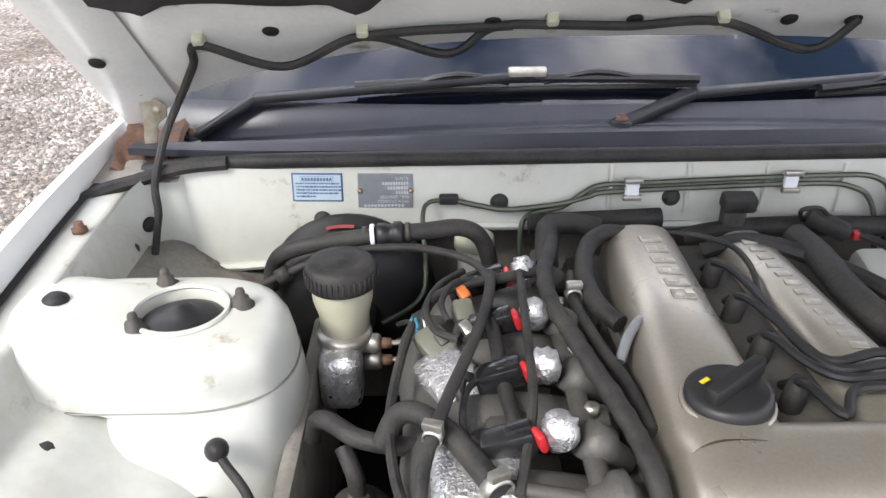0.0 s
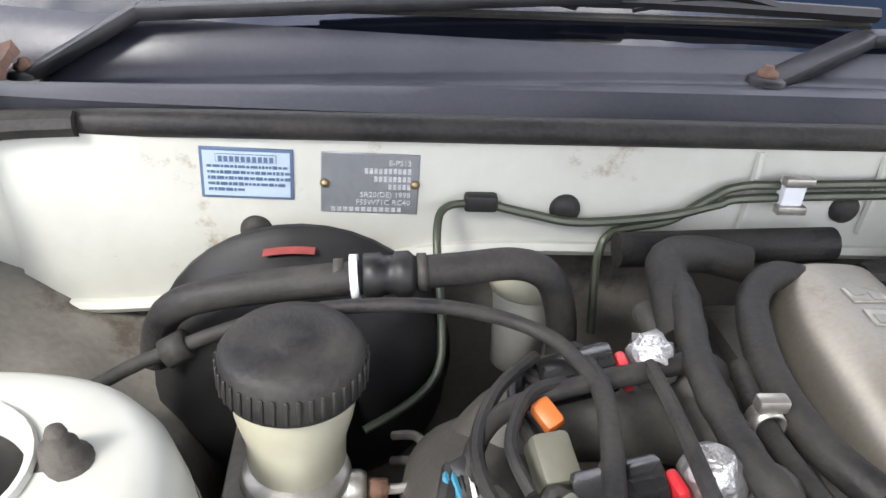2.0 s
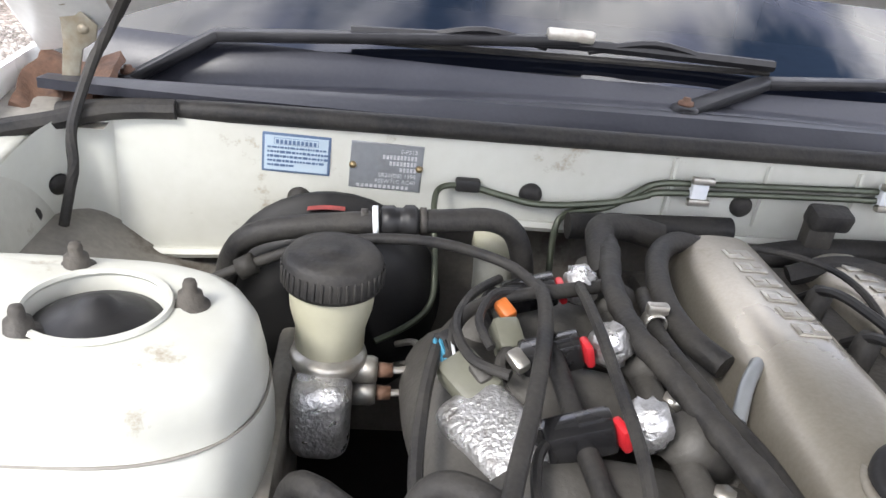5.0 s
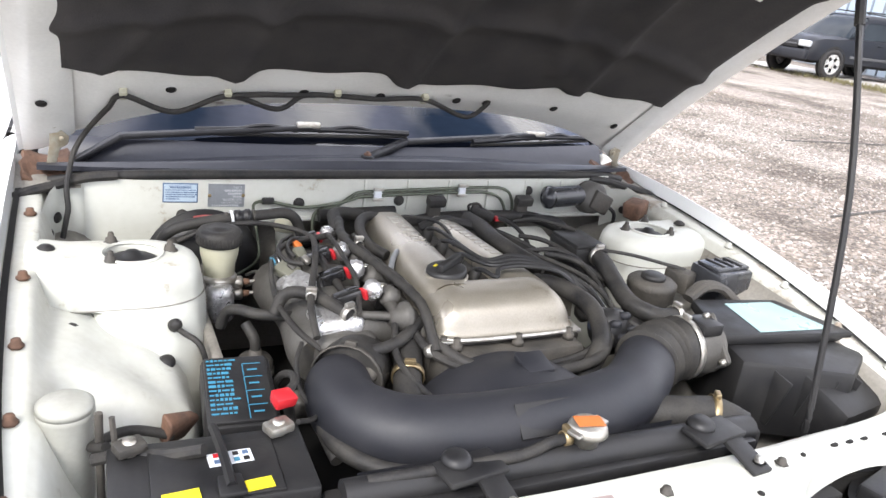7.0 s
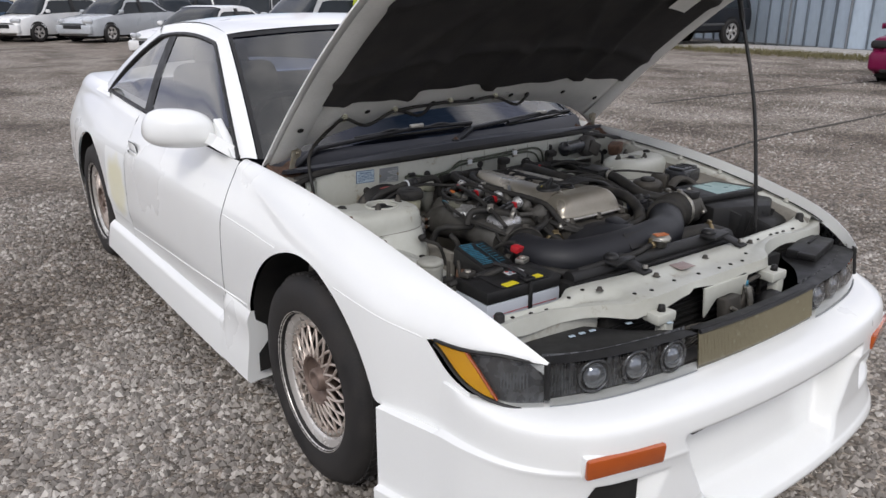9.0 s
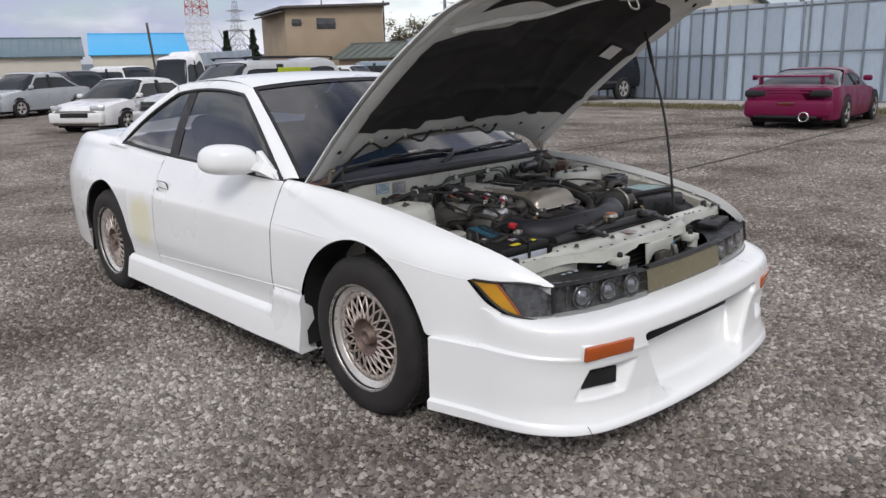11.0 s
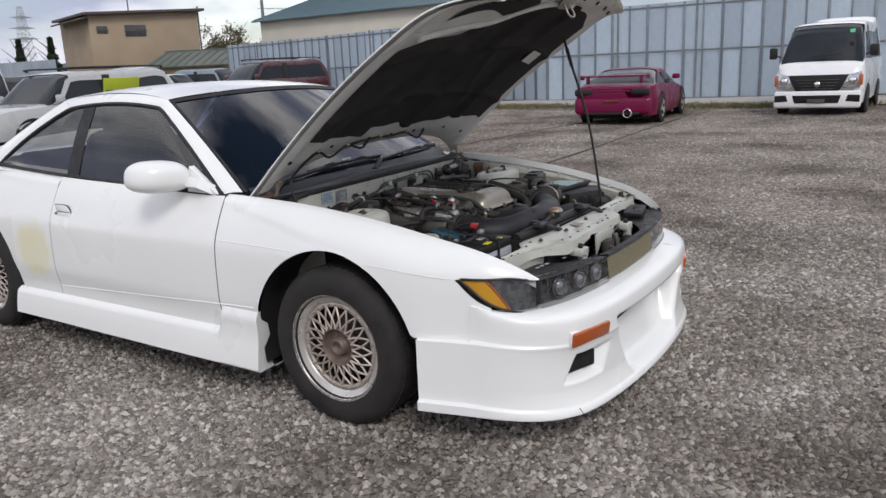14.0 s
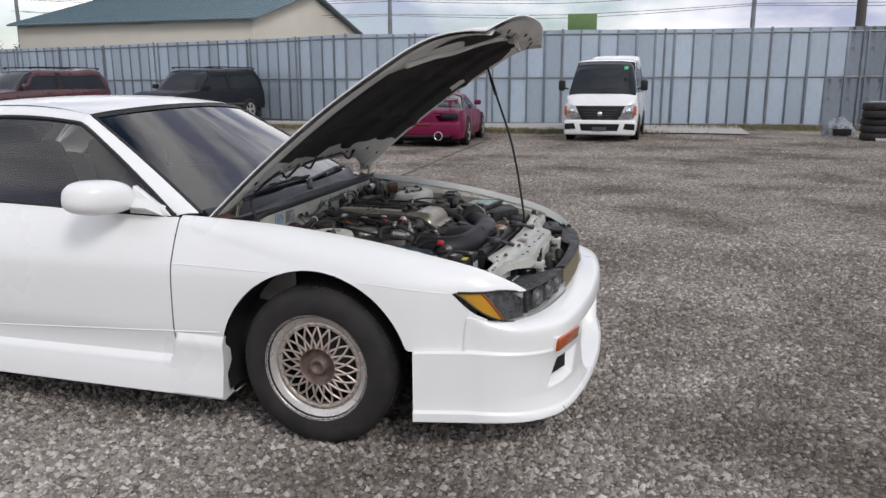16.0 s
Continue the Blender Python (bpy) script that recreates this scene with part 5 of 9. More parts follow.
def roof_at(u, v):
    w = lerp(-1, 1, u)
    y = lerp(1.120, 1.96, v)
    e = along(rail_top, v)
    y = e.y - 0.075 * (1 - w * w) * (1 - v) + 0.09 * (1 - w * w) * v
    hw = CX - e.x
    return Vector((CX + hw * w, y, e.z + 0.032 * (1 - w * w) ** 0.8 + 0.004 * math.sin(v * math.pi)))


part("roof", grid(roof_at, 28, 16), WHITE, car)


def screen_at(u, v):
    w = lerp(-1, 1, u)
    e = along(a_in, v)
    hw = (CX - e.x) - 0.004
    bow = (1 - w * w)
    return Vector((CX + hw * w, e.y - lerp(0.085, 0.075, v) * bow, e.z + lerp(0.010, 0.030, v) * bow - 0.004))


ws = part("windscreen", orient(grid(screen_at, 24, 14), (0, -1, 1)), SCREEN, car, "bluish tinted windscreen")
ws.visible_shadow = False
# black edge band of the screen
for nm, ua, ub, va, vb in (("top", 0, 1, 0.965, 1.0), ("r", 0, 0.011, 0, 1), ("l", 0.989, 1, 0, 1)):
    part("screen_moulding", grid(lambda u, v: screen_at(lerp(ua, ub, u), lerp(va, vb, v)) + Vector((0, -0.002, 0.0035)), 24, 12), BLACK, car)


def rear_screen_at(u, v):
    w = lerp(-1, 1, u)
    e = along(c_top, v)
    hw = CX - e.x
    return Vector((CX + hw * w, e.y + lerp(0.09, 0.04, v) * (1 - w * w), e.z + lerp(0.032, 0.01, v) * (1 - w * w)))


rw = part("rear_screen", orient(grid(rear_screen_at, 16, 10), (0, 1, 1)), PANE, car)
rw.visible_shadow = False

low_edge = [Vector((-0.738, 0.600, 0.828)), Vector((-0.733, 1.45, 0.845)), Vector((-0.716, 2.355, 0.888))]


def side_glass(u, v):
    """u along the belt from the front, v up to the pillars and rail."""
    lo = along(low_edge, u)
    if u < 0.30:
        hi = along(a_out, u / 0.30)
    elif u < 0.72:
        hi = along(rail_low, (u - 0.30) / 0.42)
    else:
        hi = along(c_low, (u - 0.72) / 0.28)
    p = lo * (1 - v) + hi * v
    return p + Vector((0.006, 0, 0)) + Vector((-0.010, 0, 0)) * math.sin(v * math.pi)


def pane_sheet(u0, u1, off=0.0, nu=20):
    return orient(grid(lambda u, v: side_glass(lerp(u0, u1, u), v) + Vector((off, 0, 0)), nu, 8), (-1, 0, 0))


for nm, a, b in (("door_glass", 0.01, 0.60), ("quarter_glass", 0.645, 0.995)):
    for g in both(nm, pane_sheet(a, b), PANE, car):
        g.visible_shadow = False
both("centre_pillar", pane_sheet(0.595, 0.65, -0.003, 4), BLACK, car)
rim_pts = [side_glass(u, 0.0) + Vector((-0.004, 0, 0.004)) for u in np.linspace(0.0, 1.0, 24)]
both("belt_moulding", tube(rim_pts, 0.008, 6, 1), BLACK, car)
top_pts = [side_glass(u, 1.0) + Vector((-0.006, 0, -0.006)) for u in np.linspace(0.0, 1.0, 60)]
both("window_moulding", tube(top_pts, 0.010, 6, 1), BLACK, car)

# door mirror
def mirror_shape():
    bm = bmesh.new()
    bmesh.ops.create_uvsphere(bm, u_segments=28, v_segments=18, radius=1.0)
    for v in bm.verts:
        x, y, z = v.co
        k = lambda c, p: math.copysign(abs(c) ** p, c)
        x, z = k(x, 0.72), k(z, 0.72)
        y = k(y, 0.62) if y > 0 else y
        v.co = Vector((-0.845 + x * 0.108 * (1 - 0.12 * z), 0.850 + y * 0.085 + 0.15 * (-x) * 0.25, 0.905 + z * 0.066 + 0.006 * -x))
    return bm


m_r, m_l = both("door_mirror", mirror_shape(), WHITE, car)
stalk = grid(lambda u, v: Vector((-0.742 - 0.055 * v * (1 - 0.2 * u), lerp(0.64, 0.83, u) + 0.05 * v, lerp(0.832, 0.875, v) + (0.03 * (1 - v) * u) - 0.012)), 6, 4, thick=-0.04)
both("mirror_foot", stalk, WHITE, m_r.parent)
sail = prism([(0.615, 0.828), (0.80, 0.832), (0.775, 0.94)], -0.752, -0.722, 0, 0.004)
both("mirror_sail", sail, WHITE, car)
for s, mob in ((1, m_r), (-1, m_l)):
    mg = prism([(-0.072, -0.040), (0.066, -0.041), (0.072, 0.040), (-0.062, 0.041)], 0, 0.004, 1, 0.0015, pose(CX + s * (-0.845 - CX), 0.932, 0.905, 0, 0, s * -8))
    part("mirror_glass", mg, CHROME, mob)

# door handle: rounded recess with a pull flap and a lock
def handle_outline(k, dz=0.0):
    pts = [(0.062, 0.036), (-0.020, 0.036), (-0.044, 0.028), (-0.060, 0.002), (-0.062, -0.022), (-0.050, -0.036), (0.040, -0.036), (0.054, -0.028), (0.056, -0.004), (0.064, 0.020)]
    return [(1.640 + a * k, 0.700 + b * k + dz) for a, b in pts]


for s in (1, -1):
    xh = side_x(1.64, 0.70)
    lip = prism(handle_outline(1.0), xh - 0.0022, xh + 0.004, 0, 0.001)
    bed = prism(handle_outline(0.93), xh - 0.0034, xh, 0, 0.0008)
    flap = prism([(1.694, 0.700), (1.590, 0.697), (1.586, 0.676), (1.600, 0.670), (1.672, 0.671), (1.690, 0.680)], xh - 0.0075, xh, 0, 0.003)
    # grey strip above the flap: the grip's shadow laid on as colour
    slot = prism([(1.690, 0.706), (1.592, 0.702), (1.590, 0.697), (1.694, 0.700)], xh - 0.0042, xh, 0)
    lock = lathe([(0.0, 0.009), (0.0055, 0.009), (0.0065, 0.0)], pose(xh, 1.700, 0.692, 0, -90, 0), 14)
    if s < 0:
        lip, bed, flap, slot, lock = (mirrored(b) for b in (lip, bed, flap, slot, lock))
    h = part("door_handle", bed, WHITE, door_r if s > 0 else door_l)
    for nm, bm, mt in (("handle_lip", lip, GREYPL), ("handle_flap", flap, WHITE), ("handle_slot_shade", slot, PLATE), ("door_lock", lock, DARK)):
        part(nm, bm, mt, car)
# faded yellow repair patch on the rear quarter
patch_mat = material("yellowed_filler_patch", (0.76, 0.73, 0.52), (0.79, 0.77, 0.64), rough=0.4, scale=9, amount=0.9, bump=0.0)
_n, _l = patch_mat.node_tree.nodes, patch_mat.node_tree.links
_b = _n["Principled BSDF"]
_src = _b.inputs["Base Color"].links[0].from_socket
_co, _mp, _sp, _mx, _no = _n.new("ShaderNodeTexCoord"), _n.new("ShaderNodeMapping"), _n.new("ShaderNodeVectorMath"), _n.new("ShaderNodeMix"), _n.new("ShaderNodeTexNoise")
_no.inputs["Scale"].default_value = 14
_mp.inputs["Location"].default_value, _mp.inputs["Scale"].default_value = (0, -1.92 / 0.19, -0.50 / 0.165), (0, 1 / 0.19, 1 / 0.165)
_sp.operation, _mx.data_type = "LENGTH", "RGBA"
_ad, _rg = _n.new("ShaderNodeMath"), _n.new("ShaderNodeMapRange")
_ad.operation, _ad.inputs[1].default_value = "MULTIPLY_ADD", 0.5
_rg.inputs["From Min"].default_value, _rg.inputs["From Max"].default_value = 0.85, 1.22
_l.new(_co.outputs["Object"], _mp.inputs["Vector"])
_l.new(_co.outputs["Object"], _no.inputs["Vector"])
_l.new(_mp.outputs["Vector"], _sp.inputs[0])
_l.new(_no.outputs["Fac"], _ad.inputs[0])
_l.new(_sp.outputs["Value"], _ad.inputs[2])
_l.new(_ad.outputs[0], _rg.inputs["Value"])
_l.new(_rg.outputs["Result"], _mx.inputs["Factor"])
_l.new(_src, _mx.inputs["A"])
_mx.inputs["B"].default_value = (0.815, 0.825, 0.81, 1)
_l.new(_mx.outputs["Result"], _b.inputs["Base Color"])
part("repair_patch", grid(lambda u, v: Vector((side_x(lerp(1.75, 2.09, u), lerp(0.345, 0.665, v)) - 0.0012, lerp(1.75, 2.09, u), lerp(0.345, 0.665, v))), 16, 16), patch_mat, car, "yellowish patch in the paint")

# ---- front bumper ----
nose = [(-0.812, -0.375), (-0.776, -0.52), (-0.745, -0.625), (-0.66, -0.715), (-0.52, -0.780), (-0.35, -0.815), (-0.17, -0.832), (CX, -0.838)]
nose += [(2 * CX - x, y) for x, y in nose[-2::-1]]
nose_c = catmull([(i, *p) for i, p in enumerate(nose)])
NN = len(nose) - 1


def nose_at(s):
    """Plan point and outward normal at s, 0 to 1 round the nose."""
    t = s * NN
    p, a, b = nose_c(t), nose_c(max(0, t - 0.05)), nose_c(min(NN, t + 0.05))
    d = (b - a).normalized()
    return p, Vector((d.y, -d.x)) * (1 if True else -1)


bump_prof = catmull([(0.0, -0.020, 1.0), (0.05, 0.004, 0.995), (0.13, 0.046, 0.955), (0.21, 0.080, 0.86), (0.26, 0.092, 0.76), (0.32, 0.097, 0.56), (0.41, 0.098, 0.14), (0.44, 0.0985, 0.03), (0.455, 0.0995, 0.0),
                     (0.475, 0.096, -0.010), (0.60, 0.088, -0.075), (0.74, 0.088, -0.150), (0.84, 0.102, -0.212), (0.91, 0.110, -0.226), (0.955, 0.114, -0.240), (0.975, 0.106, -0.247), (1.0, 0.010, -0.250)])
LIP = 0.388
bump_top = catmull([(0.0, 0.405), (0.085, 0.405), (0.096, 0.530), (0.14, 0.517), (0.21, 0.505), (0.5, 0.508)])


def bumper_at(u, v):
    m = min(u, 1 - u)
    p, nrm = nose_at(u)
    o, h = bump_prof(v).x, bump_prof(v).y
    side = min(1.0, max(0.0, (m - 0.10) / 0.19))
    side = side * side * (3 - 2 * side)
    lip = lerp(0.405, LIP, side)
    z = lip + h * (bump_top(m) - lip) if h > 0 else lip + h
    if h > 0 and m < 0.09:
        z = lip + h * 0.0005
    flat = 0.020 if v > 0.44 else 0.002
    o2 = o * side + flat * (1 - side) + (0.016 * (1 - side) if 0.85 < v < 1 else 0)
    if v < 0.05:
        o2 -= 0.012 * (1 - v / 0.05)
    if v == 1:
        o2 -= 0.10
    q = p + nrm * o2
    x, y = q.x - CX, q.y
    # central mouth: a deep tray with slanting ends
    zz = (z - 0.165) / (0.426 - 0.165)
    if 0 < zz < 1:
        half = lerp(0.27, 0.40, zz)
        edge = min(1, max(0, (half - abs(x)) / 0.042)) * min(1, max(0, zz / 0.16)) * min(1, max(0, (1 - zz) / 0.05))
        edge = edge * edge * (3 - 2 * edge)
        y += edge * lerp(0.05, 0.115, zz)
    # small side inlets, with a scooped lower lip
    ex, ez = (abs(x) - 0.535) / 0.085, (z - 0.300) / 0.046
    ex += 0.25 * ez
    if abs(ex) < 1.2 and abs(ez) < 1.2:
        k = min(1, max(0, (1.1 - max(abs(ex), abs(ez))) / 0.5))
        y += 0.045 * k
    return Vector((CX + x, y, z))


bumper = part("front_bumper", grid(bumper_at, 420, 90), WHITE, car, "white aftermarket bumper with lip spoiler", angle=60)
for s in (-1, 1):
    part("inlet_mesh", rbox(pose(CX + s * 0.540, -0.836, 0.302, 0, 0, s * 20), 0.130, 0.012, 0.056, 0.003), DARK, bumper)
part("mouth_slot", prism([(-0.275, 0.352), (0.275, 0.352), (0.300, 0.412), (-0.300, 0.412)], -0.850, -0.79, 1, 0.004, Matrix.Translation((CX, 0, 0))), DARK, bumper)
for s in (-1, 1):
    p = Vector((CX + s * 0.545, -0.884, 0.408))
    rot = pose(p.x, p.y + 0.013, p.z, 6, 0, s * 15)
    part("marker_bezel", rbox(rot @ pose(0, 0.004, 0), 0.198, 0.016, 0.053, 0.005), WHITE, bumper)
    part("marker_lamp", rbox(rot @ pose(0, -0.007, 0), 0.192, 0.016, 0.048, 0.006), AMBER2, bumper, "orange side marker lens")
    part("bumper_seam", tube([(CX + s * (CX + 0.7405 - 0.0 + 0.001 * i), -0.617 - 0.001 * i, z) for i, z in enumerate(np.linspace(0.520, 0.39, 5))], 0.0014, 5, 2), DARK, bumper)
# crack in the lip
part("lip_crack", tube([(-0.640, -0.884, 0.190), (-0.634, -0.893, 0.172), (-0.640, -0.905, 0.160), (-0.632, -0.918, 0.146)], 0.0012, 4, 2), DARK, bumper, "thin dark crack")

# ---- lamps and grille ----
LAMPGREY = material("smoky_lamp_reflector", (0.11, 0.113, 0.12), (0.24, 0.245, 0.25), rough=0.26, metal=0.6, scale=45, amount=0.9, bump=0.05)
PROJ = material("dim_projector_glass", (0.36, 0.375, 0.40), (0.20, 0.21, 0.225), rough=0.1, metal=0.7, scale=30, bump=0.0, coat=0.8)
def face_at(s, z, push=0.0):
    """The lamp front round the nose."""
    p, nrm = nose_at(s)
    lean = (0.60 - z) * 0.20
    q = p + nrm * (push + lean * 0.6 - 0.012)
    return Vector((q.x, q.y, z))


def s_at_x(x):
    lo, hi = 0.0, 1.0
    for _ in range(40):
        mid = (lo + hi) / 2
        if nose_at(mid)[0].x < x:
            lo = mid
        else:
            hi = mid
    return lo


S_LOW, S_TOP = s_at_x(-0.708), s_at_x(-0.752)
S_SIG, S_AMB, S_CORN, S_HL = s_at_x(-0.775), s_at_x(-0.718), s_at_x(-0.625), s_at_x(-0.235)
low_z = catmull([(0.0, 0.615), (S_SIG, 0.606), (s_at_x(-0.762), 0.566), (s_at_x(-0.745), 0.536), (S_AMB, 0.516), (S_CORN, 0.496), (S_HL, 0.500), (0.5, 0.502)])
top_z = catmull([(0.0, 0.618), (S_SIG, 0.618), (S_AMB, 0.620), (S_CORN, 0.603), (S_HL, 0.600), (0.5, 0.600)])


def lamp_sheet(s0, s1, push, za=0.0, zb=1.0, nu=24, nv=8, flip=False):
    def at(u, v):
        s = lerp(s0, s1, u)
        m = min(s, 1 - s)
        return face_at(s, lerp(low_z(m), top_z(m), lerp(za, zb, v)), push)
    return orient(grid(at, nu, nv), (0, -1, 0.1))


for side in (0, 1):
    f = (lambda s: s) if side == 0 else (lambda s: 1 - s)

    def sheet(a, b, push, za=0.0, zb=1.0, nu=24):
        a, b = f(a), f(b)
        return lamp_sheet(min(a, b), max(a, b), push, za, zb, nu)
    sgn = -1 if side == 0 else 1
    hl = part("headlight", sheet(S_CORN, S_HL, -0.036), LAMPGREY, car, "three-lens projector headlight")
    part("lens_cover", sheet(S_CORN + 0.003, S_HL - 0.002, 0.004, 0.05, 0.95), LENS, hl).visible_shadow = False
    for i, x in enumerate((0.535, 0.425, 0.315)):
        s = f(s_at_x(CX - x))
        p = face_at(s, 0.550, -0.018)
        n2 = nose_at(s)[1]
        ang = math.degrees(math.atan2(n2.x, -n2.y))
        mm = pose(p.x, p.y, p.z, 90, 0, ang)
        part("projector_lens", lathe([(0.0, 0.018), (0.015, 0.016), (0.027, 0.009), (0.033, 0.0)], mm, 24), PROJ, hl, "round clear projector lens")
        part("projector_ring", lathe([(0.033, 0.004), (0.038, 0.007), (0.041, 0.0), (0.033, -0.004)], mm, 24, closed=True), LAMPGREY, hl)
        for sx in (-0.046, 0.046):
            q = face_at(f(s_at_x(CX - x + sx * 1.0)), 0.556, -0.03)
            part("reflector_rib", rbox(pose(q.x, q.y, q.z, 0, 0, ang), 0.012, 0.004, 0.06, 0.001), LAMPGREY, hl)
    flutes = bmesh.new()
    for k in range(44):
        s = f(lerp(S_CORN + 0.006, S_HL - 0.004, (k + 0.5) / 44))
        tube([face_at(s, 0.508, -0.030), face_at(s, 0.590, -0.030)], 0.0016, 4, 1, flutes)
    tagged(part("reflector_flutes", flutes, LAMPGREY, hl), kind="stuff")
    part("lens_edge", tube([face_at(f(lerp(S_CORN + 0.003, S_HL - 0.002, k / 20)), low_z(lerp(S_CORN, S_HL, k / 20)) + 0.0095, 0.006) for k in range(21)], 0.0016, 5, 1), PLATE, hl)
    part("lamp_frame", tube([face_at(f(lerp(S_CORN, S_HL, k / 20)), low_z(lerp(S_CORN, S_HL, k / 20)), 0.006) for k in range(21)], 0.006, 6, 1), BLACK, hl)
    part("lamp_divider", tube([face_at(f(S_CORN), z, 0.006) for z in (0.522, 0.55, 0.603)], 0.007, 6, 2), BLACK, hl)
    cl = part("corner_lamp", sheet(S_SIG + 0.002, S_CORN, -0.014), LAMPGREY, car, "clear corner lamp with ribbed reflector")
    part("corner_lens", sheet(S_SIG + 0.004, S_CORN - 0.003, 0.004, 0.05, 0.95), LENS, cl).visible_shadow = False
    for k in range(9):
        s = f(lerp(S_AMB + 0.012, S_CORN - 0.02, k / 8))
        part("reflector_rib", tube([face_at(s, 0.537, -0.012), face_at(s, 0.572, -0.014)], 0.0013, 5, 1), PLATE, cl)
    part("turn_signal", orient(grid(lambda u, v: face_at(f(lerp(S_SIG - 0.004, lerp(S_LOW, S_TOP, v), u)), lerp(low_z(lerp(S_SIG - 0.004, lerp(S_LOW, S_TOP, v), u)) + 0.004, top_z(lerp(S_SIG - 0.004, lerp(S_LOW, S_TOP, v), u)) - 0.006, v), -0.001), 16, 8), (0, -1, 0.1)), AMBER, cl, "amber turn signal lens")
    part("signal_border", tube([face_at(f(lerp(S_LOW, S_TOP, v)), lerp(low_z(lerp(S_LOW, S_TOP, v)) + 0.005, top_z(lerp(S_LOW, S_TOP, v)) - 0.007, v), 0.001) for v in np.linspace(0, 1, 9)], 0.0038, 6, 1), AMBER2, cl, "dark orange beaded border")
    part("lamp_rim", tube([face_at(f(lerp(S_SIG + 0.002, S_CORN, k / 20)), top_z(lerp(S_SIG + 0.002, S_CORN, k / 20)) - 0.002, 0.004) for k in range(21)], 0.004, 6, 1), BLACK, cl)
    part("lamp_rim", tube([face_at(f(lerp(S_SIG + 0.002, S_CORN, k / 20)), low_z(lerp(S_SIG + 0.002, S_CORN, k / 20)) + 0.001, 0.004) for k in range(21)], 0.0035, 6, 1), BLACK, cl)
    # black plastic shroud over the headlight
    shroud_in = catmull([(-0.66, -0.60), (-0.546, -0.580), (-0.40, -0.628), (-0.35, -0.690), (-0.24, -0.770)])
    def shroud_at(u, v):
        s = f(lerp(S_CORN - 0.005, S_HL, u))
        p = face_at(s, 0.604, 0.004)
        inn = Vector((p.x, lerp(p.y, shroud_in(CX - abs(p.x - CX)), v), 0.597 - 0.008 * v * v))
        return inn
    part("lamp_shroud", orient(grid(shroud_at, 20, 8), (0, 0, 1)), BLACK, car, "black plastic headlight shroud")
    for k, (dx, dy) in enumerate(((0.50, -0.662), (0.47, -0.664), (0.44, -0.668), (0.34, -0.69), (0.26, -0.745)) if sgn < 0 else ()):
        part("shroud_label", rbox(pose(CX + sgn * dx, dy, 0.5985, 0, 0, 10 * sgn), 0.016, 0.009, 0.002, 0.0005), PALEBLUE, car)

# grille: smoked panel with fine upright ribs
S0, S1 = S_HL + 0.003, 1 - S_HL - 0.003
gr = part("grille", lamp_sheet(S0, S1, -0.004, 0.02, 0.98, 30, 4), GRILLE, car, "smoked olive ribbed grille panel")
ribs = bmesh.new()
for k in range(96):
    s = lerp(S0, S1, (k + 0.5) / 96)
    tube([face_at(s, 0.515, -0.001), face_at(s, 0.592, -0.001)], 0.0019, 4, 1, ribs)
tagged(part("grille_ribs", ribs, GRILLE_RIB, gr), kind="stuff")
part("grille_trim", tube([face_at(lerp(S0, S1, k / 20), 0.598, 0.002) for k in range(21)], 0.006, 6, 1), BLACK, gr)
part("grille_backing", grid(lambda u, v: face_at(lerp(S0, S1, u), 0.60, lerp(0.0, -0.035, v)) + Vector((0, 0, 0.004 - 0.01 * v)), 20, 3), BLACK, gr)

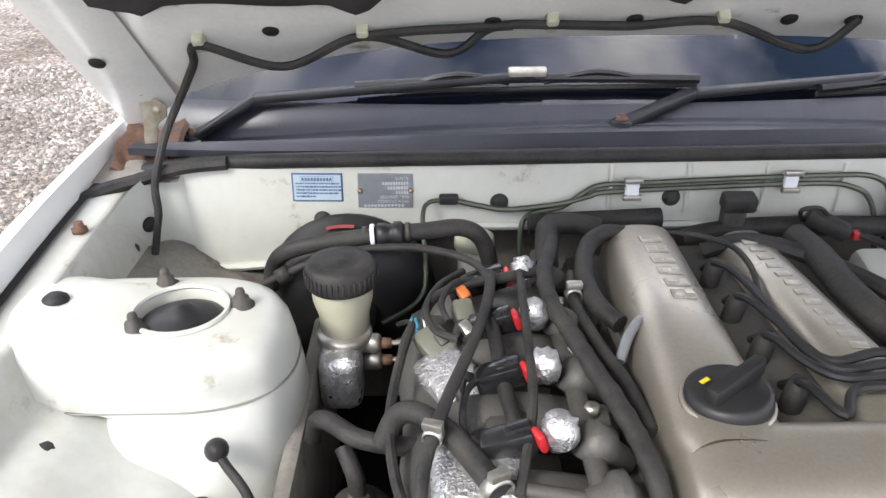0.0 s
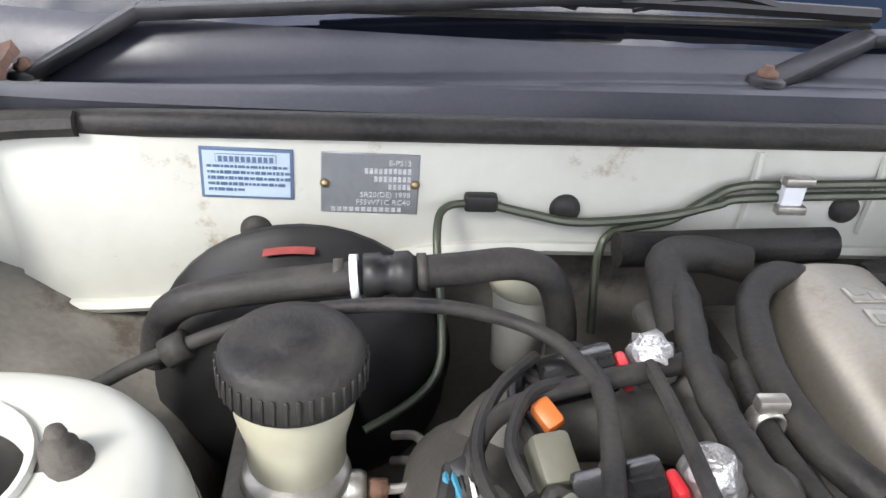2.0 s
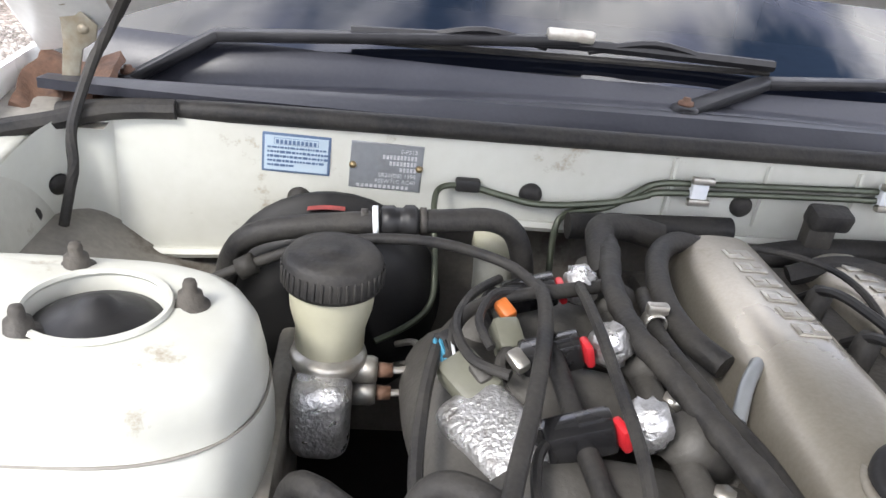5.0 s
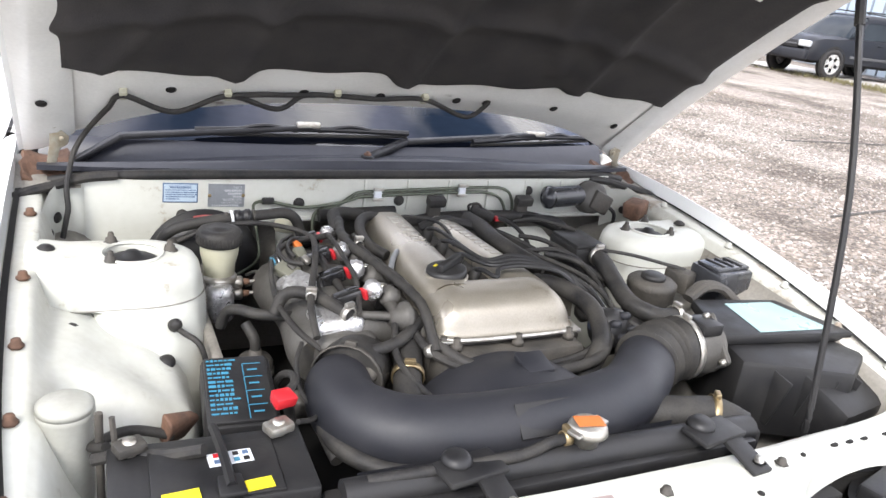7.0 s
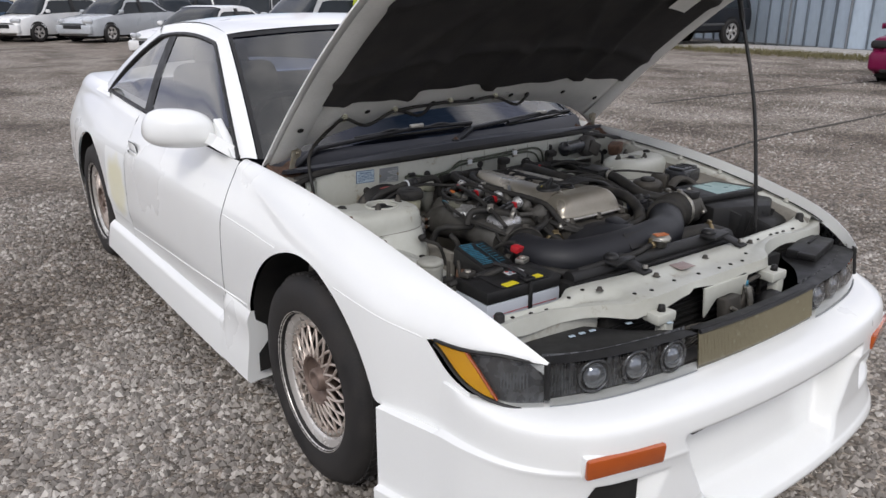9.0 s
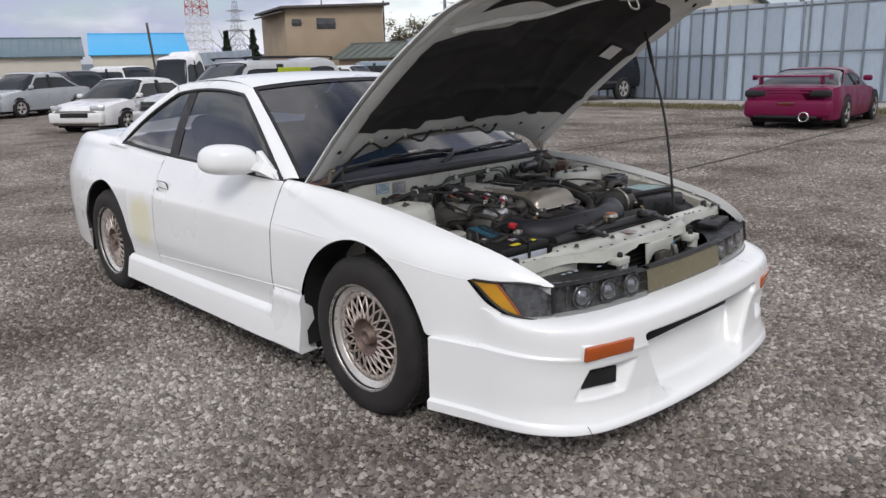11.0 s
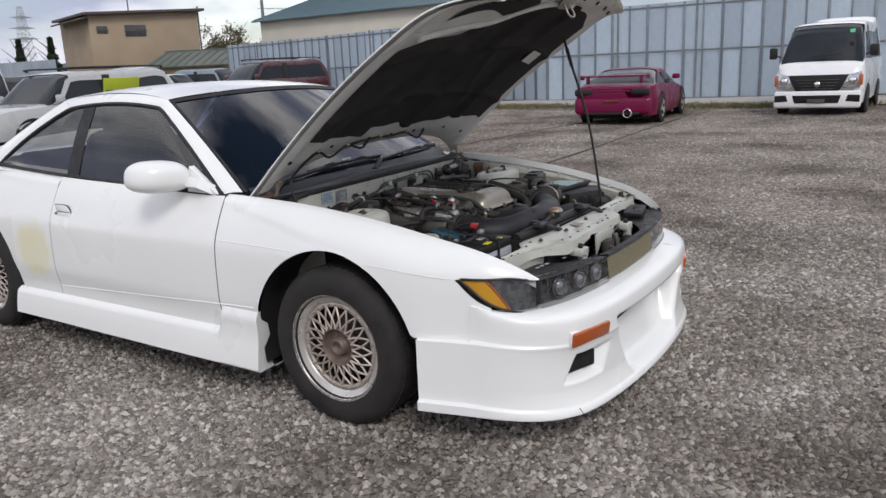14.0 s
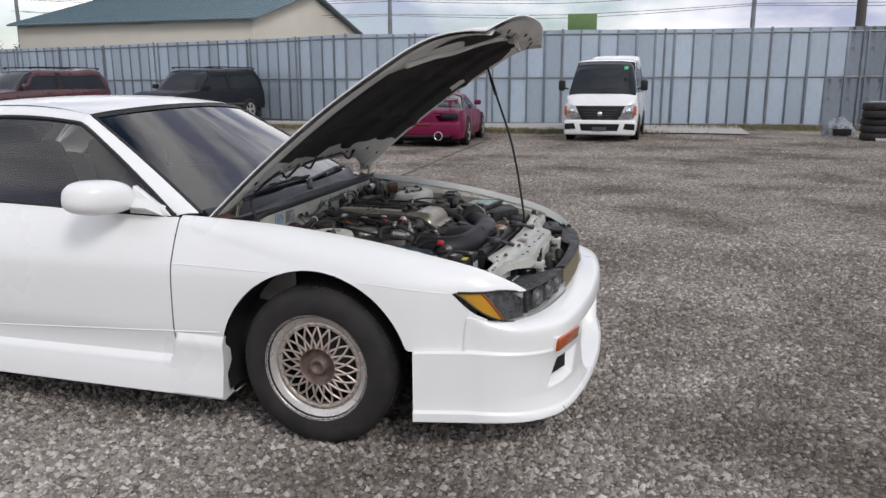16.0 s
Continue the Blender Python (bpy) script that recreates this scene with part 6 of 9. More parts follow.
# ---- wheels ----
def wheel(y, turn=0.0):
    """One wheel with its face outward on the -x side."""
    m = pose(-0.80, y, 0.303, 0, -90, 0)
    w = part("wheel", lathe([(0.196, -0.092), (0.205, -0.098), (0.25, -0.104), (0.286, -0.094), (0.300, -0.075), (0.303, -0.03), (0.303, 0.03), (0.300, 0.070), (0.286, 0.092), (0.25, 0.103), (0.212, 0.100),
                             (0.200, 0.094), (0.194, 0.086)], m @ pose(0, 0, -0.075), 64, None, True), TYRE, car, "black road tyre on a mesh rim")
    tread = bmesh.new()
    for k in range(60):
        a = 2 * math.pi * k / 60
        for zz in (-0.06, 0.055):
            rbox(m @ pose(0, 0, -0.075, 0, 0, math.degrees(a)) @ pose(0.3022, 0, zz, 0, 0, 0), 0.006, 0.022, 0.024, 0.0, tread)
    tagged(part("tread", tread, TYRE, w), kind="stuff")
    part("rim_lip", lathe([(0.197, 0.016), (0.203, 0.021), (0.210, 0.018), (0.209, 0.008), (0.197, 0.006), (0.190, 0.002), (0.178, -0.002), (0.171, -0.006), (0.169, -0.014), (0.168, -0.040), (0.190, -0.05)], m, 56, closed=True), RIM, w, "polished aluminium rim lip")
    part("rim_barrel", lathe([(0.160, -0.03), (0.165, -0.09), (0.165, -0.16), (0.162, -0.16), (0.162, -0.09), (0.157, -0.03)], m, 40, None, True), DARK, w)
    part("brake_disc", lathe([(0.0, -0.070), (0.135, -0.070), (0.135, -0.082), (0.0, -0.082)], m, 30), ENGINE, w)
    for k in range(20):
        for sgn in (-1, 1):
            a0, a1 = 2 * math.pi * k / 20, 2 * math.pi * (k + sgn) / 20
            p = [Vector((0.071 * math.cos(a0), 0.071 * math.sin(a0), 0.001)), Vector((0.112 * math.cos((a0 + a1) / 2), 0.112 * math.sin((a0 + a1) / 2), 0.0012 * sgn - 0.003)),
                 Vector((0.154 * math.cos(a1), 0.154 * math.sin(a1), -0.010))]
            part("spoke", tube([m @ q for q in p], 0.0042, 5, 3), SPOKE, w)
    part("hub", lathe([(0.0, -0.006), (0.018, -0.006), (0.020, 0.006), (0.029, 0.006), (0.033, 0.0), (0.035, -0.024), (0.059, -0.026), (0.065, -0.006), (0.068, 0.003), (0.075, 0.003), (0.078, -0.01), (0.076, -0.03), (0.0, -0.04)], m, 40), HUBCAP, w, "dusty brown open centre hub")
    part("bolt_flange", lathe([(0.1505, -0.012), (0.153, -0.008), (0.168, -0.007), (0.170, -0.012), (0.168, -0.03), (0.152, -0.03)], m, 56, closed=True), SPOKE, w)
    for k in range(32):
        a = 2 * math.pi * k / 32
        part("rim_bolt", lathe([(0.0, 0.0045), (0.0045, 0.0035), (0.0052, 0.0)], m @ pose(0.1605 * math.cos(a), 0.1605 * math.sin(a), -0.0072), 6), STEEL, w)
    return w


for y in (0.0, 2.475):
    wheel(y)
    # the far side's wheels are hardly seen
    m = pose(2 * CX + 0.80, y, 0.303, 0, 90, 0)
    fw = part("wheel", lathe([(0.194, 0.010), (0.212, 0.024), (0.25, 0.028), (0.286, 0.016), (0.300, -0.005), (0.303, -0.075), (0.300, -0.145), (0.286, -0.17), (0.196, -0.17)], m, 48), TYRE, car)
    part("rim_lip", lathe([(0.0, -0.01), (0.17, -0.02), (0.19, 0.0), (0.205, 0.014), (0.198, -0.02), (0.0, -0.04)], m, 40), RIM, fw)
part("underbody", rbox(pose(CX, 1.35, 0.30), 1.30, 4.1, 0.14, 0.03), DARK, car)

# ---- cabin ----
part("cabin_floor", rbox(pose(CX, 1.55, 0.36), 1.50, 2.0, 0.06, 0.02), SEAT, car)
part("dashboard", rbox(pose(CX, 0.80, 0.74, 12), 1.36, 0.36, 0.16, 0.05), BLACK, car)
for s in (-1, 1):
    part("seat_base", rbox(pose(CX + s * 0.36, 1.32, 0.50, 8), 0.50, 0.52, 0.16, 0.05, seg=3), SEAT, car)
    part("seat_back", rbox(pose(CX + s * 0.36, 1.66, 0.78, -16), 0.48, 0.15, 0.56, 0.06, seg=3), SEAT, car)
    part("headrest", rbox(pose(CX + s * 0.36, 1.76, 1.065, -12), 0.25, 0.09, 0.14, 0.04, seg=3), SEAT, car)
    both("door_card", grid(lambda u, v: Vector((-0.70, lerp(0.6, 1.75, u), lerp(0.35, 0.83, v))), 2, 2), SEAT, car) if s < 0 else None
part("rear_bench", rbox(pose(CX, 2.35, 0.66, -20), 1.25, 0.2, 0.55, 0.06), SEAT, car)
part("parcel_shelf", rbox(pose(CX, 2.52, 0.86), 1.25, 0.4, 0.03, 0.01), SEAT, car)
bm = bmesh.new()
sw = pose(CX - 0.36, 1.02, 0.80, 65)
tube([sw @ Vector((0.18 * math.cos(a), 0.18 * math.sin(a), 0)) for a in np.linspace(0, 2 * math.pi, 25)], 0.014, 8, 2, bm)
part("steering_wheel", bm, BLACK, car)
part("steering_hub", rbox(sw, 0.30, 0.06, 0.03, 0.01), BLACK, car)
part("cabin_mirror", rbox(pose(CX, 1.02, 1.13, 10), 0.22, 0.03, 0.06, 0.012), BLACK, car)
# ---- hood, raised on its rear hinges ----
HOOD = 44.5
hinge_m = Matrix.Translation((CX, 0.462, 0.864)) @ Matrix.Rotation(radians(-HOOD), 4, "X") @ Matrix.Translation((-CX, -0.44, -0.850))


def hood_ends(w):
    """Rear and front edge of the closed hood."""
    return 0.28 + 0.195 * abs(w) ** 3.2, -0.735 - 0.105 * (1 - abs(w) ** 2.6)


def hood_flat(w, t):
    """The closed hood: w across -1..1, t from the rear edge 0 to the nose 1."""
    y0, y1 = hood_ends(w)
    y = lerp(y0, y1, t)
    g = gap(max(y, -0.738))
    hw = (CX - g.x) - 0.006
    if t > 0.78:
        hw *= 1 - 0.085 * ((t - 0.78) / 0.22) ** 2
    z = g.y + 0.030 * (1 - w * w) * (1 - 0.35 * t) - 0.002
    if t > 0.86:
        z -= 0.028 * ((t - 0.86) / 0.14) ** 2
    return Vector((CX + hw * w, y, z))


hood = part("hood", grid(lambda u, v: hinge_m @ hood_flat(lerp(-1, 1, u), v), 44, 44, thick=0.005), WHITE, car, "raised white hood")


def under_y(w, y, drop):
    """A point under the hood by its closed place along the car."""
    a, b = hood_ends(w)
    return under(w, (a - y) / (a - b), drop)


def under(w, t, drop):
    p = hood_flat(w, t)
    return hinge_m @ (p - Vector((0, 0, drop)))


UNDER = material("hood_underside_paint", (0.72, 0.72, 0.69), (0.52, 0.52, 0.49), rough=0.4, scale=7, amount=0.8, bump=0.03, coat=0.3,
                 stain=(0.20, 0.18, 0.15), stain_scale=9, stain_at=0.64)


def ring_sheet(w0, w1, t0, t1, drop, nu=24, nv=8, wav=0.0):
    return grid(lambda u, v: under(lerp(w0, w1, u), lerp(t0, t1, v), drop + 0.012 * math.sin(math.pi * (v if wav == 0 else u))), nu, nv)


part("inner_frame_rear", grid(lambda u, v: under_y(lerp(-0.985, 0.985, u), lerp(hood_ends(lerp(-0.985, 0.985, u))[0] - 0.012, 0.10, v), (0.010 + 0.016 * math.sin(min(1, v * 1.5) * math.pi * 0.6)) * (1 if abs(u - 0.5) < 0.42 else 0.35)), 60, 10), UNDER, hood)
part("inner_frame_front", ring_sheet(-0.97, 0.97, 0.60, 0.985, 0.012, 40, 20), UNDER, hood)
part("inner_frame_side", ring_sheet(-0.985, -0.86, 0.012, 0.985, 0.012, 6, 30, 1), UNDER, hood)
part("inner_frame_side", ring_sheet(0.86, 0.985, 0.012, 0.985, 0.012, 6, 30, 1), UNDER, hood)


def pad_at(u, v):
    """The insulation pad, with pressed ribs and a scalloped rear edge."""
    w = lerp(-0.90, 0.90, u)
    y_e = 0.150 + 0.014 * math.sin(w * 8.0 + 0.6) + 0.008 * math.sin(w * 21 + 1)
    a, b = hood_ends(w)
    edge = (a - y_e) / (a - b)
    k = min(1, max(0, (-w - 0.10) / 0.40))
    front = 0.885 - 0.19 * k * k * (3 - 2 * k) - 0.012 * abs(math.sin(w * 9)) - 0.05 * max(0, w - 0.6) / 0.3
    t = lerp(edge, front, v)
    d = 0.030
    for line, slant in ((-0.75, 0.9), (0.35, -0.8)):
        d += 0.010 * math.exp(-((w - line - slant * (t - 0.25)) / 0.03) ** 2) * (0.2 < t < 0.75)
    for line in (-0.52, -0.05, 0.52):
        d += 0.024 * math.exp(-((w - line * (1 - 0.35 * t)) / 0.035) ** 2)
    for line in (0.33, 0.62):
        d += 0.010 * math.exp(-((t - line) / 0.02) ** 2)
    d -= 0.018 * (min(1, min(u, 1 - u, v, 1 - v) / 0.03) < 1) * (1 - min(u, 1 - u, v, 1 - v) / 0.03)
    return under(w, t, d)


part("insulation_pad", grid(pad_at, 90, 70), PAD, hood, "black felt insulation pad")
def pocket_at(u, v):
    w = lerp(-0.80, -0.16, u)
    t = lerp(0.80 + 0.03 * math.sin(u * 5), 0.915 - 0.05 * (2 * u - 1) ** 2, v)
    e = min(1, 8 * min(u, 1 - u), 5 * min(v, 1 - v))
    return under(w, t, 0.0255 + 0.004 * e)


part("frame_pocket", grid(pocket_at, 30, 10), PAD, hood, "dark pocket in the hood frame")
part("frame_ridge", tube([under(w, t, 0.030) for w, t in ((-0.86, 0.735), (-0.60, 0.735), (-0.36, 0.745), (-0.20, 0.82), (-0.06, 0.875), (0.2, 0.885))], 0.011, 8, 5), UNDER, hood)
for w, t, a, b in ((0.60, 0.58, 0.12, 0.07),):
    part("pad_opening", grid(lambda u, v: under(w + a * (u - 0.5) * 1.2, t + b * (v - 0.5), 0.0435), 4, 4), UNDER, hood)
for w in (-0.93, -0.64, -0.30, -0.08, 0.16, 0.26, 0.5, 0.78):
    q, q2 = under_y(w, 0.205 + 0.05 * (abs(w) > 0.7), 0.0275), under_y(w, 0.205 + 0.05 * (abs(w) > 0.7), 0.0)
    mm = (q - q2).normalized().to_track_quat("Z", "Y").to_matrix().to_4x4()
    part("frame_hole", lathe([(0.0, 0.0), (0.009, 0.0), (0.010, -0.002)], Matrix.Translation(q) @ mm, 14), DARK, hood)
for w in (-0.80, -0.62, -0.35, 0.22, 0.45, 0.66, 0.84):
    q, q2 = under(w, 0.93, 0.0265), under(w, 0.93, 0.0)
    mm = (q - q2).normalized().to_track_quat("Z", "Y").to_matrix().to_4x4()
    part("frame_hole", lathe([(0.0, 0.0), (0.010, 0.0), (0.011, -0.002)], Matrix.Translation(q) @ mm, 14), DARK, hood)
q = under(0.02, 0.90, 0.035)
striker = part("hood_striker", rbox(Matrix.Translation(q) @ pose(0, 0, 0, -HOOD), 0.09, 0.05, 0.012, 0.003), STEEL, hood, "zinc hood striker")
part("striker_loop", tube([q + Vector((-0.025, 0, 0)), q + Vector((-0.025, -0.02, -0.045)), q + Vector((0.025, -0.02, -0.045)), q + Vector((0.025, 0, 0))], 0.004, 8, 4), STEEL, hood)
# washer hose clipped along the rear of the hood
hose = [(-0.648, 0.280, 0.640), (-0.641, 0.286, 0.69), (-0.632, 0.294, 0.736), (-0.628, 0.298, 0.758), (-0.629, 0.308, 0.795), (-0.619, 0.338, 0.842), (-0.608, 0.350, 0.868), (-0.589, 0.345, 0.899), (-0.555, 0.305, 0.948)]
wire_w = [(-0.75, 0.213, 0.035), (-0.63, 0.250, 0.048), (-0.50, 0.213, 0.034), (-0.37, 0.232, 0.05), (-0.30, 0.210, 0.030), (-0.21, 0.200, 0.034), (-0.09, 0.205, 0.034), (0.05, 0.197, 0.034), (0.20, 0.232, 0.05), (0.265, 0.200, 0.028)]
hose += [tuple(under_y(*q)) for q in wire_w]
part("washer_hose", tube(hose, 0.0052, 8, 8), RUBBER, car, "black washer hose clipped under the hood")
part("washer_hose", tube([tuple(under_y(*q)) for q in ((-0.50, 0.213, 0.034), (-0.42, 0.205, 0.034), (-0.35, 0.203, 0.034), (-0.27, 0.200, 0.034))], 0.0052, 8, 8), RUBBER, car)
for w, y in ((-0.75, 0.213), (-0.50, 0.213), (-0.21, 0.200), (0.05, 0.197)):
    part("hose_clip", rbox(Matrix.Translation(under_y(w, y, 0.030)) @ pose(0, 0, 0, -HOOD), 0.014, 0.024, 0.016, 0.003), FLUID, hood)

# hinges: a pressed plate from the hood down to the cowl side
for s in (-1, 1):
    out = [(-0.690, 0.893), (-0.669, 0.904), (-0.652, 0.905), (-0.643, 0.893), (-0.647, 0.881), (-0.633, 0.868), (-0.636, 0.853), (-0.650, 0.843), (-0.661, 0.800), (-0.676, 0.806), (-0.668, 0.850), (-0.667, 0.872), (-0.680, 0.884)]
    pl = prism(out, 0.404, 0.408, 1, 0.001, Matrix.Translation((0.011, -0.03, 0.007)))
    for v_ in pl.verts:
        v_.co.y += max(0, 0.895 - v_.co.z) * 0.15
    marks = [lathe([(0, 0.012), (0.006, 0.012), (0.007, 0.004), (0.013, 0.003), (0.013, 0)], pose(-0.648, 0.374, 0.900, 90), 12), lathe([(0, 0.010), (0.005, 0.010), (0.006, 0.003), (0.011, 0.002), (0.011, 0)], pose(-0.635, 0.384, 0.871, 90), 12)]
    base = jitter(grid(lambda u, v: Vector((lerp(-0.705, -0.628, u), lerp(0.352, 0.455, v), 0.802 + 0.03 * v - 0.012 * math.sin(u * math.pi))), 12, 12, thick=0.01), 0.008, 40)
    if s > 0:
        pl, base, marks = mirrored(pl), mirrored(base), [mirrored(q) for q in marks]
    hg = part("hood_hinge", pl, HINGE, car, "tarnished zinc hood hinge")
    for q in marks:
        part("hinge_bolt", q, HINGE, hg)
    part("hinge_base", base, RUST, hg)
    tray = grid(lambda u, v: Vector((lerp(-0.735, -0.605, u), lerp(0.32, 0.49, v), 0.790 + 0.02 * v)), 8, 8)
    part("hinge_tray", tray if s < 0 else mirrored(tray), GRIME_SHADE, car)

# prop rod
part("hood_prop", tube([(0.430, -0.535, 0.645), (0.428, -0.530, 0.72), (0.454, -0.466, 1.02), (0.484, -0.366, 1.29), (0.496, -0.330, 1.39)], 0.0055, 8, 5), BLACK, car, "thin black hood prop rod")
part("prop_grip", tube([(0.481, -0.376, 1.262), (0.491, -0.346, 1.345)], 0.008, 8, 1), RUBBER, car)

# ---- engine bay shell ----
def wall_low(x):
    return 0.655 + 0.060 * min(1, max(0, (x + 0.50) / 0.23))


part("firewall", grid(lambda u, v: Vector((lerp(-0.600, 0.640, u), 0.338, lerp(wall_low(lerp(-0.600, 0.640, u)), 0.803 + 0.016 * u, v))), 60, 12, thick=-0.004), CREAM, car, "cream painted firewall")
part("firewall_flange", tube([(lerp(-0.60, 0.64, k / 20), 0.332, wall_low(lerp(-0.60, 0.64, k / 20)) + 0.002) for k in range(21)], 0.006, 6, 2), CREAM, car)
# low wall and corner: grime plus the shade under the cowl, put into the colour
part("lower_firewall", grid(lambda u, v: Vector((lerp(-0.68, 0.72, u), 0.40, lerp(0.25, 0.74, v))), 10, 6), GRIME_SHADE, car)
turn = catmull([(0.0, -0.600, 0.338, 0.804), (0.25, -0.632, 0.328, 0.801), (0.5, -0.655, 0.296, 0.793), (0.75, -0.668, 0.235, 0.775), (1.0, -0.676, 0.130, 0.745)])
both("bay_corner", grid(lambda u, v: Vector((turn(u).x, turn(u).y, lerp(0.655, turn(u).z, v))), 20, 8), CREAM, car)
both("bay_corner", grid(lambda u, v: Vector((turn(u).x - 0.004, turn(u).y + 0.004, lerp(0.50, 0.66, v))), 20, 4), GRIME_SHADE, car)
for dx, dz in ((0.42, 0.735), (0.62, 0.715)):
    q = turn(dx)
    both("panel_plug", lathe([(0, 0.004), (0.008, 0.003), (0.011, 0.0)], pose(q.x + 0.002, q.y - 0.001, dz, 90, 0, 52), 14), RUBBER, car)
for k in range(7):
    x = (0.0 + 0.105 * k) - 0.03
    part("firewall_rib", tube([(x, 0.333, 0.735), (x, 0.331, 0.775), (x, 0.334, 0.805)], 0.0035, 6, 3), CREAM, car)

# cowl panel under the screen
def cowl_at(u, v):
    w = lerp(-1, 1, u)
    x = CX + 0.70 * w
    back = max(0, (v - 0.7) / 0.3)
    z = 0.812 + 0.013 * u + 0.010 * min(1, v / 0.12) + 0.006 * v - 0.050 * w * w * min(1, v * 2.0) * (1 - back * back * (3 - 2 * back)) + 0.012 * back
    z += 0.0035 * (abs(v - 0.20) < 0.035) - 0.0025 * (0.42 < v < 0.46) - 0.004 * max(0, 1 - abs(v - 0.33) / 0.06) * (-0.80 < w < -0.25)
    return Vector((x, lerp(0.345 + 0.02 * abs(w) ** 6, 0.520 - 0.075 * (1 - w * w), v), z))


part("cowl", grid(cowl_at, 60, 24, thick=-0.01), COWL, car, "faded black plastic windscreen cowl")
part("cowl_seal", tube([(lerp(-0.66, 0.70, k / 24), 0.334 + 0.03 * abs(k / 12 - 1) ** 6, 0.812 + 0.013 * k / 24 - 0.022 * abs(k / 12 - 1) ** 8) for k in range(25)], 0.0105, 12, 2), RUBBER, car, "black rubber weatherstrip")
for x, y in ((-0.387, 0.450), (-0.067, 0.424), (0.106, 0.424), (0.36, 0.44)):
    part("cowl_screw", lathe([(0, 0.002), (0.004, 0.002), (0.006, 0.0), (0.006, -0.004)], pose(x, y, cowl_at((x - CX + 0.70) / 1.40, 0.65).z + 0.002), 12), STEEL, car)
slot = bmesh.new()
for k in range(34):
    for r in range(2):
        rbox(pose(-0.545 + 0.0075 * k, 0.400 + 0.012 * r, cowl_at((-0.545 + 0.0075 * k - CX + 0.70) / 1.40, 0.4).z + 0.001, 0, 0, 35), 0.004, 0.010, 0.003, 0, slot)
tagged(part("cowl_vent", slot, DARK, car), kind="stuff")

for sg in (0, 1):
    sl = tube([(-0.735, 0.270, 0.772), (-0.700, 0.300, 0.786), (-0.655, 0.318, 0.794), (-0.60, 0.332, 0.806), (-0.54, 0.334, 0.811)], 0.0098, 8, 5)
    part("cowl_seal", sl if sg == 0 else mirrored(sl), RUBBER, car)
# wipers
WIPER = material("worn_wiper_black", (0.005, 0.005, 0.006), (0.016, 0.016, 0.018), rough=0.40, spec=0.28, scale=30, amount=0.8, bump=0.05)


def wiper(px, py, elbow, tip, lo, hi):
    p, e, t_ = Vector((px, py, 0.839 if px > -0.3 else 0.803)), Vector(elbow), Vector(tip)
    arm = bmesh.new()
    for a_, b_, w0, w1 in ((p + (p - e).normalized() * 0.014, e, 0.026, 0.023), (e - (e - p).normalized() * 0.004, t_, 0.023, 0.013)):
        d_ = b_ - a_
        m_ = Matrix.Translation((a_ + b_) / 2) @ d_.to_track_quat("X", "Z").to_matrix().to_4x4()
        seg_ = rbox(Matrix(), d_.length, 1.0, 0.013, 0.0)
        for v_ in seg_.verts:
            v_.co.y *= w0 if v_.co.x < 0 else w1
        bmesh.ops.bevel(seg_, geom=seg_.edges[:], offset=0.004, segments=2, affect="EDGES", profile=0.5)
        seg_.transform(m_)
        me_ = bpy.data.meshes.new("tmp")
        seg_.to_mesh(me_)
        arm.from_mesh(me_)
        seg_.free()
        bpy.data.meshes.remove(me_)
    w = part("wiper", arm, WIPER, car, "faded black wiper arm")
    part("wiper_pivot", lathe([(0, 0.016), (0.004, 0.016), (0.0048, 0.012), (0.0085, 0.0115), (0.0092, 0.006)], pose(px, py, 0.839 if px > -0.3 else 0.803), 12), RUST, w, "rusty wiper spindle nut")
    part("pivot_cup", lathe([(0, 0.0075), (0.012, 0.0075), (0.0155, 0.005), (0.0165, -0.004), (0.015, -0.02)], pose(px, py, 0.839 if px > -0.3 else 0.803), 20), WIPER, w)
    d = (Vector(hi) - Vector(lo))
    part("wiper_blade", tube([lo, Vector(lo) + d * 0.5 + Vector((0, 0, 0.006)), hi], 0.007, 6, 6), WIPER, w)
    part("wiper_rubber", tube([Vector(lo) + Vector((0, 0.006, -0.010)), Vector(hi) + Vector((0, 0.006, -0.010))], 0.004, 6, 2), RUBBER, w)
    for a, b in ((0.15, 0.45), (0.55, 0.85)):
        part("blade_bridge", tube([Vector(lo) + d * a, Vector(lo) + d * (a + b) / 2 + Vector((0, -0.003, 0.014)), Vector(lo) + d * b], 0.0045, 6, 5), WIPER, w)
    part("wiper_clip", rbox(Matrix.Translation(Vector(lo) + d * 0.5 + Vector((0, -0.004, 0.016))), 0.055, 0.012, 0.014, 0.003), STEEL, w, "worn bare metal blade clip")


wiper(-0.620, 0.455, (-0.524, 0.470, 0.860), (-0.12, 0.462, 0.892), (-0.38, 0.470, 0.876), (0.114, 0.460, 0.886))
wiper(-0.008, 0.396, (0.106, 0.452, 0.868), (0.50, 0.490, 0.888), (0.29, 0.455, 0.872), (0.70, 0.530, 0.876))

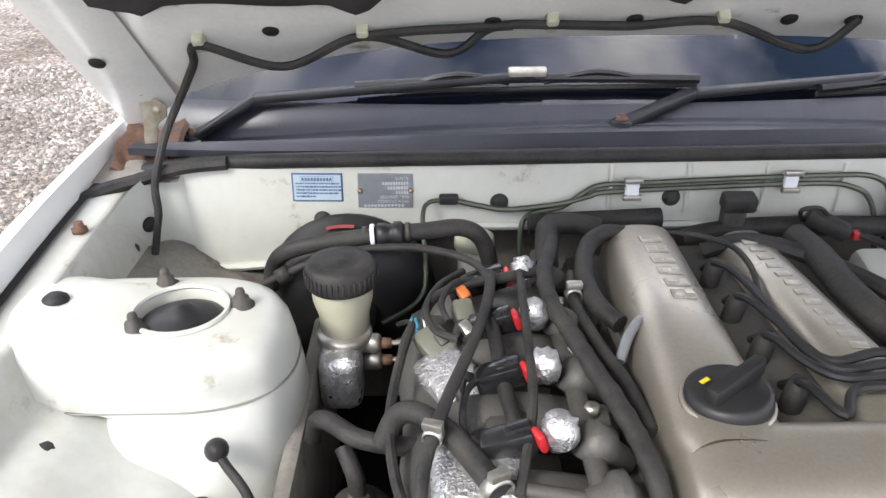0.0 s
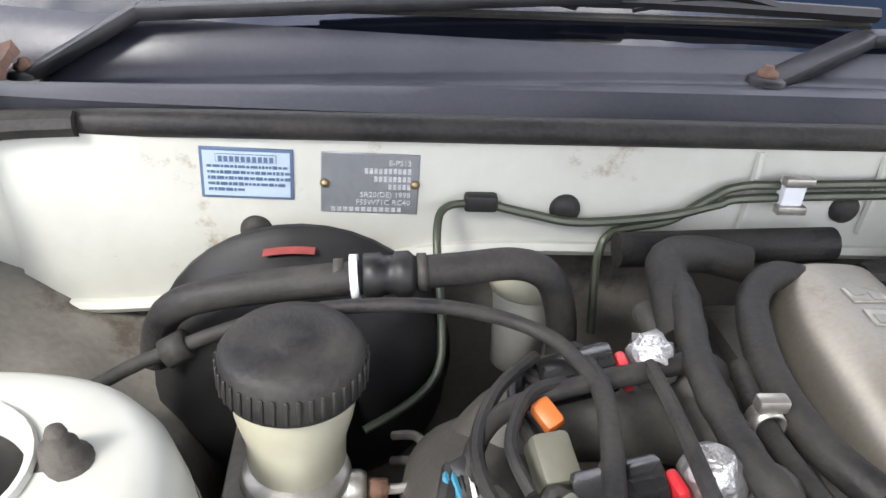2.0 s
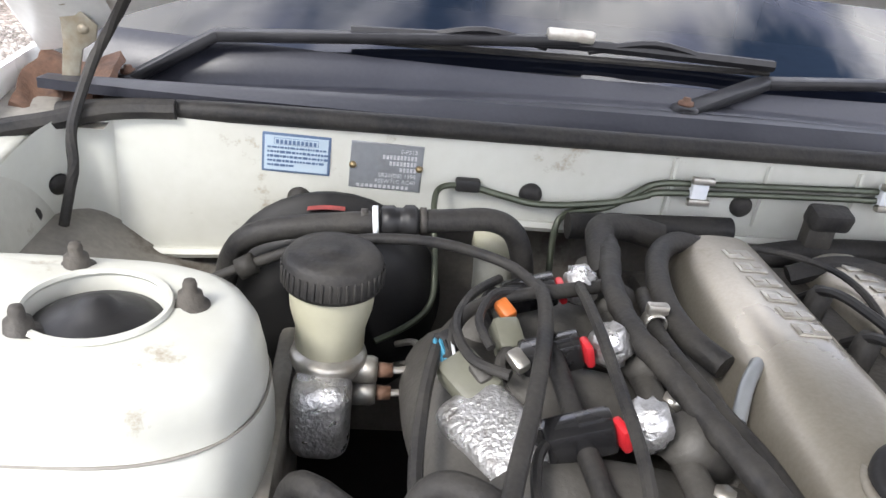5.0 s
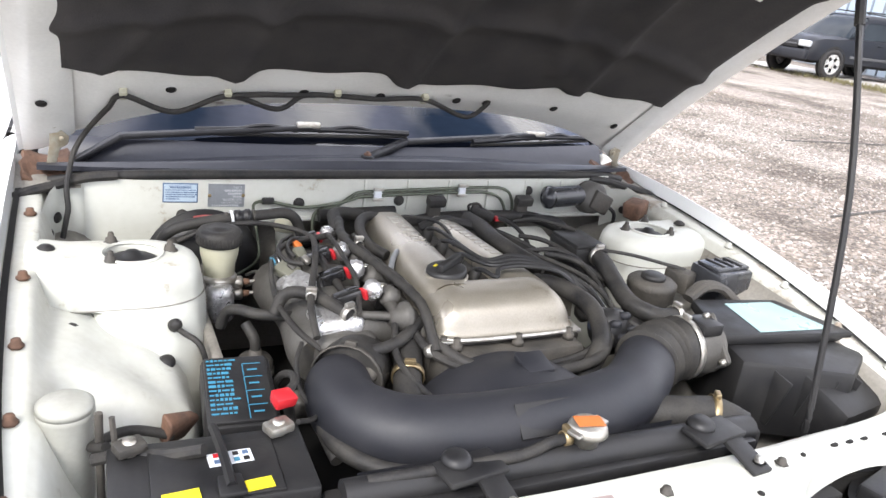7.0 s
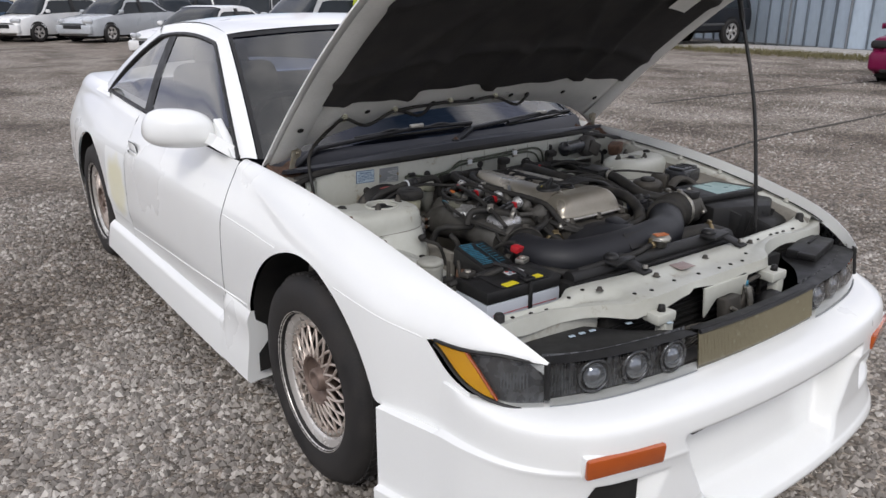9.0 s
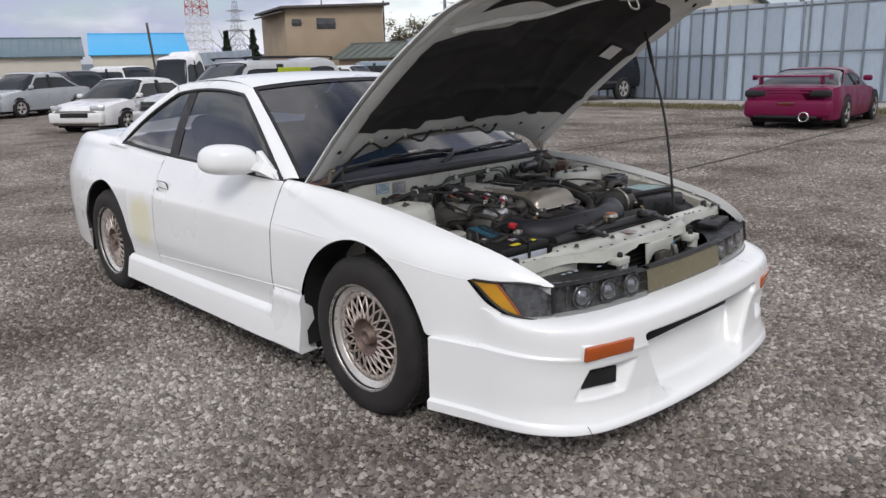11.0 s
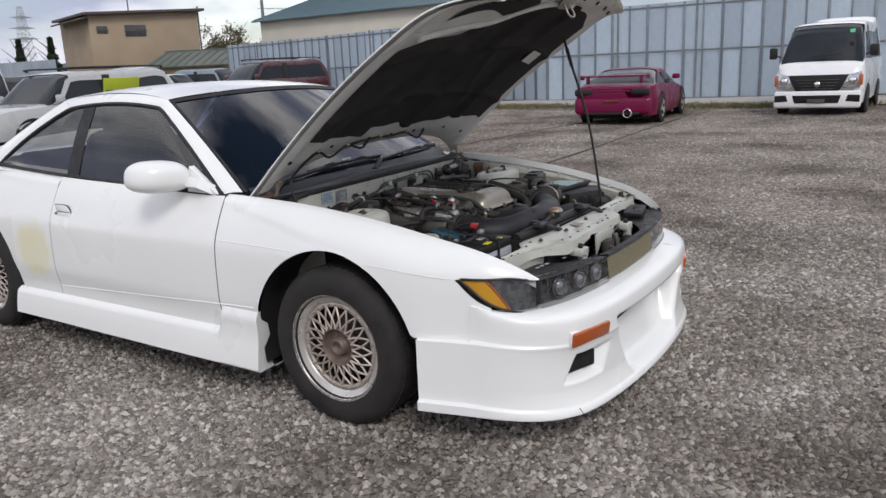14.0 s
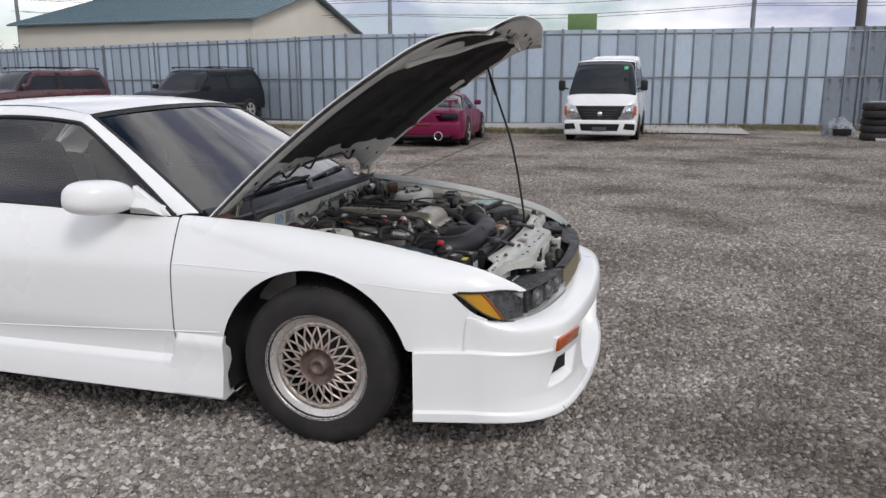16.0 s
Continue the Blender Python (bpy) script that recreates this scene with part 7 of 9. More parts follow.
# strut towers and aprons
def tower(cx, cy, sgn):
    rings = [(0.46, 0.122, 0.185), (0.560, 0.121, 0.165), (0.630, 0.119, 0.135), (0.672, 0.117, 0.106), (0.690, 0.1155, 0.093), (0.697, 0.114, 0.089), (0.712, 0.113, 0.0885), (0.735, 0.108, 0.086), (0.747, 0.100, 0.081),
             (0.752, 0.088, 0.074), (0.7545, 0.070, 0.064), (0.756, 0.055, 0.054), (0.755, 0.047, 0.046), (0.744, 0.044, 0.043), (0.722, 0.042, 0.041)]
    bm = bmesh.new()
    n, prev = 72, None
    for z, ax, ay in rings:
        ring = []
        for k in range(n):
            a = 2 * math.pi * k / n
            c, s = math.cos(a), math.sin(a)
            if c * sgn > 0 and ax > 0.06:
                # outboard the top runs straight on to the fender flange
                e, wide = 0.42, (0.158 if z > 0.69 else 0.070)
                up = 0.016 * max(0, abs(c) ** e * wide - 0.10) / 0.058 if z > 0.73 else 0.0
            else:
                e, wide, up = (0.84 if ax > 0.06 else 1.0), ax, 0.0
            es = 0.55 if c * sgn > 0 and ax > 0.06 else e
            dent = 0.004 * noise.noise(Vector((c * 2.2, s * 2.2, z * 14 + sgn))) if 0.06 < ax and z < 0.74 else 0.0
            ring.append(bm.verts.new((cx + wide * math.copysign(abs(c) ** e, c) + dent, cy + (ay + dent) * math.copysign(abs(s) ** es, s), z + up)))
        if prev:
            for k in range(n):
                bm.faces.new((prev[k], prev[(k + 1) % n], ring[(k + 1) % n], ring[k]))
        prev = ring
    bm.faces.new(prev)
    bmesh.ops.recalc_face_normals(bm, faces=bm.faces[:])
    t = part("strut_tower", bm, CREAM, car, "cream strut tower with rusty spots")
    part("strut_recess", lathe([(0.0, 0.010), (0.010, 0.009), (0.015, 0.003), (0.024, 0.0), (0.034, -0.003), (0.0465, -0.010)], pose(cx, cy, 0.751), 28), BLACK, t, "black strut bearing cap")
    part("strut_lip", tube([(cx + 0.048 * math.cos(a), cy + 0.047 * math.sin(a), 0.7565) for a in np.linspace(0, 2 * math.pi, 33)], 0.003, 6, 1), CREAM, t)
    for dx, dy in ((-0.031, 0.054), (0.060, 0.010), (-0.035, -0.035)):
        mm = pose(cx + dx * (1 if sgn < 0 else -1), cy + dy, 0.753)
        b = part("strut_nut", lathe([(0, 0.021), (0.0040, 0.021), (0.0050, 0.018), (0.0052, 0.012), (0.0085, 0.0112), (0.0095, 0.003), (0.0135, 0.0022), (0.0140, -0.001)], mm, 18), ENGINE, t, "oily strut mounting nut")
    seam = []
    for a in np.linspace(0, 2 * math.pi, 73):
        c, q_ = math.cos(a), math.sin(a)
        o_ = c * sgn > 0
        seam.append((cx + (0.158 if o_ else 0.1155) * math.copysign(abs(c) ** (0.42 if o_ else 0.84), c), cy + 0.0905 * math.copysign(abs(q_) ** (0.55 if o_ else 0.84), q_), 0.695))
    part("tower_seam", tube(seam, 0.0013, 5, 1), GRIME_SHADE, t)
    return t


tw_r = tower(-0.530, 0.060, -1)
tw_l = tower(0.600, 0.100, 1)
for s in (-1, 1):
    def apron_at(u, v, s=s):
        """The flange beside the fender, then the panel sloping down to the inner rail."""
        y = lerp(0.36, -0.56, u)
        zt = gap(y).y - 0.034
        if v < 0.2:
            f = v / 0.2
            return Vector((CX + s * lerp(0.742, 0.690, f), y, zt - 0.004 * f))
        if v < 0.3:
            f = (v - 0.2) / 0.1
            return Vector((CX + s * lerp(0.690, 0.672, f), y, lerp(zt - 0.004, min(zt - 0.02, 0.705), f)))
        if v < 0.8:
            f = (v - 0.3) / 0.5
            z = min(zt - 0.02, 0.705) - 0.095 * f ** 1.2 - 0.10 * max(0, -0.16 - y) * f - 0.75 * max(0, -0.20 - y) * min(1, f * 3.5)
            z -= 0.11 * f * min(1, max(0, (-0.24 - y) / 0.08)) * (s > 0)
            return Vector((CX + s * lerp(0.672, 0.490, f), y, z + 0.006 * math.sin(y * 40) * f * (1 - f) + 0.012 * noise.noise(Vector((f * 3, y * 11, s))) * min(1, f * 4)))
        f = (v - 0.8) / 0.2
        return Vector((CX + s * lerp(0.490, 0.455, f ** 0.6), y, -0.11 * min(1, max(0, (-0.24 - y) / 0.08)) * (s > 0) + min(zt - 0.02, 0.705) - 0.095 - 0.10 * max(0, -0.16 - y) - 0.75 * max(0, -0.20 - y) - 0.28 * f ** 1.4))
    ap = grid(lambda u, v: apron_at(lerp(0.22, 1, u), v), 44, 30)
    grid(lambda u, v: apron_at(lerp(0, 0.22, u), 0.3 * v), 10, 9, ap)
    part("inner_apron", ap if s < 0 else grid(lambda u, v: apron_at(u, 0.24 * v), 50, 6), APRON, car, "cream inner fender apron with rust stains")
    # the far side takes the darker paint, its shadow carried by the colour
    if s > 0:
        part("apron_side", grid(lambda u, v: apron_at(lerp(0.22, 1, u), lerp(0.24, 1, v)), 44, 24), GRIME_SHADE, car, "inner fender side with grime and shade put into its colour")
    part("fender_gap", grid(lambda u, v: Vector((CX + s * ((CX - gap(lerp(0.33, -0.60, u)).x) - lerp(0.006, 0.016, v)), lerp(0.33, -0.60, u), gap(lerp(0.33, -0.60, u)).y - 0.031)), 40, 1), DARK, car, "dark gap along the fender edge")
    # grime behind the tower, with the corner's shade in the same colour
    part("rear_apron", grid(lambda u, v: apron_at(lerp(0, 0.22, u), lerp(0.3, 1, v)), 10, 21), GRIME_SHADE, car, "grimy panel behind the strut tower, shade mixed into its colour")
    for y in (0.20, -0.03, -0.20, -0.34, -0.46):
        part("fender_bolt", lathe([(0, 0.010), (0.006, 0.010), (0.007, 0.003), (0.010, 0.002), (0.010, -0.002)], pose(CX + s * 0.705, y, gap(y).y - 0.034), 6), RUST if s < 0 else APRON, car, "rusty fender bolt" if s < 0 else "painted fender bolt")
# rear corner of the tower to the flange
for x, y, z in ((-0.658, 0.066, 0.767), (-0.625, -0.080, 0.692), (-0.490, -0.088, 0.628), (-0.650, -0.139, 0.695), (0.70, 0.11, 0.767)):
    part("rubber_plug", lathe([(0, 0.006), (0.008, 0.005), (0.013, 0.001), (0.014, -0.003)], pose(x, y, z, 25 if z < 0.72 else 0, 0, 0), 14), RUBBER, car)
# the closing panels below the bay
part("bay_floor", grid(lambda u, v: Vector((lerp(-0.66, 0.70, u), lerp(-0.75, 0.42, v), 0.26)), 4, 4), DARK, car)

# radiator support: cream pressed panel across the front
sup_back = catmull([(-0.70, -0.565), (-0.61, -0.570), (-0.54, -0.578), (-0.44, -0.576), (-0.37, -0.540), (-0.19, -0.556), (0.0, -0.562), (0.20, -0.562), (0.42, -0.552), (0.62, -0.533), (0.76, -0.49)])
sup_front = catmull([(-0.70, -0.612), (-0.60, -0.616), (-0.51, -0.612), (-0.44, -0.625), (-0.37, -0.650), (-0.31, -0.688), (-0.10, -0.692), (0.10, -0.692), (0.25, -0.684), (0.29, -0.650), (0.34, -0.628), (0.50, -0.606), (0.70, -0.590), (0.76, -0.55)])


def support_at(u, v):
    x = lerp(-0.68, 0.74, u)
    yb, yf = sup_back(x), sup_front(x)
    rise = 0.652 - 0.018 * max(0, abs(x - CX) - 0.40)
    if v < 0.75:
        f = v / 0.75
        y = lerp(yb, yf, f)
        valley = math.exp(-((f - 0.62) / 0.16) ** 2) * (0.35 + 0.65 * (abs(x + 0.42) < 0.12 or x > 0.30))
        z = rise + 0.005 * math.sin(min(1, f * 2) * math.pi) - 0.009 * valley - 0.008 * f * math.sin(x * 13) * (abs(x) > 0.3)
    else:
        f = (v - 0.75) / 0.25
        y = yf - 0.004 - 0.006 * f
        deep = 0.026 + 0.014 * (0.5 + 0.5 * math.sin(x * 21 + 0.8)) - 0.012 * (-0.10 < x < 0.14)
        z = rise - 0.008 * math.sin(x * 13) * (abs(x) > 0.3) - deep * f
    return Vector((x, y, z))


sup = part("radiator_support", grid(support_at, 90, 20, thick=-0.003), CREAM, car, "cream radiator support panel with bolt holes")
def on_support(x, f):
    return lerp(sup_back(x), sup_front(x), f)


for x, f in ((-0.60, 0.5), (-0.55, 0.6), (-0.50, 0.5), (-0.42, 0.35), (-0.36, 0.3), (-0.27, 0.75), (-0.22, 0.8), (-0.12, 0.75), (-0.03, 0.8), (0.05, 0.85), (0.10, 0.85), (0.15, 0.85), (0.22, 0.6), (0.36, 0.5), (0.44, 0.5), (0.48, 0.5), (0.52, 0.5), (0.58, 0.5)):
    y = on_support(x, f)
    part("panel_hole", lathe([(0, 0), (0.0046, 0), (0.0055, -0.002)], pose(x, y, support_at((x + 0.68) / 1.42, 0.75 * f).z + 0.0025) @ Matrix.Scale(1.0 + 0.8 * (x > 0.4), 4, (1, 0, 0)), 10), DARK, sup)
for x, f in ((-0.33, 0.45), (-0.14, 0.45), (0.08, 0.35), (0.24, 0.30), (0.30, 0.5)):
    part("panel_bolt", lathe([(0, 0.009), (0.006, 0.009), (0.007, 0.003), (0.011, 0.001)], pose(x, on_support(x, f), 0.655), 6), ENGINE, sup)
for s, p in ((-1, (-0.640, -0.595)), (1, (0.665, -0.545))):
    part("bump_stop", lathe([(0, 0.026), (0.009, 0.026), (0.012, 0.021), (0.0125, 0.004), (0.016, 0.003), (0.016, 0.0)], pose(p[0], p[1], 0.645), 16), RUBBER, sup, "black rubber bump stop")
part("warning_sticker", rbox(pose(-0.03, -0.615, 0.6595, 0, 0, -3), 0.055, 0.042, 0.0015, 0.0005), material("faded_brown_sticker", (0.24, 0.17, 0.16), (0.4, 0.36, 0.33), rough=0.5, scale=120, bump=0.0), sup)
for x0 in (-0.245, 0.232):
    part("latch_bracket", prism([(-0.030, 0.0), (0.030, 0.0), (0.034, -0.052), (-0.034, -0.052)], 0.596, 0.622, 2, 0.005, Matrix.Translation((x0, -0.690, 0))), CREAM, sup)
    part("bracket_leg", rbox(pose(x0 + 0.012, -0.725, 0.53), 0.035, 0.030, 0.14, 0.006), CREAM, sup)
    part("bracket_pad", lathe([(0, 0.016), (0.008, 0.015), (0.010, 0.0)], pose(x0, -0.722, 0.622), 12), RUBBER, sup)
part("latch_plate", prism([(-0.055, 0.628), (0.135, 0.628), (0.120, 0.570), (0.060, 0.590), (0.0, 0.588), (-0.045, 0.545)], -0.708, -0.700, 1, 0.003), CREAM, sup)
lt = part("hood_latch", rbox(pose(0.04, -0.722, 0.545, -8), 0.07, 0.03, 0.09, 0.006), ENGINE, car, "grimy hood latch mechanism")
part("latch_lever", tube([(0.02, -0.74, 0.57), (0.06, -0.75, 0.545), (0.11, -0.74, 0.53)], 0.006, 6, 4), STEEL, lt)
part("latch_spring", tube([(0.115, -0.72, 0.60), (0.12, -0.73, 0.56), (0.125, -0.73, 0.51)], 0.009, 8, 4), STEEL, lt)
part("front_beam", rbox(pose(CX, -0.76, 0.46), 1.1, 0.05, 0.09, 0.01), BLACK, car)
cond = part("condenser", rbox(pose(CX, -0.635, 0.46), 0.74, 0.03, 0.32, 0.004), DARK, car, "black air conditioning condenser")
for k in range(14):
    part("condenser_fin", rbox(pose(CX, -0.653, 0.33 + 0.019 * k), 0.72, 0.008, 0.004, 0.001), BLACK, cond)
dryer = part("receiver_drier", lathe([(0, 0.05), (0.012, 0.05), (0.022, 0.042), (0.024, 0.03), (0.024, -0.08), (0, -0.09)], pose(0.135, -0.700, 0.545), 18), ENGINE, car, "grimy grey receiver drier")
part("drier_cap", lathe([(0, 0.014), (0.008, 0.014), (0.010, 0.0)], pose(0.135, -0.700, 0.595), 10), CYAN, dryer)
hose_pts = [[(0.135, -0.700, 0.60), (0.16, -0.71, 0.612), (0.20, -0.70, 0.605), (0.24, -0.68, 0.58), (0.26, -0.67, 0.50)], [(0.05, -0.70, 0.50), (0.09, -0.715, 0.54), (0.12, -0.71, 0.585), (0.10, -0.69, 0.62)], [(-0.20, -0.70, 0.52), (-0.10, -0.705, 0.535), (0.0, -0.71, 0.52), (0.06, -0.715, 0.51)]]
for q_ in hose_pts:
    part("cooling_line", tube(q_, 0.006, 8, 6), ENGINE, car)
part("horn", lathe([(0, 0.03), (0.02, 0.03), (0.045, 0.02), (0.048, 0.0), (0.03, -0.03), (0, -0.03)], pose(0.20, -0.74, 0.53, 80, 0, 0), 20), BLACK, car)
part("side_panel_lower", grid(lambda u, v: Vector((lerp(-0.66, -0.36, u), -0.600 - 0.02 * u - 0.01 * v, lerp(0.40, 0.625, v))), 6, 4), APRON, car, "stained cream panel beside the radiator")
for x_ in (-0.55, -0.43):
    part("panel_hole", lathe([(0, 0.0), (0.007, 0.0), (0.008, -0.002)], pose(x_, -0.618, 0.575, 90), 12), DARK, car)
# the other side's panel is black, the cavity's darkness put into its colour
part("side_panel_lower", grid(lambda u, v: Vector((lerp(0.44, 0.74, u), -0.60 - 0.01 * u, lerp(0.40, 0.60, v))), 6, 4), DARK, car)
fd = part("front_duct", rbox(pose(0.545, -0.655, 0.606, 0, 0, 14), 0.20, 0.085, 0.030, 0.006), BLACK, car, "black plastic air scoop behind the lamp")
part("scoop_step", rbox(pose(0.475, -0.690, 0.612, 0, 0, 14), 0.07, 0.05, 0.016, 0.004), BLACK, fd)
part("scoop_rib", rbox(pose(0.585, -0.640, 0.6225, 0, 0, 14), 0.10, 0.008, 0.006, 0.001), BLACK, fd)
# ---- engine ----
def slab(outline, z0, z1, bevel, name, mat, parent, label=""):
    bm = prism(outline, z0, z1, 2, bevel)
    return part(name, bm, mat, parent, label)


def ridge(name, rear, front, w0, w1, top, base, mat, label, crown=0.5):
    """A long rounded cover between two plan points."""
    a, b = Vector(rear), Vector(front)
    side = (b - a).to_2d().normalized()
    side = Vector((-side.y, side.x, 0))

    def at(u, v):
        c = lerp(a, b, u)
        w = lerp(w0, w1, u) * (1 - 0.16 * (max(0, 1 - u / 0.06) + max(0, 1 - (1 - u) / 0.06)))
        s = lerp(-1, 1, v)
        h = max(0.0, 1 - abs(s) ** 3.4) ** 0.45
        e = 1 - 0.6 * (max(0, 1 - u / 0.05) ** 2)
        return c + side * s * w + Vector((0, 0, lerp(base, top, h * e) - c.z))
    bm = grid(at, 40, 18)
    bmesh.ops.holes_fill(bm, edges=[e for e in bm.edges if e.is_boundary], sides=0)
    bmesh.ops.recalc_face_normals(bm, faces=bm.faces[:])
    return part(name, bm, mat, car, label)


block = part("engine_block", rbox(pose(0.05, 0.03, 0.56), 0.30, 0.52, 0.28, 0.02), ENGINE, car, "grimy engine block and head")
part("cylinder_head", rbox(pose(0.045, 0.03, 0.685, 0, 0, 1), 0.25, 0.46, 0.05, 0.01), ALU, block)
cov1 = ridge("cam_cover", (-0.010, 0.258, 0.7), (-0.028, -0.150, 0.7), 0.052, 0.058, 0.762, 0.690, COVER, "champagne painted aluminium cam cover")
cov2 = ridge("cam_cover", (0.122, 0.268, 0.7), (0.145, -0.150, 0.7), 0.038, 0.048, 0.748, 0.690, COVER, "champagne painted aluminium cam cover")
part("cover_valley", rbox(pose(0.062, 0.06, 0.685, 0, 0, 2), 0.09, 0.42, 0.07, 0.01), ENGINE, car)


def hump(u, v):
    """Rounded timing cover bulging at the front."""
    w = lerp(-1, 1, u)
    x = 0.048 + 0.132 * w
    prof = catmull([(0, -0.112, 0.705), (0.16, -0.116, 0.744), (0.32, -0.130, 0.758), (0.55, -0.172, 0.760), (0.70, -0.200, 0.754), (0.82, -0.221, 0.735), (0.92, -0.231, 0.708), (1.0, -0.238, 0.702)])
    p = prof(v)
    k = 1 - max(0, abs(w) - 0.60) / 0.40
    r = math.sqrt(max(0.0, 1 - (1 - k) ** 2))
    z = 0.702 + (p.y - 0.702) * (0.04 + 0.96 * r)
    y = -0.17 + (p.x + 0.17) * (0.55 + 0.45 * r)
    return Vector((x, y, z))


tc = part("timing_cover", grid(hump, 36, 26), COVER, car, "rounded champagne front cover")
part("cover_gasket", rbox(pose(0.048, -0.178, 0.699), 0.276, 0.128, 0.007, 0.003), STEEL, tc)
for x, y in ((-0.080, -0.232), (-0.06, -0.241), (0.055, -0.244), (0.16, -0.240), (0.182, -0.20), (-0.10, -0.19), (-0.075, 0.22), (-0.082, 0.10), (-0.088, -0.02)):
    b = part("cover_bolt", lathe([(0, 0.016), (0.0065, 0.016), (0.007, 0.006), (0.011, 0.005), (0.011, -0.004)], pose(x, y, 0.690), 6), ENGINE, tc)
# raised letter bars on the covers, plain shapes
RAISED = material("worn_raised_aluminium", (0.42, 0.405, 0.36), (0.22, 0.20, 0.165), rough=0.4, metal=0.5, scale=60, amount=0.9, bump=0.1)
for k in range(6):
    part("raised_block", rbox(pose(lerp(-0.010, -0.008, k / 5), lerp(0.198, 0.070, k / 5), 0.7622, 0, 0, 3 * (-1) ** k), 0.026, 0.0165, 0.0025, 0.001), RAISED, cov1)
    for dx, dy in ((-0.006, 0.0025), (0.006, -0.0025)):
        part("block_cut", rbox(pose(lerp(-0.010, -0.008, k / 5) + dx, lerp(0.198, 0.070, k / 5) + dy * (-1) ** k, 0.7637, 0, 0, 3 * (-1) ** k), 0.008, 0.009, 0.0006, 0), COVER, cov1)
for k in range(12):
    f = k / 11
    part("raised_block", rbox(pose(lerp(0.119, 0.141, f), lerp(0.215, -0.005, f), 0.7483, 0, 0, 5 * (-1) ** k), 0.018, 0.0105, 0.0025, 0.001), RAISED, cov2)
cap = part("oil_cap", lathe([(0, 0.009), (0.031, 0.009), (0.036, 0.006), (0.037, -0.004), (0.030, -0.012)], pose(-0.022, -0.098, 0.763, 0, -6), 32), BLACK, car, "black plastic oil filler cap")
part("cap_grip", rbox(pose(-0.018, -0.098, 0.779, 0, -6, 35), 0.068, 0.013, 0.018, 0.004), BLACK, cap)
part("cap_mark", rbox(pose(-0.040, -0.088, 0.7715, 0, 0, 35), 0.010, 0.004, 0.001, 0), YELLOW, cap, "small yellow symbol")
part("cap_seat", lathe([(0.040, -0.018), (0.040, -0.007), (0.034, -0.006)], pose(-0.022, -0.098, 0.766), 32, None, True), COVER, cap)
# front of the engine below the cover
part("front_housing", rbox(pose(0.045, -0.235, 0.61), 0.28, 0.06, 0.15, 0.012), ENGINE, car)
for x, z, r in ((-0.06, 0.60, 0.05), (0.12, 0.58, 0.06), (0.03, 0.50, 0.07)):
    part("pulley", lathe([(0, 0.03), (r, 0.03), (r * 0.93, 0.015), (r, 0.0), (0, 0)], pose(x, -0.285, z, 90), 28), ENGINE, car)

# ---- intake side ----
plen = part("intake_plenum", tube([(-0.262, 0.165, 0.640), (-0.262, 0.05, 0.655), (-0.262, -0.08, 0.655), (-0.255, -0.165, 0.650)], lambda f: 0.046 + 0.006 * math.sin(f * 9), 20, 8), ALU, car, "dusty cast aluminium intake plenum")
for k in range(4):
    y = 0.165 - 0.104 * k
    part("intake_runner", tube([(-0.262, y - 0.015, 0.660), (-0.235, y - 0.005, 0.688), (-0.19, y, 0.690), (-0.125, y + 0.003, 0.678), (-0.08, y + 0.005, 0.668)], lambda f: 0.032 - 0.006 * f, 14, 5), ALU, plen)
blank = part("plenum_lid", jitter(rbox(pose(-0.232, -0.135, 0.700, 4, -8, 0), 0.085, 0.085, 0.045, 0.018, seg=4), 0.002, 25), FOIL, plen, "bright worn casting")
part("plenum_lid", jitter(rbox(pose(-0.250, 0.005, 0.700, 0, -24, 28), 0.055, 0.10, 0.030, 0.013, seg=4), 0.002, 25), FOIL, plen, "bright worn casting")
part("throttle_body", rbox(pose(-0.225, -0.165, 0.655), 0.10, 0.07, 0.09, 0.018, seg=3), ALU, car, "dusty throttle body")
part("throttle_lever", prism([(-0.285, 0.665), (-0.245, 0.695), (-0.205, 0.685), (-0.215, 0.650), (-0.26, 0.645)], -0.214, -0.207, 1, 0.002), ENGINE, car)
part("throttle_spring", tube([(-0.27, -0.205, 0.67), (-0.268, -0.225, 0.62), (-0.266, -0.235, 0.56)], 0.003, 6, 4), STEEL, car)
GLOSSK = material("glossy_black_connector", (0.010, 0.010, 0.011), (0.022, 0.021, 0.020), rough=0.25, scale=30, bump=0.05, coat=0.3)


def crumple(m, a, b, c, seed):
    """A knob wrapped in creased foil."""
    q = bmesh.new()
    bmesh.ops.create_icosphere(q, subdivisions=3, radius=1.0)
    for v in q.verts:
        n1 = noise.noise(v.co * 3.1 + Vector((seed * 50, 0, 0)))
        n2 = abs(noise.noise(v.co * 7.5 + Vector((0, seed * 50, 0))))
        v.co *= 1 + 0.22 * n1 - 0.26 * n2
        v.co = Vector((v.co.x * a, v.co.y * b, v.co.z * c))
    q.transform(m)
    return q


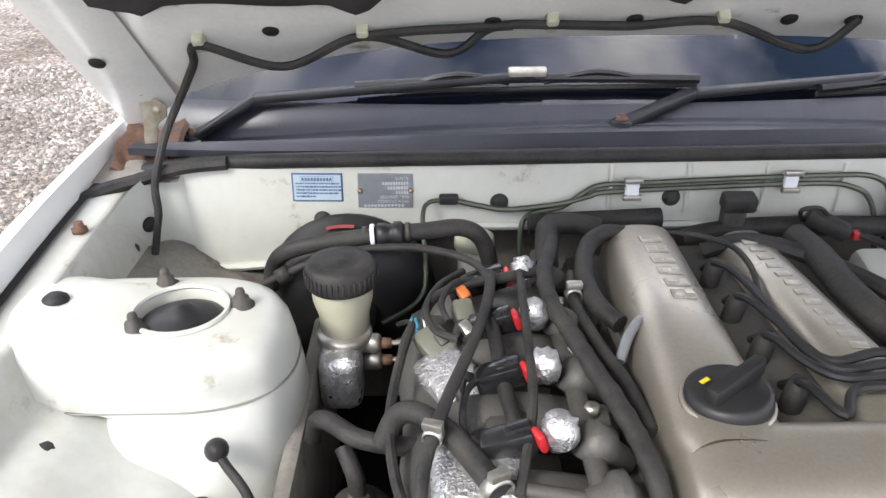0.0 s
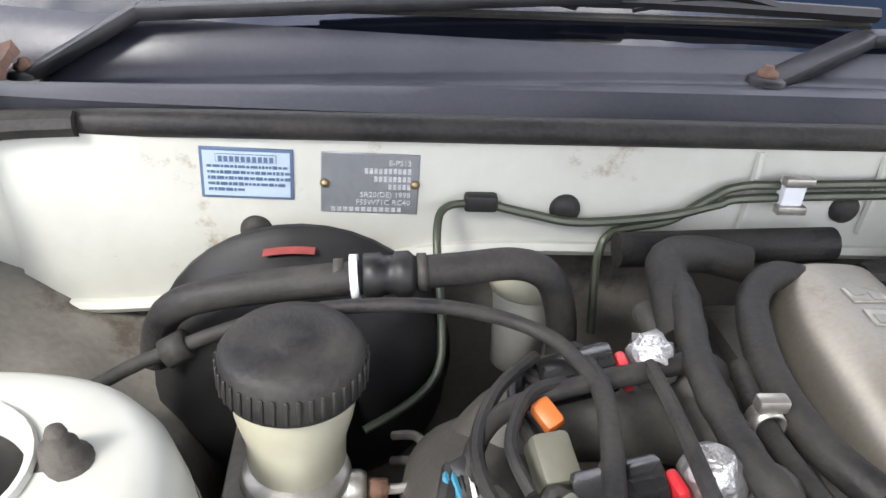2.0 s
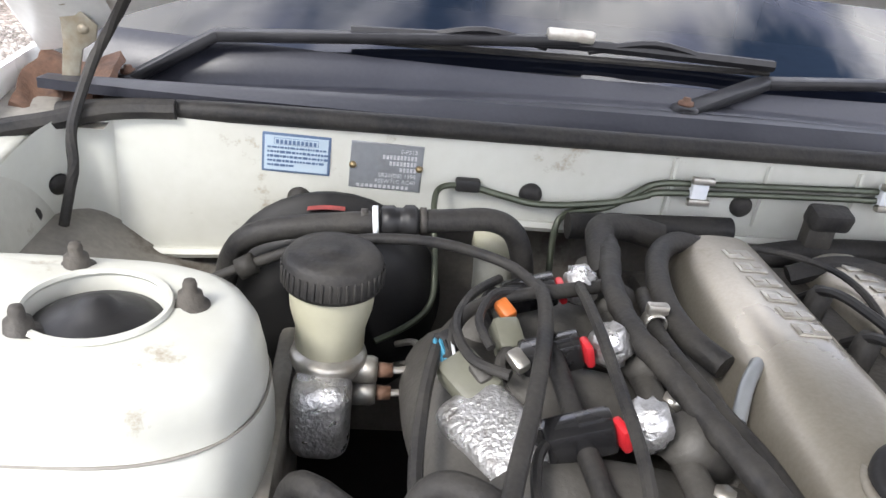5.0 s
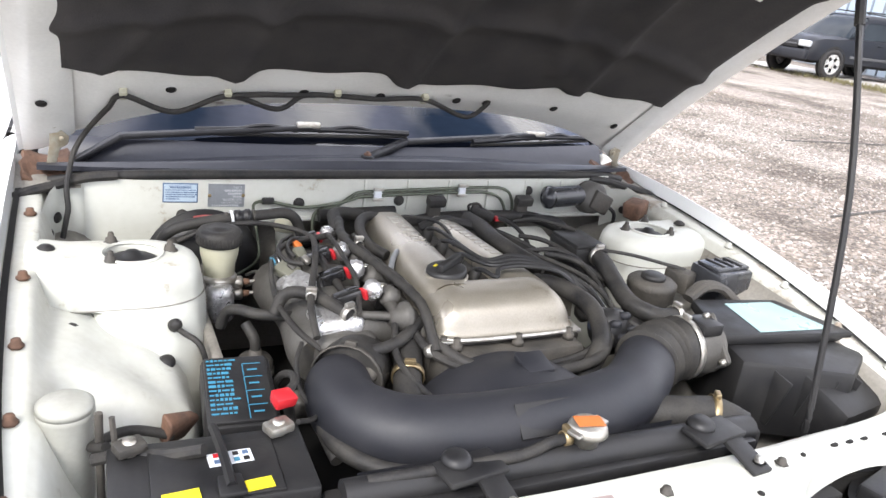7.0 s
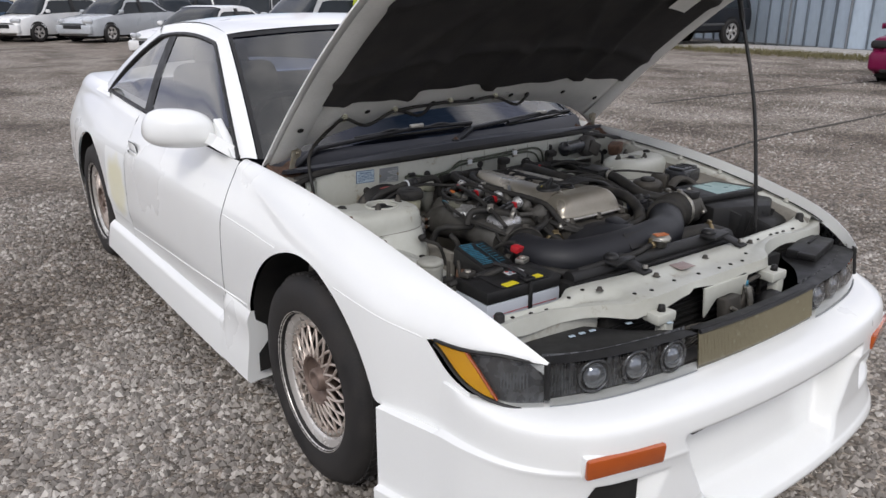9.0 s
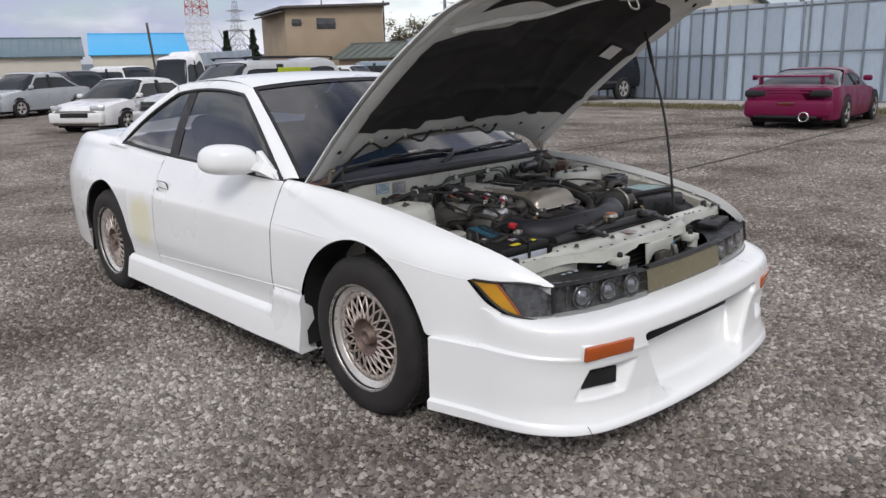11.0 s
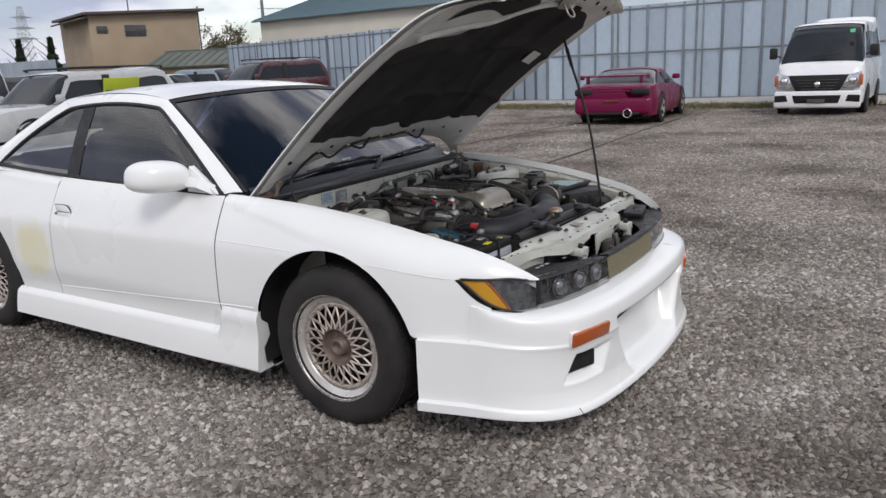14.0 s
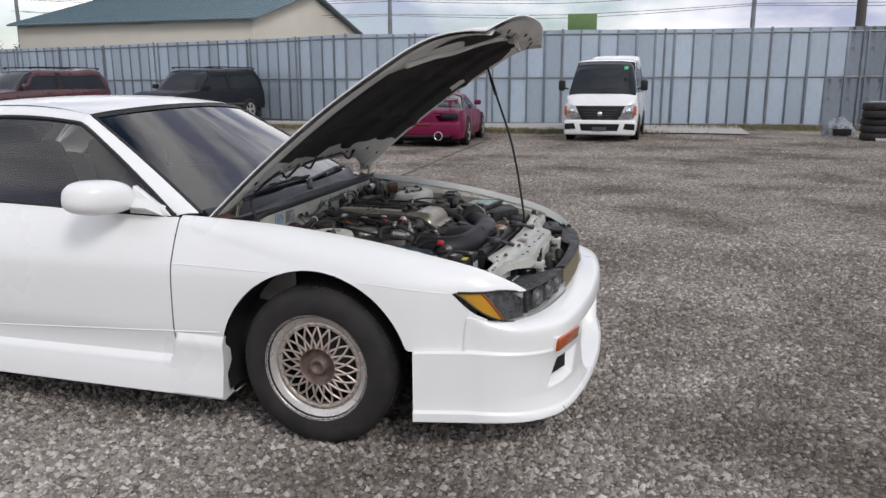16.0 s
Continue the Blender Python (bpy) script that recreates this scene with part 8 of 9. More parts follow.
rail = part("fuel_rail", tube([(-0.138, 0.235, 0.722), (-0.138, 0.0, 0.722), (-0.138, -0.17, 0.722)], 0.010, 10, 4), ALU, car)
for k in range(4):
    y = 0.153 - 0.0905 * k
    inj = part("injector", crumple(pose(-0.166, y, 0.745, 0, -20, 0), 0.0165, 0.0175, 0.019, y), FOIL, car, "foil-bright injector top with red collar")
    part("injector_collar", rbox(pose(-0.1845, y - 0.007, 0.742, 0, -18, 8 * k), 0.007, 0.017, 0.020, 0.003), RED, inj, "red plastic collar")
    part("injector_plug", rbox(pose(-0.209, y + 0.001, 0.733, 0, -18, 0), 0.046, 0.024, 0.024, 0.004), GLOSSK, inj, "black electrical connector")
    part("plug_rib", rbox(pose(-0.202, y + 0.001, 0.7475, 0, -18, 0), 0.022, 0.010, 0.006, 0.001), GLOSSK, inj)
    part("plug_wire", tube([(-0.229, y, 0.727), (-0.242, y + 0.004, 0.730), (-0.246, y - 0.008, 0.716), (-0.235, y - 0.03, 0.703)], 0.005, 8, 5), RUBBER, inj)
    part("injector_base", lathe([(0.017, 0.0), (0.019, 0.02), (0.012, 0.03), (0.010, 0.05)], pose(-0.146, y, 0.738, 0, 125, 0), 14), ALU, inj)
    part("rail_mount", rbox(pose(-0.130, y - 0.045, 0.708), 0.036, 0.034, 0.034, 0.008), ALU, rail)
    part("rail_bolt", lathe([(0, 0.008), (0.007, 0.008), (0.008, 0.0)], pose(-0.130, y - 0.045, 0.726), 6), STEEL, rail)


def hose(name, pts, r, mat=RUBBER, label="", seg=10, steps=6):
    return part(name, tube(pts, r, seg, steps), mat, car, label)


def clamp(at, along_dir, r, mat=STEEL):
    d = Vector(along_dir).normalized()
    m = Matrix.Translation(at) @ d.to_track_quat("Z", "Y").to_matrix().to_4x4()
    c = part("hose_clamp", lathe([(r, -0.006), (r + 0.002, -0.006), (r + 0.002, 0.006), (r, 0.006)], m, 20, None, True), mat, car, "zinc hose clamp")
    part("clamp_screw", rbox(m @ pose(0, r + 0.005, 0), 0.018, 0.009, 0.009, 0.002), mat, c)
    return c


# hoses and looms over the intake
loom = part("wiring_loom", tube([(-0.122, 0.245, 0.748), (-0.128, 0.205, 0.753), (-0.145, 0.137, 0.754), (-0.147, 0.071, 0.753), (-0.136, 0.018, 0.752), (-0.128, -0.025, 0.751), (-0.112, -0.090, 0.748), (-0.102, -0.140, 0.743), (-0.098, -0.185, 0.732), (-0.10, -0.25, 0.69)],
                                lambda f: 0.0088 + 0.003 * max(0, 0.3 - f) + (0.0008 if math.sin(f * 120) > 0.5 else 0.0), 12, 10), RUBBER, car, "taped black wiring loom")
hose("breather_hose", [(-0.135, 0.18, 0.738), (-0.130, 0.225, 0.748), (-0.122, 0.255, 0.753), (-0.09, 0.272, 0.748), (-0.055, 0.268, 0.742)], 0.014, RUBBER, "ribbed black breather hose", 14)
hose("pcv_hose", [(-0.030, 0.236, 0.750), (-0.058, 0.230, 0.755), (-0.084, 0.200, 0.752), (-0.099, 0.140, 0.746), (-0.094, 0.088, 0.740), (-0.076, 0.055, 0.735)], 0.0105, RUBBER, "", 12)
hose("fuel_hose", [(-0.112, 0.150, 0.742), (-0.118, 0.091, 0.740), (-0.105, 0.012, 0.736), (-0.090, -0.045, 0.732), (-0.082, -0.10, 0.725)], 0.0065)
clamp((-0.1165, 0.105, 0.741), (0, 1, 0), 0.0075)
hose("pcv_pipe", [(-0.056, 0.050, 0.742), (-0.062, 0.040, 0.748), (-0.076, 0.022, 0.742), (-0.088, 0.000, 0.728)], 0.0055, PLATE)
hose("engine_harness", [(-0.206, 0.175, 0.735), (-0.207, 0.119, 0.752), (-0.217, 0.060, 0.752), (-0.240, -0.020, 0.750), (-0.262, -0.085, 0.746), (-0.280, -0.150, 0.735), (-0.284, -0.205, 0.71)], 0.0060, RUBBER, "black engine harness", 10)
clamp((-0.272, -0.118, 0.741), (-0.3, -1, -0.1), 0.0068)
hose("harness_branch", [(-0.20, 0.135, 0.745), (-0.17, 0.140, 0.748), (-0.135, 0.15, 0.75)], 0.0065)
hose("harness_branch", [(-0.212, 0.075, 0.742), (-0.208, 0.030, 0.735), (-0.205, -0.035, 0.728), (-0.196, -0.085, 0.715), (-0.185, -0.10, 0.70)], 0.0075, RUBBER, "", 12)
hose("harness_branch", [(-0.20, 0.13, 0.75), (-0.25, 0.12, 0.742), (-0.275, 0.10, 0.735), (-0.285, 0.07, 0.718)], 0.0055)
hose("water_hose", [(-0.318, -0.070, 0.690), (-0.305, -0.066, 0.718), (-0.286, -0.076, 0.730), (-0.256, -0.108, 0.732), (-0.220, -0.168, 0.726)], 0.0105, RUBBER, "black water hose", 12)
clamp((-0.222, -0.164, 0.726), (0.5, -1, -0.1), 0.0115)
hose("vacuum_pipe", [(-0.215, -0.158, 0.722), (-0.17, -0.166, 0.72), (-0.145, -0.170, 0.718)], 0.007, ALU)
part("vacuum_valve", lathe([(0.0, -0.025), (0.012, -0.025), (0.018, -0.012), (0.026, -0.004), (0.028, 0.006), (0.020, 0.012), (0.012, 0.022), (0, 0.022)], pose(-0.128, -0.172, 0.716, 0, 90, 0), 20), ALU, car, "grey vacuum valve")
hose("canister_hose", [(-0.395, -0.005, 0.640), (-0.388, -0.012, 0.668), (-0.373, -0.029, 0.682), (-0.342, -0.055, 0.683), (-0.30, -0.064, 0.681), (-0.262, -0.062, 0.678)], 0.0095, RUBBER, "", 12)
can = part("fuel_filter", lathe([(0.0, 0.045), (0.010, 0.045), (0.012, 0.036), (0.026, 0.030), (0.031, 0.022), (0.031, -0.06), (0.02, -0.07), (0, -0.07)], pose(-0.345, -0.060, 0.575), 24), ENGINE, car, "dusty metal fuel filter")
part("filter_band", lathe([(0.0318, -0.01), (0.033, -0.01), (0.033, 0.0), (0.0318, 0.0)], pose(-0.345, -0.060, 0.585), 24, None, True), STEEL, can)
hose("filter_hose", [(-0.345, -0.060, 0.615), (-0.348, -0.058, 0.64), (-0.36, -0.04, 0.66)], 0.009)
# plugs in the harness
OLIVE = material("olive_grey_connector", (0.13, 0.13, 0.10), (0.07, 0.07, 0.055), rough=0.5, scale=30, bump=0.08)
for p, m_, nm in (((-0.237, 0.112, 0.740), RED, "orange connector"), ((-0.262, 0.050, 0.722), ALU, "grey sensor"), ((-0.283, 0.085, 0.725), BLACK, ""), ((-0.236, 0.050, 0.735), STEEL, "bare metal bracket")):
    part("connector", rbox(pose(*p, 20, -20, 25), 0.012, 0.018, 0.012, 0.003), m_ if nm != "orange connector" else ORANGE, car, nm)
part("connector_body", rbox(pose(-0.238, 0.088, 0.730, 25, 0, 12), 0.022, 0.028, 0.020, 0.004), OLIVE, car)
part("sensor_block", rbox(pose(-0.268, 0.055, 0.712, 10, -20, 30), 0.034, 0.045, 0.022, 0.006), OLIVE, car)
part("sensor_block", rbox(pose(-0.205, -0.055, 0.700, 0, 0, 5), 0.045, 0.045, 0.03, 0.007), ENGINE, car)
for k, c in enumerate((CYAN, CYAN, BLACK, PAPER)):
    part("thin_wire", tube([(-0.290 + 0.003 * k, 0.09, 0.722), (-0.294 + 0.004 * k, 0.08, 0.728), (-0.287 + 0.003 * k, 0.066, 0.718)], 0.0018, 5, 4), c, car)

# ---- brakes ----
boost = part("brake_booster", lathe([(0.0, -0.075), (0.030, -0.072), (0.040, -0.060), (0.085, -0.052), (0.112, -0.030), (0.120, -0.012), (0.124, -0.010), (0.124, -0.002), (0.119, 0.0), (0.115, 0.035), (0.09, 0.055), (0, 0.06)],
                                pose(-0.382, 0.292, 0.636, -90, 0, 0) @ pose(0, 0, 0, 0, 180, 0) @ Matrix.Scale(0.935, 4), 40), BLACK, car, "black brake booster drum")
part("booster_sticker", grid(lambda u, v: Vector((-0.382 + 0.1125 * math.sin(-0.22 + 0.32 * u), 0.274 - 0.010 * v, 0.636 + 0.1125 * math.cos(-0.22 + 0.32 * u))), 8, 2), material("faded_red_label", (0.30, 0.045, 0.04), (0.17, 0.04, 0.035), rough=0.6, scale=60, amount=1.0), boost, "worn red label")
res = part("brake_reservoir", lathe([(0.0, -0.072), (0.029, -0.072), (0.0295, -0.038), (0.0345, -0.018), (0.036, 0.004), (0.036, 0.010), (0, 0.010)], pose(-0.375, 0.148, 0.734), 24), FLUID, car, "yellowed brake fluid reservoir")
part("reservoir_cap", lathe([(0.0, 0.014), (0.012, 0.014), (0.013, 0.0125), (0.026, 0.0135), (0.036, 0.012), (0.0405, 0.006), (0.0415, -0.012), (0.040, -0.016), (0, -0.016)], pose(-0.375, 0.148, 0.752), 40), RUBBER, res, "ribbed black screw cap")
for k in range(40):
    a = 2 * math.pi * k / 40
    part("cap_rib", rbox(pose(-0.375 + 0.0414 * math.cos(a), 0.148 + 0.0414 * math.sin(a), 0.747, 0, 0, math.degrees(a)), 0.002, 0.0025, 0.016, 0.0006, seg=1), RUBBER, res)
mc = part("master_cylinder", lathe([(0.0, -0.05), (0.018, -0.05), (0.022, -0.042), (0.023, 0.08), (0.03, 0.085), (0.03, 0.10)], pose(-0.375, 0.145, 0.636, -90, 0, 0), 24), ALU, car, "cast aluminium brake master cylinder")
part("cylinder_nose", jitter(rbox(pose(-0.378, 0.110, 0.632), 0.050, 0.05, 0.074, 0.016, seg=4), 0.001, 40), FOIL, mc)
part("cylinder_collar", lathe([(0.0, 0.012), (0.031, 0.012), (0.033, 0.006), (0.031, 0.0), (0.026, -0.01)], pose(-0.375, 0.140, 0.664), 28), STEEL, mc)
for z in (0.660, 0.636):
    part("pipe_port", lathe([(0.012, 0.0), (0.012, 0.018), (0.010, 0.022)], pose(-0.355, 0.135, z, 0, 90, 0), 14), STEEL, mc)
    part("pipe_nut", lathe([(0.0, 0.014), (0.0065, 0.014), (0.0075, 0.0)], pose(-0.334, 0.135, z, 0, 90, 0), 6), RUST, mc)
    part("brake_pipe", tube([(-0.325, 0.135, z), (-0.308, 0.135, z + 0.002), (-0.296, 0.150, z + 0.006), (-0.300, 0.175, z + 0.003), (-0.315, 0.19, z - 0.01)], 0.0032, 8, 5), STEEL, mc)
hose("clutch_pipe", [(-0.335, 0.20, 0.645), (-0.300, 0.22, 0.655), (-0.282, 0.235, 0.672), (-0.280, 0.26, 0.70), (-0.283, 0.30, 0.745), (-0.275, 0.322, 0.757), (-0.248, 0.324, 0.760)], 0.0032, PIPE)
vac = hose("vacuum_hose", [(-0.478, 0.236, 0.680), (-0.470, 0.228, 0.712), (-0.455, 0.220, 0.735), (-0.426, 0.216, 0.748), (-0.377, 0.214, 0.757), (-0.328, 0.214, 0.763), (-0.279, 0.218, 0.766), (-0.237, 0.224, 0.767), (-0.212, 0.230, 0.751), (-0.199, 0.232, 0.716), (-0.196, 0.23, 0.68)], 0.0108, RUBBER, "black brake vacuum hose", 14)
part("check_valve", lathe([(0.0112, -0.018), (0.0145, -0.016), (0.0145, -0.006), (0.0125, -0.004), (0.0125, 0.002), (0.0150, 0.004), (0.0150, 0.012), (0.0112, 0.016)], pose(-0.320, 0.214, 0.764, 0, 86, 0), 18, None, True), BLACK, car)
part("valve_band", lathe([(0.0118, -0.0025), (0.0150, -0.0025), (0.0150, 0.0025), (0.0118, 0.0025)], pose(-0.342, 0.214, 0.7615, 0, 84, 0), 18, None, True), PAPER, car)
for x_ in (-0.300, -0.352):
    part("hose_clip_ring", lathe([(0.0112, -0.003), (0.0124, -0.003), (0.0124, 0.003), (0.0112, 0.003)], pose(x_, 0.216, 0.765 if x_ > -0.32 else 0.760, 0, 86, 0), 16, None, True), ENGINE, car)
hose("thin_hose", [(-0.545, 0.205, 0.655), (-0.523, 0.205, 0.672), (-0.482, 0.200, 0.702), (-0.444, 0.198, 0.722), (-0.40, 0.192, 0.744), (-0.351, 0.188, 0.757), (-0.297, 0.186, 0.760), (-0.253, 0.182, 0.754), (-0.222, 0.162, 0.751), (-0.207, 0.120, 0.752)], 0.0048)
part("hose_joiner", lathe([(0, -0.008), (0.010, -0.008), (0.010, 0.008), (0, 0.008)], pose(-0.452, 0.198, 0.718, 0, 62, 10), 10), RUBBER, car)
cr = part("clutch_reservoir", lathe([(0, -0.055), (0.020, -0.054), (0.022, -0.010), (0.024, 0.012), (0.024, 0.016), (0, 0.017)], pose(-0.215, 0.285, 0.694), 20), BOTTLE, car, "grey translucent clutch fluid reservoir")
part("reservoir_cap", lathe([(0.0, 0.020), (0.020, 0.019), (0.026, 0.014), (0.027, 0.0), (0, 0.0)], pose(-0.215, 0.285, 0.711), 20), FLUID, cr, "yellowed screw cap")
for x_, z_, r_ in ((-0.535, 0.668, 0.017), (-0.470, 0.690, 0.009)):
    part("rubber_grommet", lathe([(0, 0.008), (r_ * 0.6, 0.007), (r_, 0.002), (r_ * 1.1, -0.004)], pose(x_, 0.392, z_, 90), 18), RUBBER, car)
for x_, z_ in ((-0.492, 0.690), (-0.445, 0.695)):
    part("panel_bolt", lathe([(0, 0.008), (0.005, 0.008), (0.006, 0.002), (0.010, 0.001)], pose(x_, 0.394, z_, 90), 6), ENGINE, car)
# brake pipes on the firewall
pipe_a = [(-0.150, 0.300, 0.655), (-0.150, 0.318, 0.715), (-0.138, 0.324, 0.737), (-0.096, 0.324, 0.748), (-0.067, 0.324, 0.768), (-0.045, 0.324, 0.779), (0.010, 0.324, 0.782), (0.256, 0.324, 0.791), (0.325, 0.322, 0.787), (0.348, 0.318, 0.758), (0.352, 0.31, 0.69)]
pipe_b = [(-0.248, 0.326, 0.760), (-0.206, 0.326, 0.750), (-0.167, 0.324, 0.745), (-0.100, 0.322, 0.753), (-0.060, 0.322, 0.764), (-0.022, 0.322, 0.771), (0.214, 0.322, 0.780), (0.292, 0.320, 0.776), (0.325, 0.316, 0.748), (0.338, 0.30, 0.68)]
hose("brake_pipe", pipe_a, 0.0038, PIPE, "olive brake pipe along the firewall", 8)
hose("brake_pipe", pipe_b, 0.0038, PIPE, "olive brake pipe along the firewall", 8)
part("pipe_sleeve", rbox(pose(-0.248, 0.326, 0.760), 0.026, 0.012, 0.014, 0.003), BLACK, car)
for x, z in ((-0.004, 0.777), (0.207, 0.786)):
    pc = part("pipe_clip", rbox(pose(x, 0.320, z), 0.018, 0.012, 0.026, 0.002), PAPER, car, "white plastic pipe clip")
    for dz in (-0.012, 0.012):
        part("clip_tooth", rbox(pose(x, 0.314, z + dz), 0.024, 0.008, 0.007, 0.001), STEEL, pc)
for x, z in ((-0.420, 0.728), (-0.179, 0.752), (0.055, 0.757), (0.40, 0.78)):
    part("rubber_grommet", lathe([(0, 0.006), (0.006, 0.007), (0.009, 0.005), (0.012, 0.002), (0.013, -0.004)], pose(x, 0.3325, z, 90), 18), RUBBER, car, "black rubber grommet")
hose("foam_sleeve", [(-0.142, 0.302, 0.733), (-0.06, 0.304, 0.736), (0.035, 0.306, 0.739)], 0.014, RUBBER, "black foam sleeve", 14)
lab = part("paint_label", rbox(pose(-0.424, 0.3335, 0.776, 0, 1, 0), 0.068, 0.002, 0.041, 0.0006, seg=1), BLUE, car, "blue and white paint warning label")
part("label_field", rbox(pose(-0.424, 0.3322, 0.776, 0, 1, 0), 0.063, 0.001, 0.036, 0, seg=1), PALEBLUE, lab)
part("title_frame", rbox(pose(-0.424, 0.3316, 0.7888, 0, 1, 0), 0.044, 0.0006, 0.0066, 0), BLUE, lab)
part("title_field", rbox(pose(-0.424, 0.3311, 0.7888, 0, 1, 0), 0.0432, 0.0006, 0.0058, 0), PALEBLUE, lab)
rnd = random.Random(7)
for k in range(10):
    part("title_mark", rbox(pose(-0.4425 + 0.0041 * k, 0.3306, 0.7888 - 0.00007 * k, 0, 1, 0), 0.0028, 0.0006, 0.0042, 0), BLUE, lab)
for k in range(5):
    x_ = -0.4525
    while x_ < (-0.396 if k < 4 else -0.43):
        w_ = rnd.choice((0.0016, 0.0022, 0.0034, 0.0050))
        part("label_mark", rbox(pose(x_ + w_ / 2, 0.3313, 0.7822 - 0.0047 * k - 0.0175 * (x_ + 0.424), 0, 1, 0), w_, 0.0006, rnd.choice((0.0018, 0.0024)), 0), BLUE, lab)
        x_ += w_ + 0.0009
pl = part("id_plate", rbox(pose(-0.333, 0.3335, 0.770, 0, 1, 0), 0.074, 0.002, 0.050, 0.0006, seg=1), PLATE, car, "grey stamped identification plate")
STAMP = material("worn_stamp_white", (0.50, 0.51, 0.52), (0.30, 0.31, 0.32), rough=0.5, scale=300, amount=0.9, bump=0.0)
pm_ = pose(-0.302, 0.3323, 0.789, 90, 0, 0)
for k, txt in enumerate(("E-PS13", "", "", "", "SR20(DE) 1998", "FS5W71C RC40")):
    if txt:
        lettering("stamped_text", txt, pm_ @ pose(0, -0.0066 * k - 0.0035, 0), 0.0062, STAMP, pl, "RIGHT")
for k, w in ((1, 0.036), (2, 0.030), (3, 0.018)):
    for q_ in range(round(w / 0.0036)):
        part("stamped_bar", rbox(pose(-0.3035 - 0.0036 * q_, 0.3322, 0.7875 - 0.0066 * k, 0, 1, 0), 0.0024, 0.0006, 0.0042, 0), STAMP, pl)
for q_ in range(12):
    part("stamped_bar", rbox(pose(-0.361 + 0.0046 * q_, 0.3322, 0.7485, 0, 1, 0), 0.0030, 0.0006, 0.0034, 0), STAMP, pl)
for x in (-0.367, -0.299):
    part("plate_rivet", lathe([(0, 0.003), (0.003, 0.002), (0.004, 0)], pose(x, 0.3325, 0.770, 90), 10), BRASS, pl)
material_mark = material("faint_stamped_grey", (0.30, 0.29, 0.255), (0.40, 0.39, 0.35), rough=0.5, scale=200, bump=0.0)
for k in range(11):
    part("stamped_mark", rbox(pose(-0.208 + 0.0068 * k, 0.3345, 0.7855 + 0.0003 * k), 0.0030, 0.0008, 0.0066, 0.0002, seg=1), material_mark, car)

# ---- rear of the engine, heater side ----
hose("heater_hose", [(0.06, 0.29, 0.715), (0.12, 0.30, 0.722), (0.20, 0.305, 0.725), (0.30, 0.30, 0.727), (0.40, 0.29, 0.724), (0.47, 0.24, 0.70), (0.48, 0.18, 0.66)], 0.014, RUBBER, "", 12)
hose("coolant_bypass_hose", [(0.185, 0.235, 0.745), (0.190, 0.18, 0.745), (0.188, 0.10, 0.742), (0.205, 0.03, 0.735), (0.24, -0.02, 0.72)], 0.017, RUBBER, "thick black hose beside the cam cover", 14)
for x, z in ((0.130, 0.760), (0.365, 0.760)):
    bk = part("harness_bracket", rbox(pose(x, 0.300, z - 0.02), 0.032, 0.018, 0.06, 0.004), ENGINE, car, "grimy metal harness bracket")
    part("bracket_clip", rbox(pose(x, 0.290, z + 0.008, 15), 0.044, 0.026, 0.022, 0.005), RUBBER, bk)
part("sensor_plug", rbox(pose(0.243, 0.270, 0.745, 0, 20, -25), 0.058, 0.026, 0.022, 0.006), RUBBER, car)
part("sensor_wire_collar", rbox(pose(0.275, 0.255, 0.736), 0.012, 0.012, 0.012, 0.003), RED, car)
hose("sensor_wire", [(0.275, 0.255, 0.738), (0.305, 0.23, 0.730), (0.325, 0.19, 0.705), (0.32, 0.16, 0.68)], 0.005)
hose("wire_loop", [(0.215, 0.285, 0.745), (0.205, 0.27, 0.765), (0.225, 0.265, 0.770), (0.24, 0.27, 0.757)], 0.003, RUBBER, "", 6)
# spark plug leads
for k in range(4):
    y0 = 0.165 - 0.075 * k
    hose("plug_lead", [(0.055, y0 + 0.02, 0.728), (0.060, y0 - 0.01, 0.752), (0.072, y0 - 0.055, 0.755), (0.085 + 0.004 * k, -0.035 - 0.016 * k, 0.757), (0.145, -0.040 - 0.018 * k, 0.764), (0.215, -0.062 - 0.014 * k, 0.752), (0.262, -0.13, 0.735 - 0.006 * k), (0.272, -0.19, 0.71)], 0.0046, BLACK, "black spark plug lead", 8)
    part("lead_boot", lathe([(0.011, -0.02), (0.011, 0.012), (0.008, 0.02), (0, 0.022)], pose(0.058, y0, 0.730, -15, 20, 0), 12), RUBBER, car)
dist = part("distributor", lathe([(0.0, 0.03), (0.02, 0.03), (0.035, 0.018), (0.038, -0.02), (0, -0.02)], pose(0.262, -0.225, 0.690, 60, 20, 0), 20), BLACK, car, "black distributor cap")
for k in range(4):
    a = math.pi / 2 * k
    part("cap_tower", lathe([(0.008, 0.0), (0.007, 0.022), (0, 0.024)], pose(0.262, -0.225, 0.690, 60, 20, 0) @ pose(0.02 * math.cos(a), 0.02 * math.sin(a), 0.02), 10), DUCT, dist)
hose("upper_water_hose", [(0.195, -0.060, 0.715), (0.225, -0.110, 0.722), (0.240, -0.190, 0.715), (0.215, -0.265, 0.690), (0.165, -0.300, 0.650), (0.10, -0.31, 0.60)], 0.017, RUBBER, "thick black water hose", 14)
hose("front_loom", [(0.255, -0.235, 0.690), (0.19, -0.300, 0.678), (0.10, -0.315, 0.672), (0.0, -0.30, 0.672), (-0.06, -0.27, 0.680), (-0.10, -0.22, 0.70)], 0.010, RUBBER, "", 10)
hose("front_loom", [(-0.10, -0.18, 0.712), (-0.16, -0.225, 0.700), (-0.22, -0.235, 0.690), (-0.28, -0.255, 0.672), (-0.305, -0.31, 0.64), (-0.30, -0.39, 0.62)], 0.010, RUBBER, "", 10)

